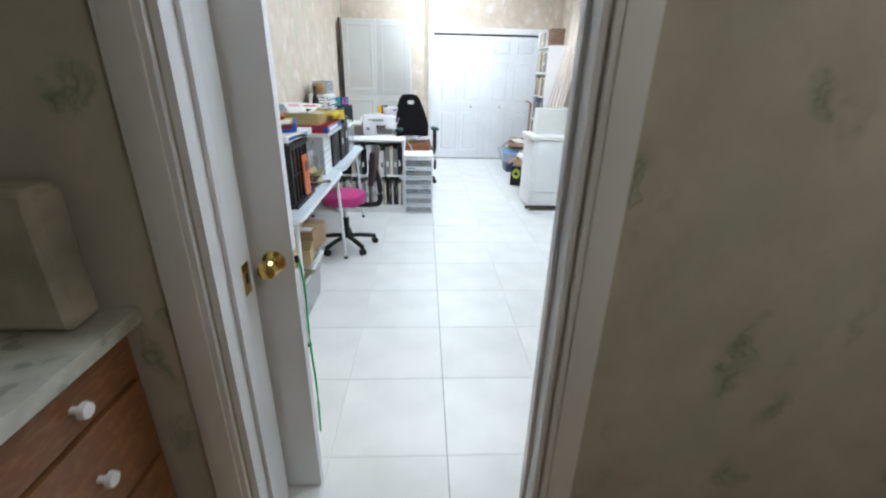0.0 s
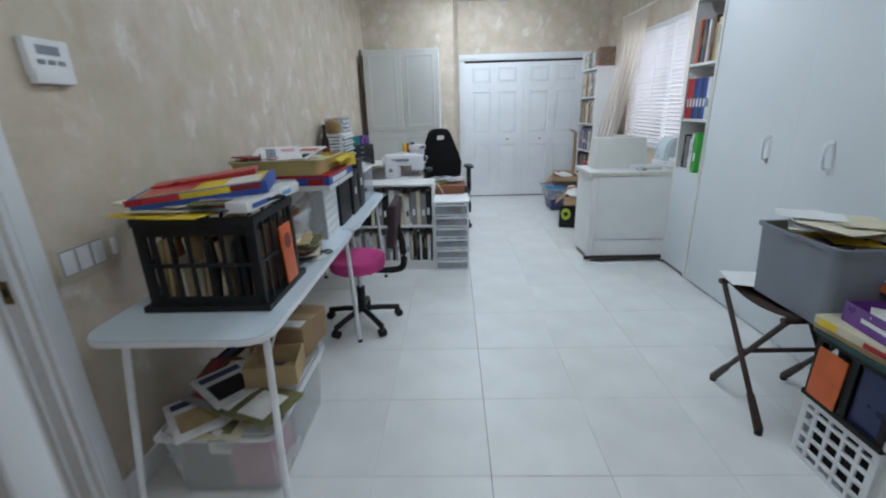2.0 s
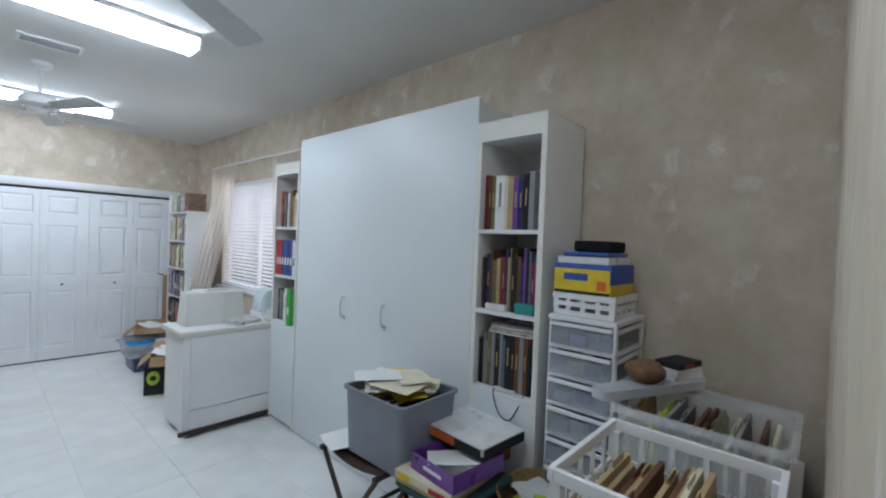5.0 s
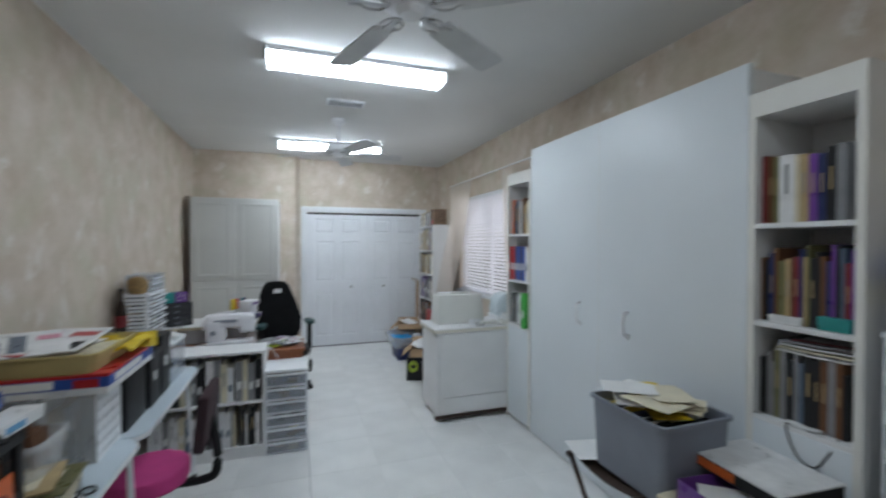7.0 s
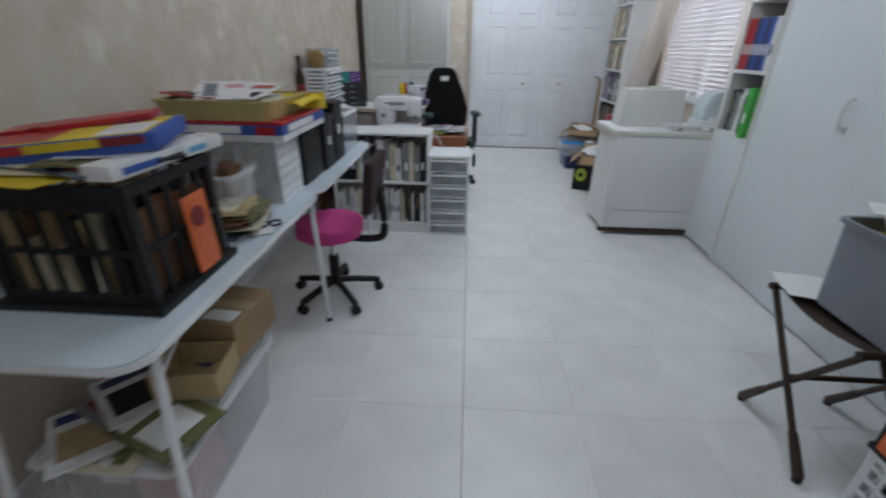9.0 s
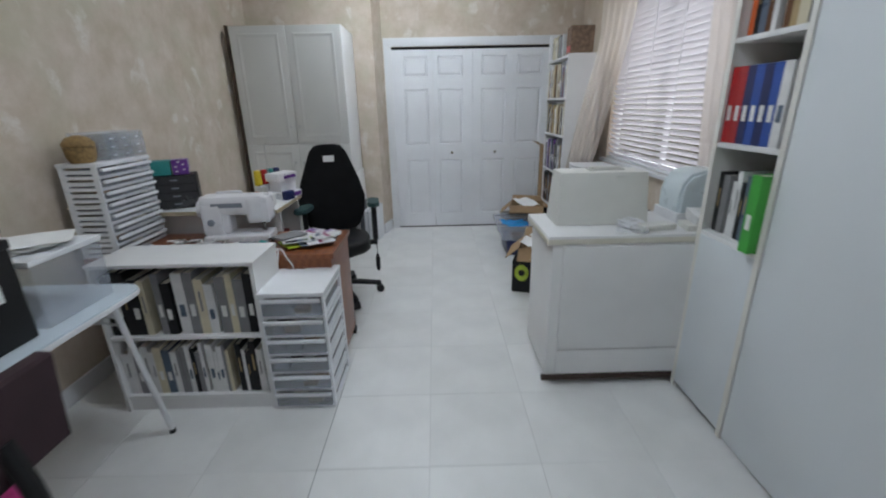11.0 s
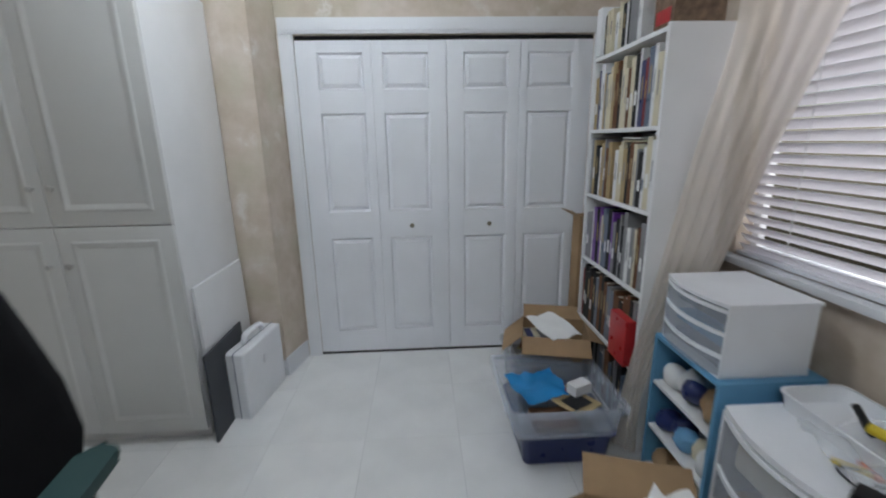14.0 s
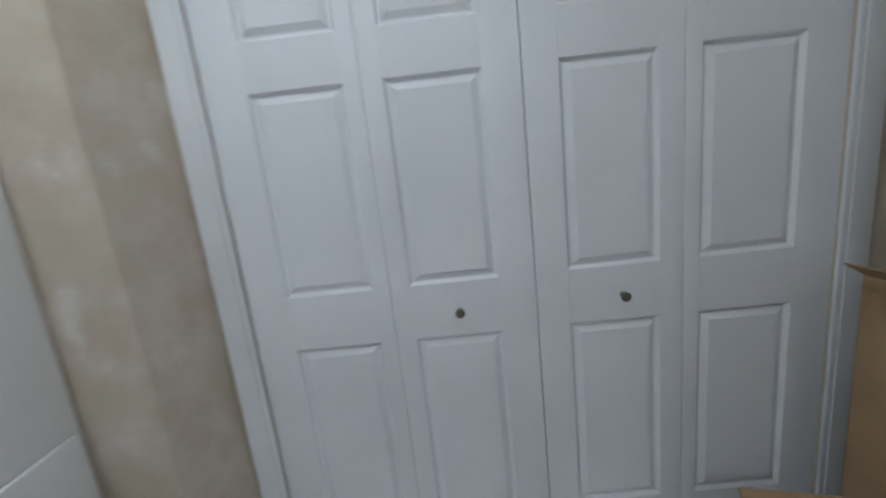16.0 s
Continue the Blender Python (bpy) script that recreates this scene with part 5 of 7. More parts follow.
def sewing_machine(at, label):
    m = thing("sewing_machine", at, label, "sewing machine")
    W2 = mat("machine_enamel", (0.80, 0.79, 0.82), 0.3, vary=0.05)
    part("base", bx(-0.2, 0.19, -0.085, 0.085, 0, 0.05, 0.02, 3), W2, m)
    part("column", bx(-0.2, -0.075, -0.07, 0.07, 0.045, 0.24, 0.035, 4), W2, m)
    part("arm", bx(-0.2, 0.17, -0.066, 0.066, 0.165, 0.285, 0.045, 4), W2, m)
    part("head", bx(0.065, 0.2, -0.072, 0.072, 0.115, 0.275, 0.045, 4), W2, m)
    part("throat_fillet", bx(-0.10, -0.04, -0.055, 0.055, 0.05, 0.18, 0.028, 3), W2, m)
    part("carry_handle", tube(bmesh.new(), arc([(-0.12, 0.02, 0.275), (-0.11, 0.02, 0.293), (0.02, 0.02, 0.296), (0.03, 0.02, 0.275)], 4), 0.008), W2, m)
    part("needle_clamp", cyl(bmesh.new(), (0.14, 0, 0.10), (0.14, 0, 0.125), 0.014), BLACK, m)
    part("needle_bar", cyl(bmesh.new(), (0.14, 0, 0.06), (0.14, 0, 0.14), 0.006), STEEL, m)
    part("presser_foot", bx(0.125, 0.155, -0.01, 0.012, 0.056, 0.062), STEEL, m)
    part("hand_wheel", cyl(bmesh.new(), (-0.225, 0, 0.2), (-0.2, 0, 0.2), 0.05, n=24), W2, m)
    part("display", bx(-0.13, 0.05, -0.0675, -0.0655, 0.215, 0.242, 0.001), GREY, m, "grey control panel")
    part("stitch_dial", cyl(bmesh.new(), (-0.14, -0.08, 0.13), (-0.14, -0.069, 0.13), 0.02, n=18), GREY, m)
    part("spool_pin", cyl(bmesh.new(), (-0.05, 0.03, 0.27), (-0.05, 0.03, 0.30), 0.004), PLASTIC, m)
    return m


sewing_machine(pose(-0.42, 5.775, 0.711, 0, 0, 4) @ Matrix.Scale(0.94, 4), "white electronic sewing machine on the desk")
# overlock machine
ov = thing("overlock_machine", pose(-0.325, 6.265, 0.861, 0, 0, 66) @ Matrix.Scale(0.60, 4), "white overlock machine with purple panels and thread cones", "sewing machine")
EN = mat("machine_enamel", (0.80, 0.79, 0.82), 0.3)
part("base", bx(-0.16, 0.16, -0.12, 0.12, 0, 0.07, 0.012), EN, ov)
part("body", bx(-0.10, 0.15, -0.06, 0.11, 0.07, 0.20, 0.02), EN, ov)
part("head", bx(-0.15, 0.15, -0.09, 0.10, 0.19, 0.28, 0.02), EN, ov)
part("front_panel", bx(-0.06, 0.12, -0.0915, -0.09, 0.215, 0.25), dye("purple"), ov, "purple printed panel")
part("side_panel", bx(0.02, 0.14, -0.1215, -0.12, 0.01, 0.055), dye("purple"), ov)
part("looper_cover", bx(-0.16, -0.03, -0.185, -0.122, 0.0, 0.095, 0.012), dye("navy"), ov, "blue front cover")
for k in range(4):
    part("tension_dial", cyl(bmesh.new(), (-0.11 + 0.07 * k, -0.1, 0.262), (-0.11 + 0.07 * k, -0.09, 0.262), 0.014), EN, ov)
part("thread_mast", cyl(bmesh.new(), (-0.05, 0.14, 0.1), (-0.05, 0.14, 0.60), 0.005), STEEL, ov)
part("spool_stand", bx(-0.22, 0.16, 0.11, 0.2, 0.135, 0.15, 0.004), EN, ov)
part("stand_post", bx(-0.10, 0.10, 0.125, 0.15, 0.0, 0.135, 0.004), EN, ov)
for k, c in enumerate(("yellow", "red", "teal", "navy")):
    co = thing("thread_cone", ov.matrix_basis @ pose(-0.19 + 0.095 * k, 0.16, 0.151), "%s thread cone on the overlock machine" % c, "thread cone", "thread cones")
    part("thread", lathe(bmesh.new(), [(0.040, 0.004), (0.042, 0.012), (0.036, 0.155), (0.026, 0.165), (0.008, 0.165)], 18), dye(c, 0.9), co)
    part("core", cyl(bmesh.new(), (0, 0, 0), (0, 0, 0.172), 0.008), PLASTIC, co)
# small-drawer tower and organizer on the desk's far side
drawer_tower(pose(-0.935, 5.69, 0.711, 0, 0, 90), 0.40, 0.19, [0.058] * 8, "wide white plastic tower of shallow dark-filled drawers on the desk", BLACKCLOTH)
mc2 = thing("drawer_box", pose(-1.03, 5.745, 1.198), "clear plastic box of tiny drawers on the drawer tower", "drawer unit")
part("shell", box(box(box(bx(-0.09, 0.09, -0.15, 0.15, 0, 0.006), -0.09, 0.09, -0.15, 0.15, 0.132, 0.138), -0.09, 0.09, -0.15, -0.145, 0.006, 0.132), -0.09, 0.09, 0.145, 0.15, 0.006, 0.132), CLEARP, mc2)
part("back_wall", bx(-0.09, -0.086, -0.145, 0.145, 0.006, 0.132), PLASTIC, mc2)
for r in range(3):
    for c in range(3):
        d = part("drawer", bx(-0.08, 0.086, -0.143 + 0.097 * c, -0.051 + 0.097 * c, 0.009 + 0.041 * r, 0.045 + 0.041 * r, 0.002), SMOKE, mc2, "small see-through drawer")
        part("pull", bx(0.086, 0.092, -0.107 + 0.097 * c, -0.087 + 0.097 * c, 0.02 + 0.041 * r, 0.026 + 0.041 * r, 0.001), PLASTIC, d)
bk = thing("basket", pose(-1.02, 5.53, 1.198), "small round brown wicker basket with a lid on the drawer tower", "basket")
WICKER = mat("wicker", (0.32, 0.2, 0.08), 0.8, vary=0.4, scale=60, bump=0.8)
part("bowl", lathe(bmesh.new(), [(0.05, 0), (0.062, 0.03), (0.065, 0.075), (0.058, 0.078)], 20), WICKER, bk)
part("lid", lathe(bmesh.new(), [(0.067, 0.079), (0.066, 0.095), (0.045, 0.12), (0.012, 0.13)], 20), WICKER, bk)
bt = thing("bottle", pose(-0.915, 4.89, 1.012), "dark brown glass bottle with a red label on the white box", "bottle")
part("body", lathe(bmesh.new(), [(0.028, 0), (0.031, 0.008), (0.031, 0.16), (0.013, 0.22), (0.012, 0.27)], 20), mat("brown_glass", (0.025, 0.010, 0.005), 0.12), bt)
part("label", lathe(bmesh.new(), [(0.0314, 0.05), (0.0316, 0.052), (0.0316, 0.118), (0.0314, 0.12)], 20), dye("darkred"), bt, "red paper label")
part("cap", cyl(bmesh.new(), (0, 0, 0.27), (0, 0, 0.285), 0.014), BLACK, bt)
og = thing("organizer", pose(-0.90, 6.04, 0.861, 0, 0, 24), "black plastic drawer organizer on the raised shelf", "organizer")
part("body", bx(-0.12, 0.12, -0.08, 0.08, 0, 0.2, 0.004), BLACK, og)
for k in range(4):
    part("drawer", bx(-0.112, 0.112, -0.088, -0.08, 0.008 + 0.048 * k, 0.05 + 0.048 * k, 0.002), mat("smoke_plastic", (0.05, 0.05, 0.055), 0.25), og)
    part("drawer_pull", bx(-0.02, 0.02, -0.092, -0.088, 0.026 + 0.048 * k, 0.034 + 0.048 * k, 0.001), GREY, og)
flat_box(-0.955, 6.02, 1.062, 0.10, 0.1, 0.085, 24, "teal", "teal", "teal carton standing on the organizer", "carton")
pcb, pcl = flat_box(-0.862, 6.06, 1.062, 0.085, 0.1, 0.088, 24, "purple", "purple", "purple carton printed with white flowers on the organizer", "carton")
for fx, fz in ((-0.02, 0.02), (0.02, 0.03), (-0.022, 0.048), (0.018, 0.06), (-0.005, 0.075)):
    part("flower_print", bx(fx - 0.007, fx + 0.007, -0.0512, -0.05, fz - 0.004, fz + 0.004), PAPERW, pcl)
    part("flower_print", bx(0.0426, 0.0436, fx * 1.6 - 0.007, fx * 1.6 + 0.007, fz - 0.004, fz + 0.004), PAPERW, pcl)
# papers and clutter on the desk
rnd = random.Random(12)
magazine(0.0, 5.76, 0.711, 0.16, 0.22, -62, "white")
magazine(-0.04, 5.66, 0.7175, 0.16, 0.22, -50, "lime")
magazine(0.035, 5.64, 0.7245, 0.13, 0.18, -58, "slate")
for k, (x, y, r, c) in enumerate(((0.065, 5.79, -42, "white"), (0.03, 5.71, -55, "lime"), (0.07, 5.62, -62, "white"), (-0.03, 5.79, -30, "white"), (-0.06, 5.62, -66, "white"), (0.085, 5.70, -48, "white"))):
    p = paper(x, y, 0.731 + 0.0032 * k, 0.105, 0.15, r, dye(c, 0.6), 0, 0.0008, "printed leaflet lying among others on the desk")
    for u, v, w, d, c2 in ((-0.02, 0.035, 0.05, 0.05, "purple"), (0.02, -0.03, 0.04, 0.06, "black"), (-0.025, -0.04, 0.03, 0.03, "slate"), (0.02, 0.045, 0.03, 0.025, "lime"), (0.0, 0.0, 0.07, 0.02, "magenta"), (0.015, 0.02, 0.04, 0.08, "slate"))[k % 3::2]:
        part("print", bx(u - w / 2, u + w / 2, v - d / 2, v + d / 2, 0.0022, 0.0028), dye(c2, 0.4), p)
single("notebook", bx(-0.055, 0.055, -0.08, 0.08, 0, 0.014, 0.004), dye("grey", 0.4), pose(-0.12, 5.70, 0.741, 0, 0, -38), "grey soft-cover notebook on the papers", "notebook")
for k in range(24):
    x, y = rnd.uniform(-0.78, -0.12), rnd.uniform(5.50, 5.68)
    tool = single("sewing_tool", tube(bmesh.new(), arc([(0, 0, 0.008), (0.04, rnd.uniform(-0.03, 0.03), 0.012), (0.1, rnd.uniform(-0.04, 0.04), 0.008), (0.15, 0.01, 0.008)], 4), 0.006), rnd.choice([BLACK, STEEL, GREY, dye("white")]), pose(x, y, 0.713 + 0.006 * k % 0.02, 0, 0, rnd.uniform(0, 180)), "small sewing tool lying on the desk", "tool", "sewing tools")
paper(-0.78, 5.56, 0.714, 0.2, 0.14, 12)
for k in range(5):
    single("fabric_scrap", crumple(0.13, 0.1, 0.03, 30 + k, 7), dye(["grey", "black", "slate", "white", "teal"][k], 0.9), pose(-0.66 + 0.11 * k, 5.58 + 0.02 * (k % 2), 0.713, 0, 0, 40 * k), "crumpled fabric scrap among the sewing tools", "fabric", "fabric scraps")
single("cable", tube(bmesh.new(), arc([(-0.2, 5.6, 0.72), (-0.14, 5.5, 0.74), (-0.11, 5.47, 0.73), (-0.12, 5.462, 0.64), (-0.08, 5.463, 0.59), (-0.04, 5.463, 0.64), (-0.07, 5.466, 0.70), (-0.1, 5.50, 0.728), (-0.16, 5.56, 0.72)], 6), 0.004), PLASTIC, Matrix(), "white power cable hanging over the desk edge", "cable")

# ---- black office chair ----
oc = thing("office_chair", pose(-0.055, 6.51, 0, 0, 0, 17), "black high-backed office chair with dark green armrests", "chair")
LEATH = mat("black_leather", (0.010, 0.010, 0.011), 0.45, spec=0.35, vary=0.3, scale=8, bump=0.3, fine=120)
for k in range(5):
    a = radians(-4 + 72 * k)
    c, s = math.cos(a), math.sin(a)
    part("base_arm", tube(bmesh.new(), [(0.02 * c, 0.02 * s, 0.12), (0.14 * c, 0.14 * s, 0.105), (0.30 * c, 0.30 * s, 0.075)], 0.023, 8), BLACK, oc)
    ca = part("castor", cyl(bmesh.new(), (0.30 * c - 0.024 * s, 0.30 * s + 0.024 * c, 0.03), (0.30 * c + 0.024 * s, 0.30 * s - 0.024 * c, 0.03), 0.03), BLACK, oc)
    part("castor_stem", cyl(bmesh.new(), (0.30 * c, 0.30 * s, 0.03), (0.30 * c, 0.30 * s, 0.09), 0.011), BLACK, ca)
part("gas_lift", cyl(bmesh.new(), (0, 0, 0.1), (0, 0, 0.40), 0.032), BLACK, oc)
part("mechanism", bx(-0.12, 0.12, -0.14, 0.14, 0.38, 0.43, 0.015), BLACK, oc)
bm = slab(bmesh.new(), rounded(0.50, 0.48, 0.16, 7), 0.43, 0.52)
bmesh.ops.bevel(bm, geom=[e for e in bm.edges if abs(e.verts[0].co.z - e.verts[1].co.z) < 1e-6], offset=0.035, segments=3, profile=0.6, affect="EDGES")
part("seat", bm, LEATH, oc, "", pose(-0.03, -0.15, 0.015))
bm = bmesh.new()
prof = [(0.50, 0.13), (0.56, 0.19), (0.66, 0.235), (0.78, 0.25), (0.90, 0.22), (1.02, 0.175), (1.12, 0.135), (1.16, 0.10), (1.17, 0.06)]
rings = []
for z, hw in prof:
    yb = 0.10 + 0.10 * (z - 0.5) - 0.10 * math.exp(-((z - 0.68) / 0.12) ** 2) * 0.3
    ring = []
    for k in range(20):
        a = 2 * math.pi * k / 20
        cx = math.copysign(abs(math.cos(a)) ** 0.6, math.cos(a)) * hw
        cy = math.copysign(abs(math.sin(a)) ** 0.7, math.sin(a)) * (0.045 if z < 1.15 else 0.03)
        ring.append(bm.verts.new((cx, yb + cy + 0.25 * cx * cx * -1, z)))
    rings.append(ring)
for a, b in zip(rings, rings[1:]):
    for i in range(20):
        bm.faces.new((a[i], a[(i + 1) % 20], b[(i + 1) % 20], b[i]))
bm.faces.new(rings[0][::-1])
bm.faces.new(rings[-1])
back = part("backrest", bm, BLACKCLOTH, oc)
part("label", bx(-0.04, 0.04, 0.0975, 0.099, 1.05, 1.095), PAPERW, back, "white fabric label", pose(0, -0.0, 0))
part("back_post", bx(-0.05, 0.05, 0.1, 0.125, 0.40, 0.62, 0.008), BLACK, oc)
for s in (-1, 1):
    ax, ay = (0.285, -0.06) if s > 0 else (-0.215, -0.115)
    part("arm_post", bx(ax - 0.018, ax + 0.018, ay - 0.03, ay + 0.03, 0.46, 0.735, 0.008), BLACK, oc)
    part("arm_bracket", bx(min(s * 0.1, ax + 0.01), max(s * 0.1, ax + 0.01), ay - 0.025, ay + 0.025, 0.425, 0.455, 0.006), BLACK, oc)
    bm = slab(bmesh.new(), rounded(0.085, 0.24, 0.04, 5), 0.735, 0.765)
    bmesh.ops.bevel(bm, geom=[e for e in bm.edges if abs(e.verts[0].co.z - e.verts[1].co.z) < 1e-6], offset=0.01, segments=2, affect="EDGES")
    part("armrest", bm, TEAL, oc, "dark green armrest pad", pose(ax, ay, 0, 0, 0, -20 if s < 0 else -8))
part("cord", tube(bmesh.new(), arc([(0.27, -0.05, 0.47), (0.29, -0.07, 0.4), (0.29, -0.07, 0.33)], 4), 0.003), BLACK, oc)
part("pump_bulb", lathe(bmesh.new(), [(0.006, 0.2), (0.016, 0.22), (0.018, 0.3), (0.008, 0.34)], 14, pose(0.29, -0.07, 0)), BLACK, oc, "black hanging lever bulb")

# ---- beside the wardrobe ----
single("white_panel", bx(0, 0.016, 7.68, 8.2, 0.0, 0.79, 0.003), WHITE, pose(-0.094, 0, 0, 0, -1.1), "plain white panel leaning on the wardrobe's side", "panel")
single("dark_board", bx(0, 0.012, 7.62, 8.03, 0.0, 0.47, 0.002), mat("charcoal_board", (0.045, 0.05, 0.06), 0.6), pose(-0.076, 0, 0, 0, 0, 0), "dark grey board leaning on the wardrobe's side", "board")
mc = thing("machine_case", pose(0.008, 8.0, 0, 0, 0, -9), "white plastic carrying case standing on the floor", "carrying case")
part("shell", bx(-0.055, 0.055, -0.205, 0.205, 0.0, 0.385, 0.02, 3), PLASTIC, mc)
part("seam", bx(-0.003, 0.003, -0.2065, 0.2065, 0.008, 0.3865, 0.002), GREY, mc)
part("handle", tube(bmesh.new(), arc([(0, -0.09, 0.375), (0, -0.08, 0.43), (0, 0, 0.44), (0, 0.08, 0.43), (0, 0.09, 0.375)], 5), 0.015), PLASTIC, mc, "moulded carrying handle")
part("catch", bx(0.054, 0.06, -0.02, 0.02, 0.24, 0.29, 0.003), PLASTIC, mc)

# ---- books in the side bookcases ----
MIX = ["darkred", "purple", "navy", "brown", "slate", "cream", "white", "olive", "red", "black", "grey", "tan"]
fill_shelf(31, -90, (1.99, 3.055), (0, -1), 0.33, 0.861, 0.30, 0.27, ["black", "brown", "tan", "grey", "brown", "slate", "olive", "black", "black"], ("book",), 0.012, 0.032, 0.1)
fill_shelf(32, -90, (1.99, 3.055), (0, -1), 0.34, 1.256, 0.33, 0.25, ["darkred", "purple", "navy", "brown", "brown", "slate", "darkred", "olive", "black", "tan"], ("book",), 0.010, 0.021, 0.02)
u = 3.05
for c, t, hh in (("darkred", 0.018, 0.285), ("brown", 0.022, 0.28), ("olive", 0.02, 0.275), ("white", 0.058, 0.275), ("cream", 0.016, 0.27), ("tan", 0.03, 0.268), ("purple", 0.028, 0.262), ("navy", 0.026, 0.258), ("black", 0.03, 0.28), ("grey", 0.03, 0.285)):
    book(1.99, u - t / 2, 1.666, t - 0.001, 0.22, hh, c, -90)
    u -= t + 0.0015
for k in range(4):
    magazine(2.08, 2.86, 1.14 + 0.014 * k, 0.24, 0.2, 90 + 4 * k, ["white", "cream", "white", "grey"][k])
flat_box(2.0, 2.95, 1.257, 0.06, 0.12, 0.03, 0, "white", "white", "small white flat box on the bookcase shelf", "small_box")
flat_box(2.0, 2.78, 1.257, 0.07, 0.1, 0.05, 0, "teal", "teal", "small teal plastic box on the bookcase shelf", "small_box")
paper(2.05, 2.88, 0.862, 0.13, 0.2, 90, None, 0, 0.006)
single("cable", tube(bmesh.new(), arc([(1.99, 2.93, 0.866), (1.944, 2.92, 0.85), (1.94, 2.88, 0.76), (1.94, 2.82, 0.74), (1.942, 2.78, 0.80), (1.97, 2.76, 0.866)], 6), 0.003), BLACK, Matrix(), "thin black cable hanging from the shelf", "cable")
fill_shelf(34, -90, (1.99, 5.265), (0, -1), 0.34, 0.861, 0.30, 0.25, ["slate", "grey", "white", "black"], ("book",), 0.02, 0.04, 0.2)
book(1.91, 4.935, 0.861, 0.05, 0.24, 0.30, "green", -90, 0, "binder")
for k, c in enumerate(("red", "red", "navy", "blue", "navy", "blue", "white")):
    book(1.965, 5.245 - 0.046 * k, 1.256, 0.044, 0.25, 0.30, c, -90, 0, "binder")
fill_shelf(36, -90, (1.99, 5.265), (0, -1), 0.34, 1.666, 0.32, 0.25, ["orange", "brown", "black", "cream", "white", "tan", "slate"], ("book",), 0.02, 0.05, 0.2)

# ---- stool, grey bin and crates by the wall bed ----
st = thing("folding_stool", pose(0, 0, 0), "dark wooden folding stool with a brown cloth seat", "stool")
for x in (1.40, 1.76):
    for a, b in (((x, 3.56, 0.53), (x - 0.03, 3.11, 0.02)), ((x, 3.14, 0.53), (x, 3.50, 0.02))):
        A, B = Vector(a), Vector(b)
        part("leg", cyl(bmesh.new(), A, A.lerp(B, 0.82), 0.012), DARKWOOD, st)
        part("leg_foot", cyl(bmesh.new(), A.lerp(B, 0.78), B, 0.016, 0.019), DARKWOOD, st, "thick turned foot")
        part("cap", cyl(bmesh.new(), B, (B.x, B.y, 0.0), 0.016), BLACK, st)
part("stretcher", cyl(bmesh.new(), (1.385, 3.33, 0.28), (1.76, 3.33, 0.28), 0.011), DARKWOOD, st)
for y in (3.14, 3.56):
    part("seat_rail", cyl(bmesh.new(), (1.38, y, 0.535), (1.78, y, 0.535), 0.014), DARKWOOD, st)
bm = bmesh.new()
n = 8
va = [[bm.verts.new((x, 3.14 + 0.42 * j / n, 0.552 - 0.03 * math.sin(math.pi * j / n) - k)) for j in range(n + 1)] for x in (1.40, 1.76) for k in (0, 0.004)]
for j in range(n):
    bm.faces.new((va[0][j], va[2][j], va[2][j + 1], va[0][j + 1]))
    bm.faces.new((va[1][j], va[1][j + 1], va[3][j + 1], va[3][j]))
    bm.faces.new((va[0][j], va[0][j + 1], va[1][j + 1], va[1][j]))
    bm.faces.new((va[2][j], va[3][j], va[3][j + 1], va[2][j + 1]))
part("seat", bm, mat("brown_canvas", (0.05, 0.028, 0.02), 0.85, bump=0.4, fine=300), st, "dark brown canvas seat")
paper(1.52, 3.50, 0.56, 0.2, 0.28, 75, None, 0, 0.004)
gb = bin_open("storage_bin", pose(1.615, 3.24, 0.555), 0.37, 0.42, 0.315, GREY, "grey plastic storage bin filled with papers on the stool", 0.93, 0.012)
folders(1.615, 3.24, 0.568, 0.34, 0.31, 0.30, 90, 18, ["cream", "white", "black", "yellow", "tan", "white", "grey"], 14, "folder standing in the grey bin")
rnd = random.Random(41)
for k in range(16):
    m = [dye("yellow"), PAPERW, PAPERC, PAPERW, PAPERC, PAPERW, PAPERC, PAPERW][k % 8]
    w, d = (0.15, 0.22) if k < 12 else (0.155, 0.225)
    p = paper(1.61 + rnd.uniform(-0.09, 0.09), 3.24 + rnd.uniform(-0.10, 0.10), 0.868 + 0.0040 * k, w, d, rnd.uniform(-40, 70), m, rnd.uniform(-1, 1), 0.0012, "cream folder of papers heaped on the grey bin" if m == PAPERC else "loose sheet of paper heaped on the grey bin", 0.002)
    if k % 3 == 1:
        part("print", bx(-w * 0.35, w * 0.3, -d * 0.05, d * 0.3, 0.0045, 0.0051), dye(["slate", "olive", "grey", "blue"][k % 4], 0.5), p)
wg = grid_crate("grid_crate", pose(1.62, 2.87, 0.0), 0.34, 0.31, 0.275, PLASTIC, "white plastic grid crate standing on the floor", 5, 5, 5, 0.014, 0.004)
part("contents", bx(-0.14, 0.14, -0.13, 0.13, 0.014, 0.23, 0.01), dye("black"), wg, "dark stored cloth")
gc2 = grid_crate("file_crate", pose(1.62, 2.87, 0.277), 0.36, 0.31, 0.275, BLACK, "black plastic file crate standing on a white crate", 3, 2, 1, 0.03, 0.01)
single("magazine", bx(-0.003, 0.003, -0.06, 0.06, 0, 0.2, 0.001), dye("orange", 0.4), pose(1.424, 2.945, 0.302, 0, 2), "orange booklet standing in the black crate", "magazine", "magazines")
single("binder", bx(-0.02, 0.02, -0.06, 0.06, 0, 0.24, 0.002), dye("navy"), pose(1.465, 2.79, 0.295), "dark blue binder standing in the black crate", "binder")
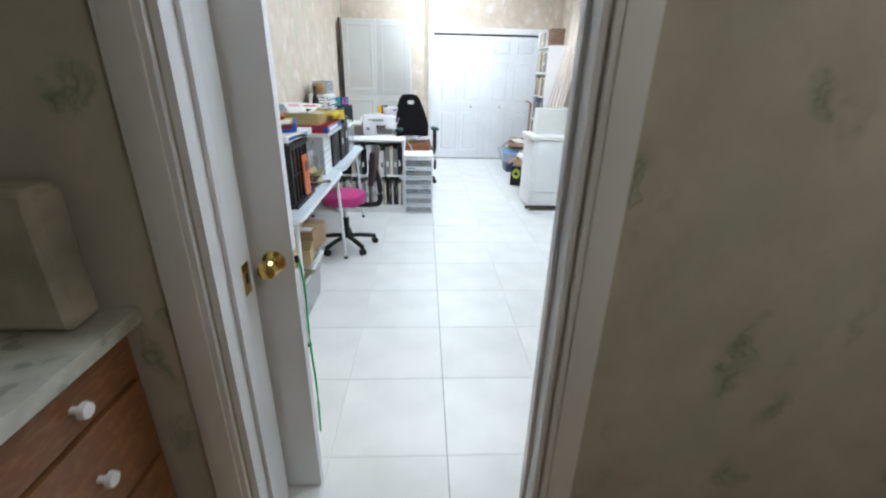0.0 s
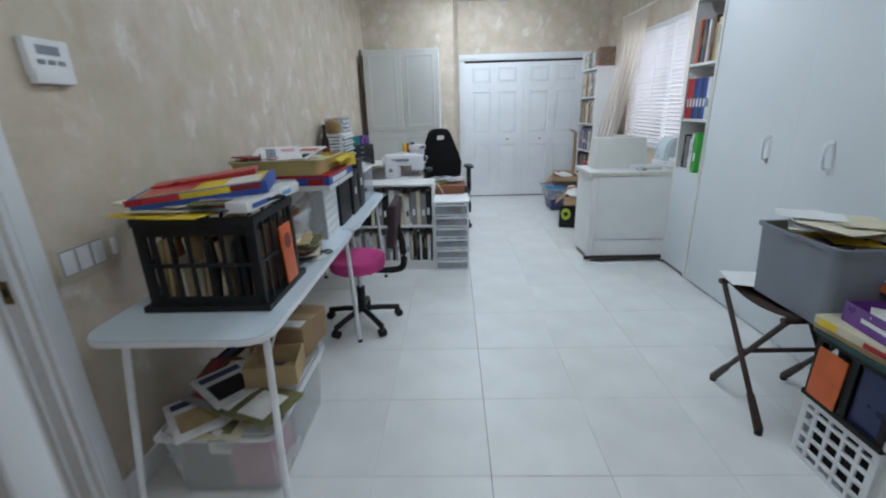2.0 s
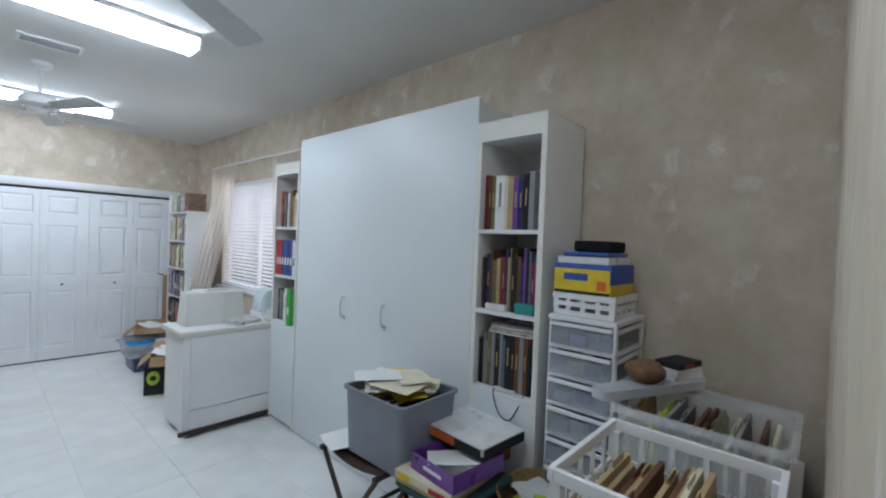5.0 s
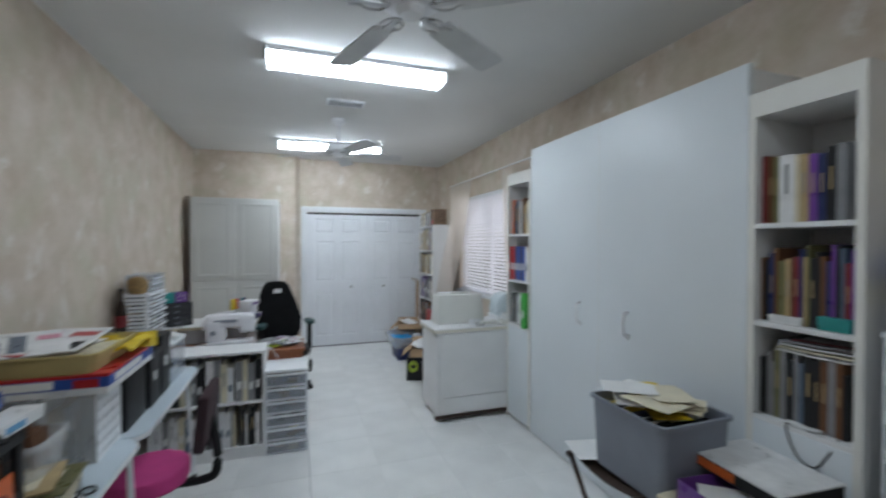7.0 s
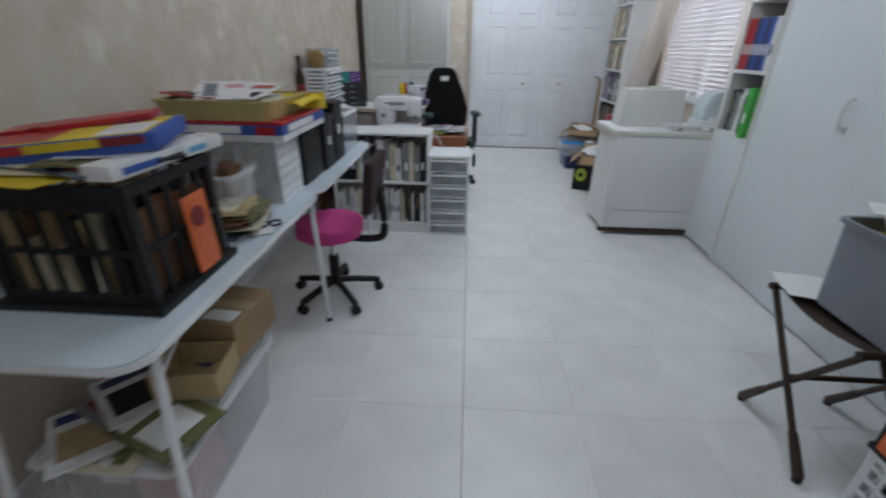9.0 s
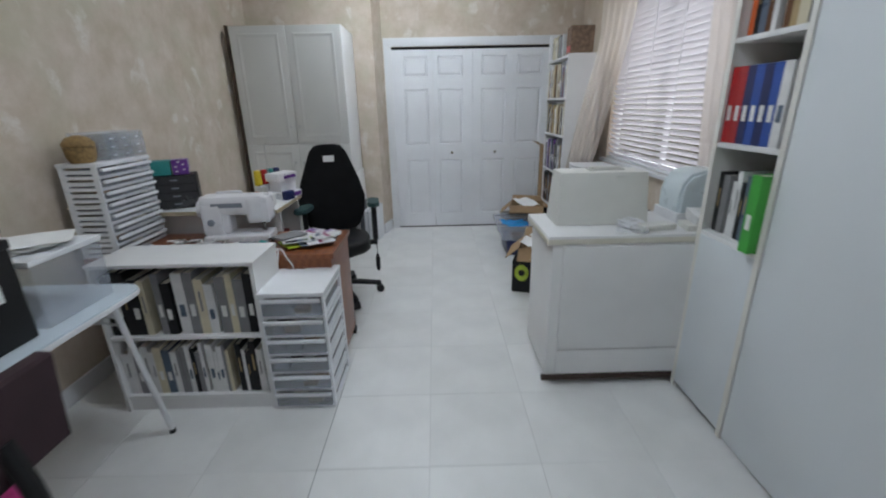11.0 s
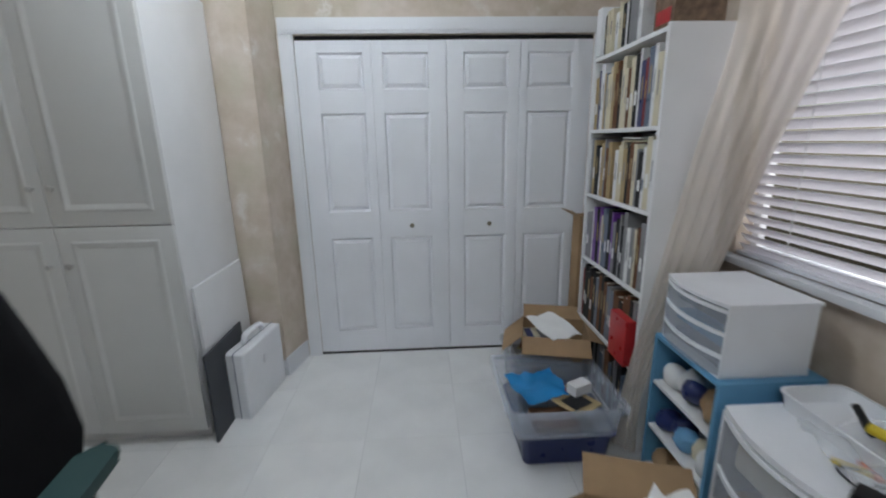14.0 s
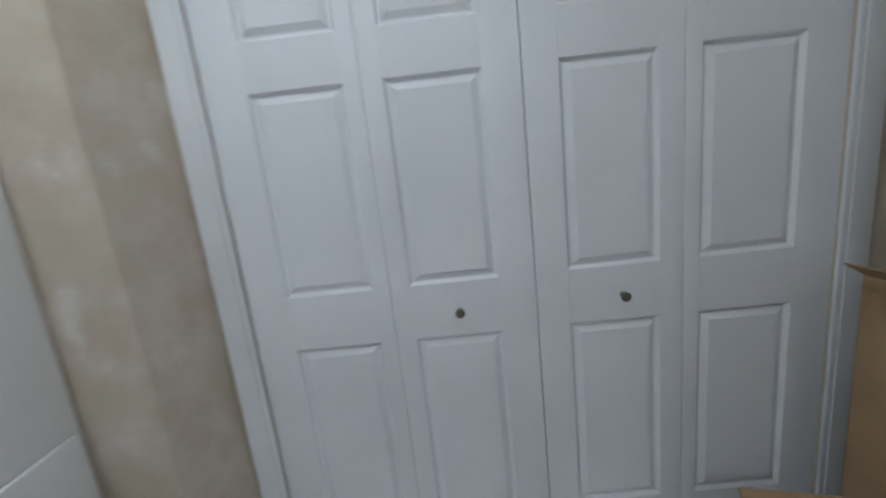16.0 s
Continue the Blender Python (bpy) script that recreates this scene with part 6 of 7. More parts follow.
folders(1.63, 2.87, 0.295, 0.26, 0.26, 0.22, 0, 7, ["black", "navy", "brown", "black"], 15)
single("lid", slab(bmesh.new(), rounded(0.40, 0.36, 0.03), 0, 0.014), TEAL, pose(1.61, 2.87, 0.553), "dark green plastic lid lying on the black crate", "lid")
b, l = flat_box(1.59, 2.90, 0.568, 0.34, 0.30, 0.05, 3, "cream", "tan", "worn cream board game box with a red print")
part("print", bx(-0.1712, -0.17, -0.12, -0.04, 0.02, 0.04), dye("red"), l)
part("print", bx(-0.1712, -0.17, 0.06, 0.13, 0.018, 0.045), dye("yellow"), l)
pb = thing("purple_box", pose(1.60, 2.85, 0.619, 0, 0, -6), "open purple cardboard box holding white envelopes", "box")
bm = bx(-0.15, 0.15, -0.13, -0.127, 0, 0.075)
box(bm, -0.15, 0.15, 0.127, 0.13, 0, 0.075)
box(bm, -0.15, -0.147, -0.127, 0.127, 0, 0.075)
box(bm, 0.147, 0.15, -0.127, 0.127, 0, 0.075)
box(bm, -0.147, 0.147, -0.127, 0.127, 0.001, 0.004)
part("tray", bm, dye("purple"), pb)
part("print", bx(-0.1508, -0.15, -0.06, 0.05, 0.03, 0.045), PAPERW, pb)
for k in range(5):
    paper(1.57, 2.85, 0.63 + 0.011 * k, 0.12, 0.22, 10 + 9 * k, None, 0, 0.003, "white envelope in the purple box", 0.004)
b, l = flat_box(1.76, 2.89, 0.70, 0.30, 0.36, 0.05, -4, "white", "black", "white-topped black game box with an orange print")
part("side_band", bx(-0.1515, -0.15, -0.17, 0.17, 0.0, 0.044), dye("black"), b)
part("print", bx(-0.1525, -0.1515, -0.02, 0.16, 0.006, 0.04), dye("orange"), b)
part("side_band", bx(-0.14, 0.14, -0.1815, -0.18, 0.0, 0.044), dye("black"), b)
b2 = single("shoe_box", bx(-0.1, 0.1, -0.12, 0.12, 0, 0.13, 0.003), dye("brown"), pose(1.84, 2.92, 0.568), "brown box supporting the game box", "box")
# boxes between crates and cabinet
single("storage_box", bx(-0.2, 0.2, -0.19, 0.19, 0, 0.31, 0.006), GREY, pose(1.76, 2.52, 0.0), "grey cardboard archive box on the floor", "box")
b, l = flat_box(1.76, 2.58, 0.312, 0.40, 0.38, 0.11, 2, "magenta", "magenta", "magenta printed carton on the grey box", "carton")
part("print", bx(-0.2012, -0.2, -0.14, 0.1, 0.045, 0.075), dye("pink"), l)
bw = thing("oval_basket", pose(1.79, 2.565, 0.424), "brown oval wicker basket heaped with papers", "basket")
bm = lathe(bmesh.new(), [(0.135, 0), (0.165, 0.05), (0.185, 0.14), (0.192, 0.145), (0.18, 0.142), (0.158, 0.05), (0.12, 0.01)], 36)
for v in bm.verts:
    v.co.y *= 0.88
part("bowl", bm, mat("wicker", (0.32, 0.2, 0.08), 0.8), bw)
for k in range(9):
    rim = [(0.188 * math.cos(a), 0.165 * math.sin(a), 0.02 + 0.0135 * k) for a in [2 * math.pi * q / 28 for q in range(29)]]
    part("weave", tube(bmesh.new(), [(x * (0.79 + 0.023 * k), y * (0.79 + 0.023 * k), z) for x, y, z in rim], 0.005, 6), mat("wicker", (0.32, 0.2, 0.08), 0.8), bw)
for k in range(7):
    paper(1.775 + 0.006 * k, 2.56 + 0.008 * (k % 3), 0.50 + 0.0085 * k, 0.16, 0.21, 60 + 17 * k, [PAPERW, PAPERW, dye("lime"), PAPERW, PAPERC, PAPERW, PAPERW][k], 3, 0.003, "loose sheet of paper heaped in the basket")
single("sticky_note", sheet(0.06, 0.05, 0.001, 3), dye("lime"), pose(1.74, 2.53, 0.567, 3, 0, 25), "yellow-green note lying on the papers", "note")

# ---- low cabinet by the doorway with crates ----
lc = thing("low_cabinet", pose(0, 0, 0), "plain white low cabinet beside the doorway", "cabinet")
part("body", bx(0.83, 2.32, 1.745, 2.19, 0.0, 0.785, 0.004), WHITE, lc)
part("top", bx(0.82, 2.33, 1.74, 2.20, 0.786, 0.806, 0.003), WHITE, lc)
for x0, x1 in ((0.84, 1.32), (1.33, 1.81), (1.82, 2.31)):
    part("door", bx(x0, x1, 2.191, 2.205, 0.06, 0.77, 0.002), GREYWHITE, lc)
wc = grid_crate("grid_crate", pose(1.21, 1.945, 0.807), 0.36, 0.37, 0.315, PLASTIC, "large white plastic crate full of hanging files", 5, 5, 3, 0.011, 0.02)
folders(1.21, 1.945, 0.82, 0.32, 0.31, 0.26, 90, 13, ["tan", "olive", "cream", "black", "brown", "grey", "orange", "tan"], 16)
cl = bin_open("clear_bin", pose(1.88, 2.0, 0.807), 0.40, 0.47, 0.25, CLEARP, "clear plastic file bin on the low cabinet", 0.94, 0.02)
folders(1.88, 2.0, 0.815, 0.40, 0.32, 0.22, 90, 13, ["tan", "olive", "cream", "lime", "white", "brown", "grey"], 17)
gt = single("grey_tray", slab(bmesh.new(), [(x + 0.02 * (1 - abs(y) / 0.06), y * (0.62 + 0.38 * (x + 0.27) / 0.54)) for x, y in rounded(0.54, 0.12, 0.05, 6)], 0, 0.034), mat("grey_enamel", (0.50, 0.52, 0.55), 0.4), pose(1.91, 2.19, 1.0605, 0, 0, -24), "flat grey plastic tray lying across the clear bin", "tray")
bm = bmesh.new()
bmesh.ops.create_icosphere(bm, subdivisions=3, radius=0.07)
for v in bm.verts:
    v.co *= 1 + 0.18 * noise.noise(v.co * 22)
    v.co.z *= 0.62
single("stone", bm, mat("brown_stone", (0.20, 0.11, 0.06), 0.9, vary=0.4, scale=40, bump=0.7), pose(1.90, 2.20, 1.137), "rough brown stone lying on the grey tray", "stone")
for k, c in enumerate(("white", "white", "black")):
    single("book", bx(-0.08, 0.08, -0.05, 0.05, 0, 0.022, 0.002), dye(c), pose(2.07, 2.13, 1.096 + 0.0225 * k, 0, 0, -24 + 4 * k), "%s paperback lying flat on the grey tray" % c, "book", "paperbacks on the tray")
single("book_spine_print", bx(-0.04, 0.02, -0.052, -0.0505, 0.004, 0.018), dye("red"), pose(2.07, 2.13, 1.1412, 0, 0, -16), "red printed strip on a black paperback", "label")
tw = drawer_tower(pose(1.955, 2.485, 0, 0, 0, -90), 0.30, 0.36, [0.27, 0.2, 0.14, 0.13, 0.14, 0.13, 0.13, 0.125], "tall white plastic drawer tower beside the bookcase", dye("purple"))
bs = grid_crate("basket", pose(2.11, 2.49, 1.289), 0.26, 0.27, 0.10, PLASTIC, "white plastic basket on the drawer tower", 4, 4, 2, 0.02, 0.002)
b, l = flat_box(2.11, 2.50, 1.39, 0.28, 0.26, 0.13, 0, "blue", "yellow", "yellow and blue game box on the white basket")
part("yellow_front", bx(-0.1412, -0.14, -0.125, 0.125, 0.012, 0.108), dye("yellow"), l)
part("black_foot", bx(-0.1412, -0.14, -0.125, 0.125, 0.0, 0.012), dye("black"), l)
part("print", bx(-0.142, -0.1412, -0.03, 0.08, 0.058, 0.088), dye("blue"), l)
part("print", bx(-0.142, -0.1412, -0.11, -0.07, 0.02, 0.06), dye("orange"), l)
flat_box(2.11, 2.50, 1.521, 0.27, 0.23, 0.03, 0, "white", "white", "flat white box on the game box")
flat_box(2.10, 2.49, 1.552, 0.26, 0.2, 0.02, 2, "blue", "navy", "thin blue box on the pile")
single("black_pouch", bx(-0.08, 0.08, -0.09, 0.09, 0, 0.05, 0.018, 3), BLACKCLOTH, pose(2.11, 2.48, 1.573), "soft black pouch lying on the boxes", "pouch")

# ---- on the rolling cabinet ----
SZ = 0.829
CASEM = mat("cream_case", (0.74, 0.74, 0.70), 0.4, vary=0.05)
ca = thing("machine_cover", pose(1.565, 5.58, SZ, 0, 0, 0), "off-white hard sewing machine cover on the cabinet", "machine cover")
part("shell", taper(bmesh.new(), 0, 0, 0, 0.27, 0.475, 0.21, 0.44, 0.17, 0.014), CASEM, ca)
# raised slab in darker cream paints the shade of a handle recess
part("handle_recess", bx(-0.06, 0.12, -0.03, 0.03, 0.27, 0.275, 0.002), mat("cream_shaded", (0.5, 0.5, 0.46), 0.5), ca)
part("handle", bx(-0.05, 0.11, -0.015, 0.015, 0.274, 0.288, 0.005), CASEM, ca)
part("catch", bx(0.06, 0.10, -0.092, -0.084, 0.240, 0.256, 0.003), CASEM, ca)
dm = thing("domed_machine", pose(2.12, 5.60, SZ), "pale blue-white domed fabric cutting machine, closed", "machine")
bm = bmesh.new()
prof = [(-0.16, 0.05), (-0.16, 0.14), (-0.145, 0.20), (-0.11, 0.245), (-0.04, 0.265), (0.05, 0.26), (0.12, 0.23), (0.155, 0.17), (0.165, 0.05)]
ends = [[bm.verts.new((x, y * 0.62, z)) for x, z in prof] for y in (-0.17, 0.17)]
for i in range(len(prof) - 1):
    bm.faces.new((ends[0][i], ends[0][i + 1], ends[1][i + 1], ends[1][i]))
bm.faces.new(ends[0][::-1])
bm.faces.new(ends[1])
bmesh.ops.bevel(bm, geom=[e for e in bm.edges if abs(e.verts[0].co.y - e.verts[1].co.y) < 1e-6], offset=0.015, segments=2, affect="EDGES")
part("cover", bm, mat("ice_plastic", (0.62, 0.70, 0.73), 0.3, vary=0.05), dm)
part("base", bx(-0.17, 0.17, -0.12, 0.12, 0, 0.05, 0.008), PLASTIC, dm)
part("slot", bx(-0.05, 0.06, -0.1075, -0.105, 0.15, 0.154), BLACK, dm)
flat_box(2.10, 5.38, SZ + 0.03, 0.26, 0.14, 0.05, -8, "white", "white", "white flat device box on the cabinet", "device_box", rx=8)
single("device_box", bx(-0.15, 0.15, -0.06, 0.06, 0, 0.03, 0.006), CASEM, pose(2.08, 5.37, SZ, 0, 0, -6), "low cream plastic tray on the cabinet", "device")
coil = []
for k in range(64):
    a = k * 0.62
    coil.append((0.055 * math.cos(a) * (1 + 0.3 * math.sin(k * 0.9)), 0.04 * math.sin(a) * (1 + 0.25 * math.cos(k * 0.7)), 0.006 + 0.0005 * k + 0.006 * math.sin(k * 1.7)))
single("coiled_cable", tube(bmesh.new(), coil, 0.0045, 6), PLASTIC, pose(1.69, 5.43, SZ), "coiled white power cable on the cabinet", "cable")
ad = thing("power_adapter", pose(1.80, 5.385, SZ, 0, 0, 12), "grey-white foot pedal on the cabinet", "adapter")
part("body", bx(-0.09, 0.09, -0.035, 0.035, 0, 0.03, 0.01), CASEM, ad)
part("cord", tube(bmesh.new(), arc([(-0.09, 0, 0.012), (-0.16, -0.02, 0.006), (-0.2, 0.03, 0.005), (-0.14, 0.06, 0.006), (-0.08, 0.05, 0.006)], 6), 0.004), PLASTIC, ad)
single("tape_roll", lathe(bmesh.new(), [(0.04, 0), (0.045, 0.004), (0.045, 0.022), (0.04, 0.026)], 22), CLEARP, pose(1.70, 5.345, SZ), "clear plastic round container on the cabinet", "container")

# ---- floor boxes beyond the cabinet ----
dbx = thing("printed_box", pose(1.50, 6.60, 0, 0, 0, -18), "black printed box with a yellow-green oval", "box")
part("body", bx(-0.16, 0.16, -0.15, 0.15, 0, 0.26, 0.002), BLACK, dbx)
bm = bmesh.new()
bmesh.ops.create_circle(bm, cap_ends=True, segments=24, radius=0.055, matrix=pose(-0.085, -0.1515, 0.165, 90, 0, 0) @ Matrix.Diagonal((1, 1.25, 1, 1)))
part("oval_print", bm, dye("lime"), dbx)
part("print", bx(0.03, 0.13, -0.1512, -0.15, 0.02, 0.05), dye("orange"), dbx)
part("oval_hole", cyl(bmesh.new(), (-0.085, -0.1535, 0.165), (-0.085, -0.1516, 0.165), 0.026), BLACK, dbx)
cx_ = carton(1.56, 6.62, 0.262, 0.34, 0.34, 0.10, -18, "open brown carton stuffed with crumpled white paper", True)
rnd = random.Random(5)
for k in range(6):
    single("crumpled_paper", crumple(0.38, 0.32, 0.034, k), PAPERW, pose(1.63 + rnd.uniform(-0.05, 0.07), 6.60 + rnd.uniform(-0.06, 0.06), 0.33 + 0.012 * k, rnd.uniform(-10, 10), rnd.uniform(-10, 10), rnd.uniform(0, 180)), "crumpled white packing paper in a carton", "paper", "packing paper")
carton(1.70, 6.14, 0.0, 0.26, 0.28, 0.24, 4, "open brown carton beside the rolling cabinet", True)
nb = bin_open("dark_bin", pose(1.60, 7.56, 0), 0.42, 0.42, 0.16, dye("navy", 0.4), "dark navy plastic bin on the floor", 0.92)
part("fill", bx(-0.15, 0.15, -0.15, 0.15, 0.008, 0.14, 0.01), dye("black"), nb)
tb2 = bin_open("storage_bin", pose(1.58, 7.55, 0.162), 0.50, 0.50, 0.15, MILKY, "translucent white plastic bin holding a blue bag", 0.9, 0.02)
bm = crumple(0.28, 0.22, 0.03, 9)
single("blue_bag", bm, mat("blue_film", (0.02, 0.24, 0.55), 0.2, vary=0.2, bump=0.3, fine=60), pose(1.52, 7.58, 0.255, 6, 4, 20), "shiny blue plastic bag lying in a bin", "bag")
magazine(1.66, 7.48, 0.24, 0.16, 0.2, 30, "tan")
single("small_box", bx(-0.05, 0.05, -0.03, 0.03, 0, 0.05, 0.002), PAPERW, pose(1.70, 7.52, 0.262, 0, 0, 25), "small white carton in the bin", "box")
single("book", bx(-0.1, 0.1, -0.07, 0.07, 0, 0.03, 0.002), dye("brown"), pose(1.55, 7.42, 0.175), "brown book lying in the bin", "book")
bb2 = bin_open("storage_bin", pose(1.66, 7.98, 0.0), 0.42, 0.36, 0.26, MILKY, "translucent plastic bin supporting an open carton", 0.92, 0.018)
part("fill", bx(-0.16, 0.16, -0.13, 0.13, 0.008, 0.22, 0.01), dye("grey"), bb2)
carton(1.71, 7.95, 0.265, 0.36, 0.28, 0.13, -14, "open brown carton with papers on a bin", True)
paper(1.70, 7.95, 0.40, 0.2, 0.26, 20, None, 8, 0.01, "white sheet lying over the open carton")
for k in range(4):
    magazine(1.66, 7.97, 0.275 + 0.02 * k, 0.22, 0.26, 60 + 10 * k, ["olive", "brown", "lime", "cream"][k])
single("tall_carton", bx(-0.06, 0.06, -0.05, 0.05, 0, 1.0, 0.003), CARD, pose(1.95, 8.20, 0, 0, 0, 4), "tall narrow brown carton standing beside the bookcase", "cardboard box")
single("carton_flap", bx(-0.06, 0.06, -0.002, 0.002, 0, 0.08), CARD, pose(1.88, 8.16, 1.0, 60, 0, -80), "torn brown carton flap", "cardboard")

# ---- white bookcase in the far corner ----
wbk = thing("bookcase", pose(0, 0, 0), "narrow white bookcase crammed with books and papers", "bookcase")
X0, X1, Y0, Y1 = 1.90, 2.19, 7.41, 8.11
part("side_panel", bx(X0, X1, Y0, Y0 + 0.018, 0, 1.845, 0.001), WHITE, wbk)
part("side_panel", bx(X0, X1, Y1 - 0.018, Y1, 0, 1.845, 0.001), WHITE, wbk)
part("back_panel", bx(X1 - 0.006, X1, Y0 + 0.018, Y1 - 0.018, 0, 1.83), WHITE, wbk)
SHZ = [0.08, 0.42, 0.78, 1.14, 1.48, 1.835]
for z in SHZ:
    part("shelf", bx(X0 + 0.002, X1 - 0.006, Y0 + 0.018, Y1 - 0.018, z - 0.018, z, 0.001), WHITE, wbk)
CORNER = ["cream", "tan", "white", "white", "grey", "slate", "navy", "brown", "darkred", "black", "cream", "white"]
for k in range(5):
    hh = (SHZ[k + 1] - SHZ[k]) - 0.03
    pal = [["black", "brown", "slate", "black", "grey"], ["black", "darkred", "black", "brown", "grey", "black", "slate"], ["grey", "white", "black", "slate", "brown", "grey", "purple", "cream"], ["tan", "cream", "olive", "grey", "white", "black", "brown"], CORNER + ["tan", "cream", "brown", "tan"]][k]
    fill_shelf(50 + k, -90, (X0 + 0.012, Y1 - 0.022), (0, -1), Y1 - Y0 - 0.05, SHZ[k] + 0.001, hh, 0.25, pal, ("book", "book", "binder"), 0.012, 0.04, 0.06)
for k in range(4):
    magazine(X0 + 0.14, 7.62, SHZ[3] + 0.25 + 0.013 * k, 0.2, 0.26, 8 * k, ["white", "grey", "cream", "white"][k])
single("binder", bx(-0.04, 0.04, -0.08, 0.08, 0, 0.22, 0.003), dye("red"), pose(1.91, 7.54, 0.42), "bright red folder sticking out of the bookcase", "folder")
fr_ = thing("picture_frame", pose(2.02, 7.50, 1.846, 0, 0, -90), "woven brown basket with red fabric on the bookcase", "basket")
part("panel", bx(-0.07, 0.07, -0.1, 0.1, 0, 0.22, 0.004), mat("plaid_cloth", (0.24, 0.16, 0.11), 0.9, vary=0.5, scale=30, bump=0.5), fr_)
part("patch", bx(-0.05, 0.05, -0.102, -0.1, 0.01, 0.06), dye("red"), fr_)
fill_shelf(60, -90, (X0 + 0.02, 8.05), (0, -1), 0.40, 1.846, 0.20, 0.16, ["white", "cream", "grey", "black", "white"], ("book",), 0.015, 0.04, 0.3)
single("letter_holder", bx(-0.05, 0.05, -0.03, 0.03, 0, 0.22, 0.003), PLASTIC, pose(1.95, 8.07, 1.846), "white plastic magazine holder on the bookcase", "holder")

# ---- under the window ----
BLUE = mat("sky_blue_paint", (0.12, 0.33, 0.52), 0.5, vary=0.12)
bu = thing("blue_shelf", pose(0, 0, 0), "sky blue cube shelf filled with sewing supplies", "shelf")
part("side_panel", bx(1.93, 2.30, 6.94, 6.955, 0, 0.65), BLUE, bu)
part("side_panel", bx(1.93, 2.30, 7.315, 7.33, 0, 0.65), BLUE, bu)
part("top_panel", bx(1.93, 2.30, 6.955, 7.315, 0.635, 0.65), BLUE, bu)
for z in (0.02, 0.22, 0.43):
    part("shelf", bx(1.935, 2.29, 6.956, 7.314, z, z + 0.012), WHITE, bu)
part("back_panel", bx(2.29, 2.30, 6.955, 7.315, 0, 0.635), BLUE, bu)
rnd = random.Random(77)
for z in (0.033, 0.233, 0.443):
    for k in range(5):
        bm = bmesh.new()
        bmesh.ops.create_icosphere(bm, subdivisions=2, radius=0.05)
        for v in bm.verts:
            v.co *= 1 + 0.3 * noise.noise(v.co * 20 + Vector((k, z * 9, 0)))
        single("fabric_roll", bm, rnd.choice([PAPERW, CARD, dye("cream"), dye("sky"), dye("navy"), PAPERW]), pose(1.99 + 0.03 * (k % 2), 7.0 + 0.065 * k, z + 0.05), "rolled fabric bundle in the blue shelf", "fabric", "fabric bundles")
d3 = thing("drawer_unit", pose(1.945, 7.14, 0.651), "small white three-drawer plastic unit with curved front", "drawer unit")
bm = bx(0.0, 0.31, -0.17, 0.17, 0, 0.004)
box(bm, 0.0, 0.31, -0.17, -0.164, 0, 0.25, 0.002)
box(bm, 0.0, 0.31, 0.164, 0.17, 0, 0.25, 0.002)
box(bm, 0.304, 0.31, -0.164, 0.164, 0, 0.25)
part("shell", bm, PLASTIC, d3)


def bow(w, depth, x_front, n=8):
    return [(x_front - depth * (1 - (2 * k / n - 1) ** 2), -w / 2 + w * k / n) for k in range(n + 1)]


o = bow(0.345, 0.03, 0.0) + [(0.315, 0.1725), (0.315, -0.1725)]
part("top", slab(bmesh.new(), o, 0.25, 0.262), PLASTIC, d3)
for k in range(3):
    o = bow(0.325, 0.03, 0.0)
    o = o + [(x + 0.006, y) for x, y in o[::-1]]
    dr = part("drawer", slab(bmesh.new(), o, 0.008 + 0.08 * k, 0.076 + 0.08 * k), MILKY, d3, "milky see-through drawer")
    part("contents", bx(0.03, 0.26, -0.14, 0.14, 0.01 + 0.08 * k, 0.05 + 0.08 * k, 0.01), [GREY, dye("sky"), dye("slate")][k], dr)
    o2 = bow(0.335, 0.034, 0.0)
    part("lip", slab(bmesh.new(), o2 + [(x + 0.012, y) for x, y in o2[::-1]], 0.07 + 0.08 * k, 0.082 + 0.08 * k), PLASTIC, dr)
wu = thing("drawer_unit", pose(1.93, 6.50, 0.0), "wide white plastic drawer unit with bowed see-through fronts", "drawer unit")
bm = bx(0, 0.40, -0.41, -0.40, 0, 0.58, 0.002)
box(bm, 0, 0.40, 0.40, 0.41, 0, 0.58, 0.002)
box(bm, 0, 0.40, -0.005, 0.005, 0, 0.58, 0.002)
box(bm, 0.39, 0.40, -0.40, 0.40, 0, 0.58)
part("shell", bm, PLASTIC, wu)
for yc in (-0.2, 0.2):
    o = [(x, y + yc) for x, y in bow(0.405, 0.04, 0.0)] + [(0.40, yc + 0.2025), (0.40, yc - 0.2025)]
    part("top", slab(bmesh.new(), o, 0.58, 0.60), PLASTIC, wu)
    for k in range(3):
        o = [(x, y + yc) for x, y in bow(0.385, 0.04, 0.0)]
        dr = part("drawer", slab(bmesh.new(), o + [(x + 0.006, y) for x, y in o[::-1]], 0.012 + 0.19 * k, 0.185 + 0.19 * k), MILKY, wu, "milky see-through drawer")
        part("contents", bx(0.03, 0.34, yc - 0.17, yc + 0.17, 0.015 + 0.19 * k, 0.11 + 0.19 * k, 0.02), [GREY, PAPERC, PAPERW, GREY, CARD, PAPERC][k + (3 if yc > 0 else 0)], dr)
        o2 = [(x, y + yc) for x, y in bow(0.395, 0.045, 0.0)]
        part("lip", slab(bmesh.new(), o2 + [(x + 0.014, y) for x, y in o2[::-1]], 0.176 + 0.19 * k, 0.192 + 0.19 * k), PLASTIC, dr)
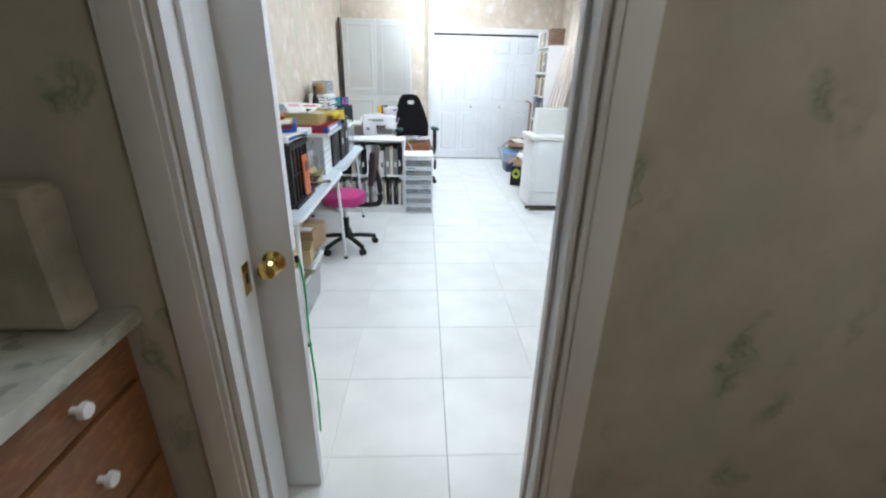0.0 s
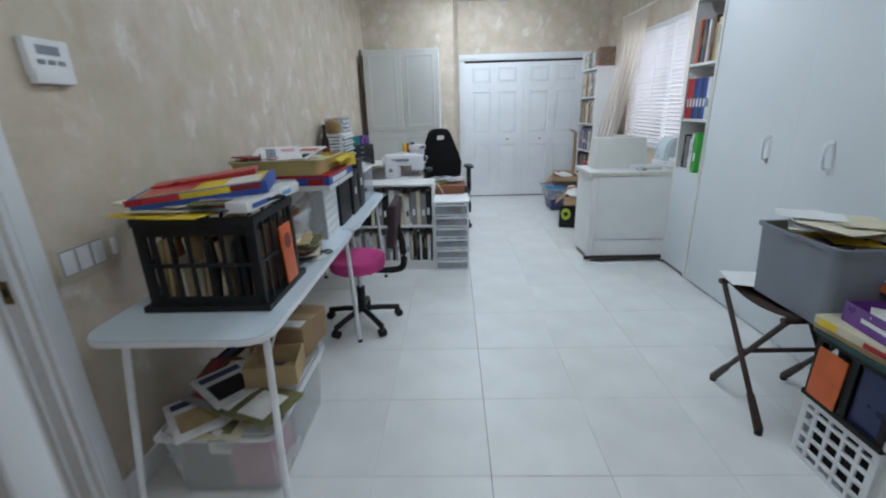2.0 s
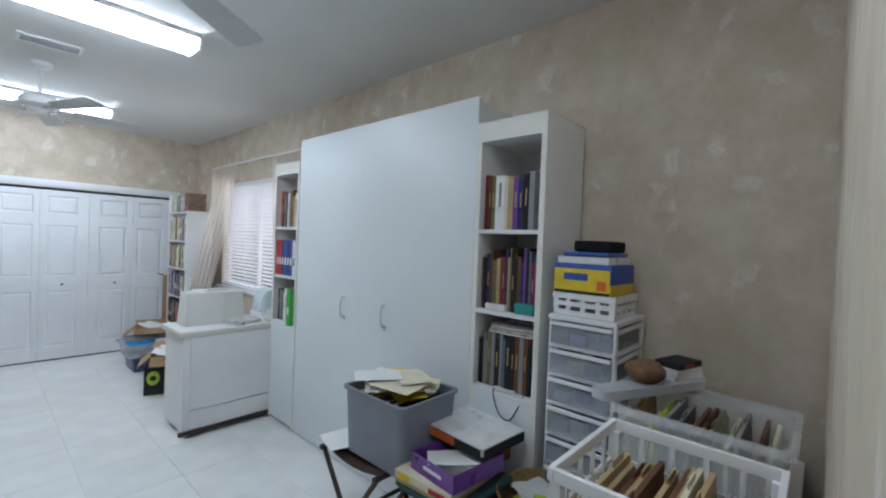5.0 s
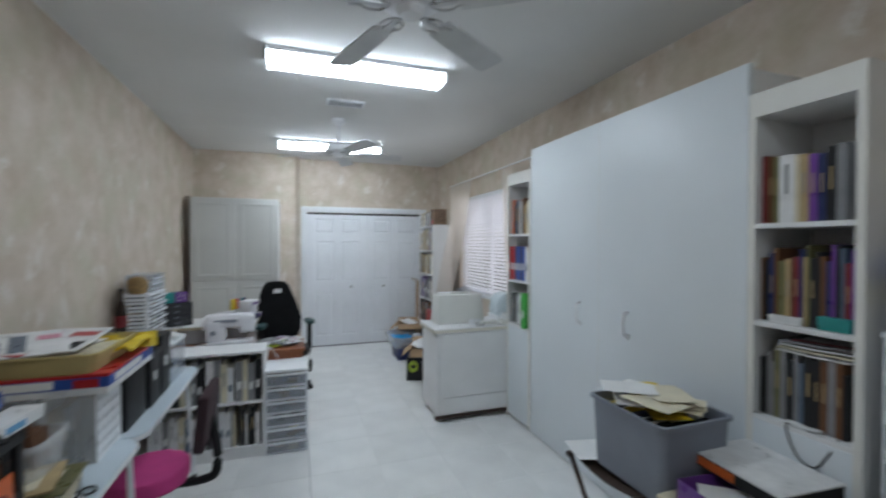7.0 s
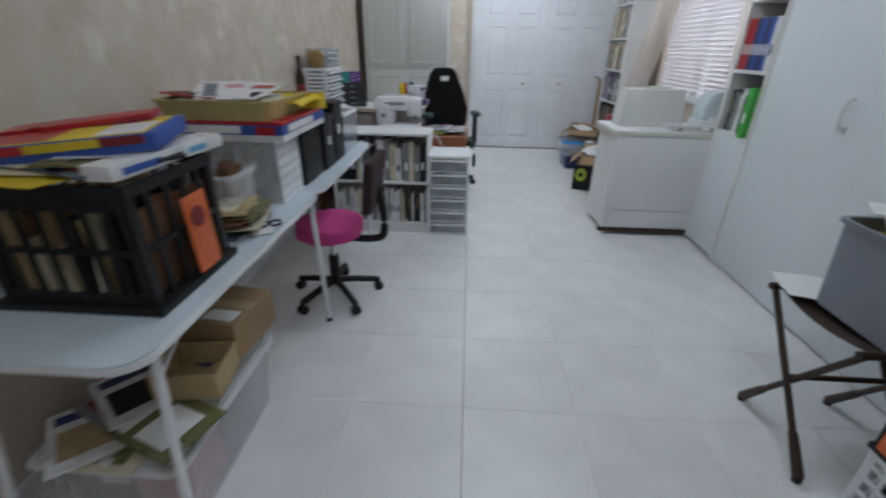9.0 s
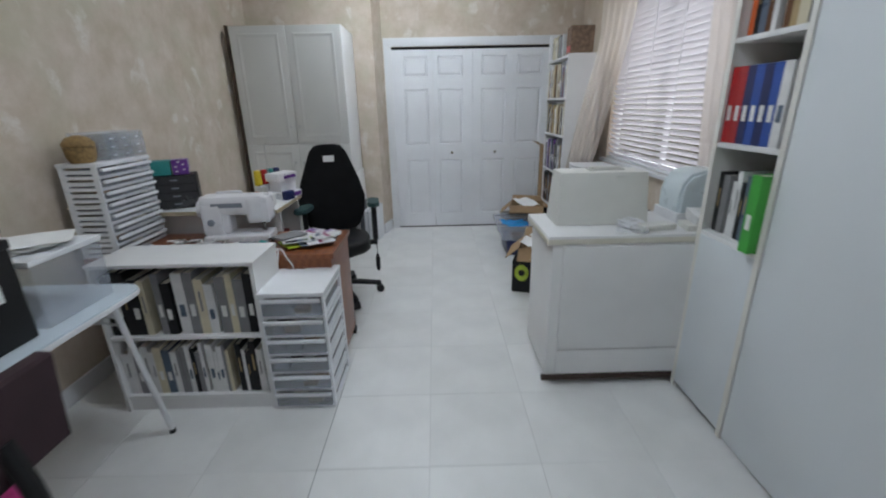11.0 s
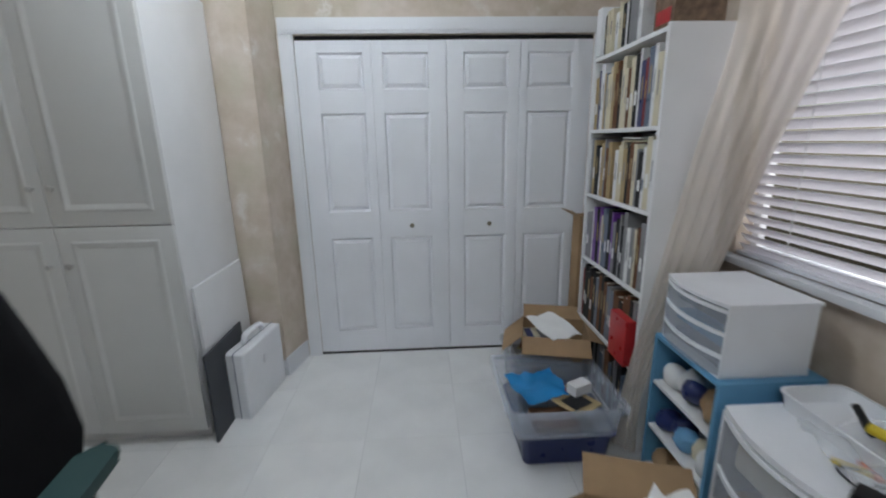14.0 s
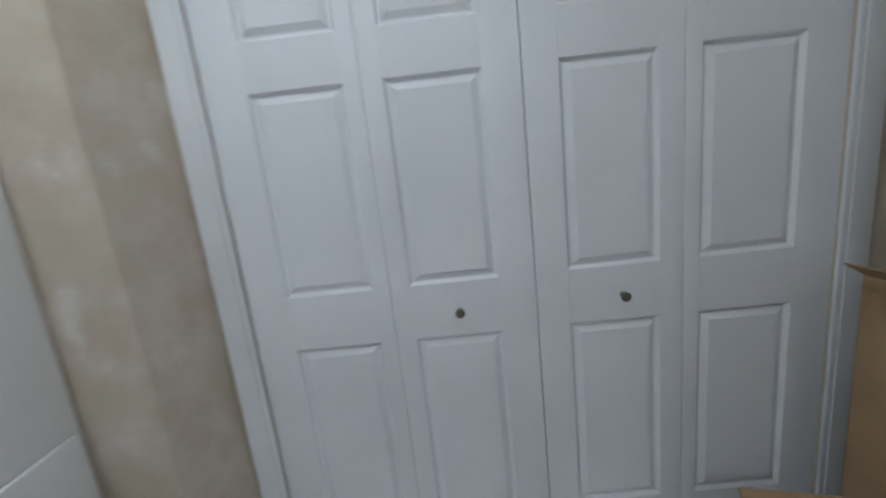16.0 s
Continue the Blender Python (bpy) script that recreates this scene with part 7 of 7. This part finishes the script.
# clutter on the drawer unit
WZ = 0.601
tr3 = bin_open("tray", pose(2.20, 6.72, WZ), 0.22, 0.36, 0.055, PLASTIC, "white plastic tray of craft tools", 0.94, 0.005, "tray")
single("marker", cyl(bmesh.new(), (0, 0, 0), (0, 0.13, 0), 0.014), dye("yellow"), pose(2.20, 6.56, WZ + 0.06, 5, 0, 20), "fat yellow marker lying in a tray", "marker")
single("marker", cyl(bmesh.new(), (0, 0, 0), (0, 0.12, 0), 0.011), BLACK, pose(2.17, 6.68, WZ + 0.05, 5, 0, -30), "black marker lying in a tray", "marker")
hd = thing("headphones", pose(2.18, 6.40, WZ + 0.005), "black headphones lying on the drawer unit", "headphones")
part("band", tube(bmesh.new(), arc([(-0.08, 0, 0.03), (-0.07, 0.08, 0.06), (0, 0.12, 0.08), (0.07, 0.08, 0.06), (0.08, 0, 0.03)], 6), 0.007), BLACK, hd)
for s in (-1, 1):
    part("ear_cup", cyl(bmesh.new(), (s * 0.07, 0, 0.035), (s * 0.1, 0, 0.035), 0.035, n=20), BLACK, hd)
single("cable", tube(bmesh.new(), arc([(2.1, 6.4, WZ + 0.01), (2.0, 6.5, WZ + 0.02), (2.02, 6.62, WZ + 0.008), (2.12, 6.56, WZ + 0.012), (2.2, 6.45, WZ + 0.01), (2.08, 6.3, WZ + 0.015), (2.0, 6.36, WZ + 0.01), (2.12, 6.42, WZ + 0.02), (2.05, 6.55, WZ + 0.012), (1.98, 6.46, WZ + 0.01)], 8), 0.003), BLACK, Matrix(), "tangled black cable on the drawer unit", "cable")
single("plastic_bag", crumple(0.3, 0.22, 0.05, 21), CLEARP, pose(2.12, 6.62, WZ + 0.002, 0, 0, 70), "crumpled clear plastic bag on the drawer unit", "bag")
single("cable", tube(bmesh.new(), arc([(2.22, 6.3, WZ + 0.01), (2.12, 6.36, WZ + 0.03), (2.06, 6.3, WZ + 0.01), (2.12, 6.24, WZ + 0.012), (2.2, 6.34, WZ + 0.03), (2.24, 6.44, WZ + 0.012)], 8), 0.003), BLACK, Matrix(), "loose black cord on the drawer unit", "cable")
single("adapter", bx(-0.03, 0.03, -0.045, 0.045, 0, 0.028, 0.006), BLACK, pose(2.0, 6.50, WZ, 0, 0, 30), "black power adapter on the drawer unit", "adapter")
single("ruler", bx(-0.012, 0.012, -0.22, 0.22, 0, 0.004, 0.001), STEEL, pose(2.03, 6.36, WZ, 0, 0, -12), "steel ruler lying on the drawer unit", "ruler")
single("clip", bx(-0.008, 0.008, -0.04, 0.04, 0, 0.012, 0.003), dye("yellow"), pose(2.06, 6.62, WZ, 0, 0, 40), "yellow plastic clip on the drawer unit", "clip")
single("clip", bx(-0.008, 0.008, -0.035, 0.035, 0, 0.012, 0.003), dye("orange"), pose(2.09, 6.60, WZ, 0, 0, -10), "orange plastic clip on the drawer unit", "clip")
flat_box(2.12, 6.18, WZ, 0.18, 0.12, 0.06, 10, "brown", "brown", "small brown box on the drawer unit", "small_box")

# ---- curtains ----
SHEER = mat("sheer_curtain", (0.93, 0.88, 0.83), 0.9, vary=0.15, scale=4, bump=0.3, fine=200)
nt = SHEER.node_tree
tl = nt.nodes.new("ShaderNodeBsdfTranslucent")
tl.inputs["Color"].default_value = (0.94, 0.89, 0.83, 1)
mx = nt.nodes.new("ShaderNodeMixShader")
mx.inputs[0].default_value = 0.5
nt.nodes["Principled BSDF"].inputs["Alpha"].default_value = 0.42
nt.links.new(nt.nodes["Principled BSDF"].outputs[0], mx.inputs[1])
nt.links.new(tl.outputs[0], mx.inputs[2])
nt.links.new(mx.outputs[0], nt.nodes["Material Output"].inputs["Surface"])


def curtain(rows, folds, label):
    """Cloth between two edges: rows of (left point, right point), with folds across."""
    bm = bmesh.new()
    nu, nv = 60, 30
    L, R = arc([r[0] for r in rows], 8), arc([r[1] for r in rows], 8)
    grid = []
    for j in range(len(L)):
        a, b = L[j], R[j]
        d = (b - a)
        side = Vector((d.y, -d.x, 0)).normalized()
        amp = 0.006 * min(1.0, 0.5 + j / len(L))
        grid.append([bm.verts.new(a.lerp(b, i / nu) + side * amp * math.sin(folds * 2 * math.pi * i / nu + 0.5 * math.sin(j * 0.2))) for i in range(nu + 1)])
    for j in range(len(grid) - 1):
        for i in range(nu):
            bm.faces.new((grid[j][i], grid[j][i + 1], grid[j + 1][i + 1], grid[j + 1][i]))
    bmesh.ops.solidify(bm, geom=bm.faces[:], thickness=0.0015)
    return single("curtain", bm, SHEER, Matrix(), label, "curtain")


curtain([((2.27, 7.72, 2.42), (2.29, 6.95, 2.42)), ((2.16, 7.42, 1.9), (2.28, 7.08, 1.9)), ((2.03, 7.385, 1.35), (2.24, 7.26, 1.35)), ((1.93, 7.375, 0.85), (2.15, 7.345, 0.85)), ((1.86, 7.39, 0.45), (1.92, 7.33, 0.45)), ((1.82, 7.42, 0.06), (1.90, 7.33, 0.06))], 5, "cream sheer curtain gathered to one side of the window")
curtain([((2.29, 6.08, 2.42), (2.29, 5.45, 2.42)), ((2.28, 5.98, 1.6), (2.28, 5.45, 1.6)), ((2.28, 5.90, 0.95), (2.28, 5.45, 0.95)), ((2.28, 5.82, 0.2), (2.28, 5.74, 0.2))], 6, "cream sheer curtain hanging beside the window")
rod = thing("curtain_rod", pose(0, 0, 0), "thin white curtain rod over the window", "curtain rod")
part("rod", cyl(bmesh.new(), (2.29, 5.4, 2.43), (2.29, 7.78, 2.43), 0.008), PLASTIC, rod)
for y in (5.5, 7.70):
    part("bracket", bx(2.285, XR, y - 0.008, y + 0.008, 2.42, 2.44, 0.002), PLASTIC, rod)

# ---- floor tiles ----
P, G = 0.47, 0.0018


def tiles(parent, x_from, x_to, y_from, y_to, ox, oy, material, pitch, top):
    shared = {}
    i0, i1 = math.floor((x_from - ox) / pitch), math.ceil((x_to - ox) / pitch)
    j0, j1 = math.floor((y_from - oy) / pitch), math.ceil((y_to - oy) / pitch)
    for i in range(i0, i1):
        for j in range(j0, j1):
            a, b = max(ox + i * pitch + G, x_from), min(ox + (i + 1) * pitch - G, x_to)
            c, d = max(oy + j * pitch + G, y_from), min(oy + (j + 1) * pitch - G, y_to)
            if b - a < 0.02 or d - c < 0.02:
                continue
            key = (round(b - a, 4), round(d - c, 4))
            if key not in shared:
                w, e = key
                bm = box(bmesh.new(), -w / 2, w / 2, -e / 2, e / 2, -0.006, 0, 0.0007, 1)
                bmesh.ops.recalc_face_normals(bm, faces=bm.faces[:])
                me = bpy.data.meshes.new("tile")
                bm.to_mesh(me)
                bm.free()
                me.materials.append(material)
                shared[key] = me
            ob = new("tile", shared[key])
            ob.parent = parent
            ob.matrix_basis = pose((a + b) / 2, (c + d) / 2, top)


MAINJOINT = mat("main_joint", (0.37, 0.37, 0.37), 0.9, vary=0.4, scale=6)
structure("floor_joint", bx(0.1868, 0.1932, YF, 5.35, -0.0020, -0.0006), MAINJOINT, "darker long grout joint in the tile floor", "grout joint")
tiles(floor, XL, XR, YH, YB, 0.19, 2.42, TILE, P, 0.0)
tiles(side_floor, -3.0, XL - 0.001, 1.6, 4.4, -1.75, 2.1, TAN, 0.42, 0.0)
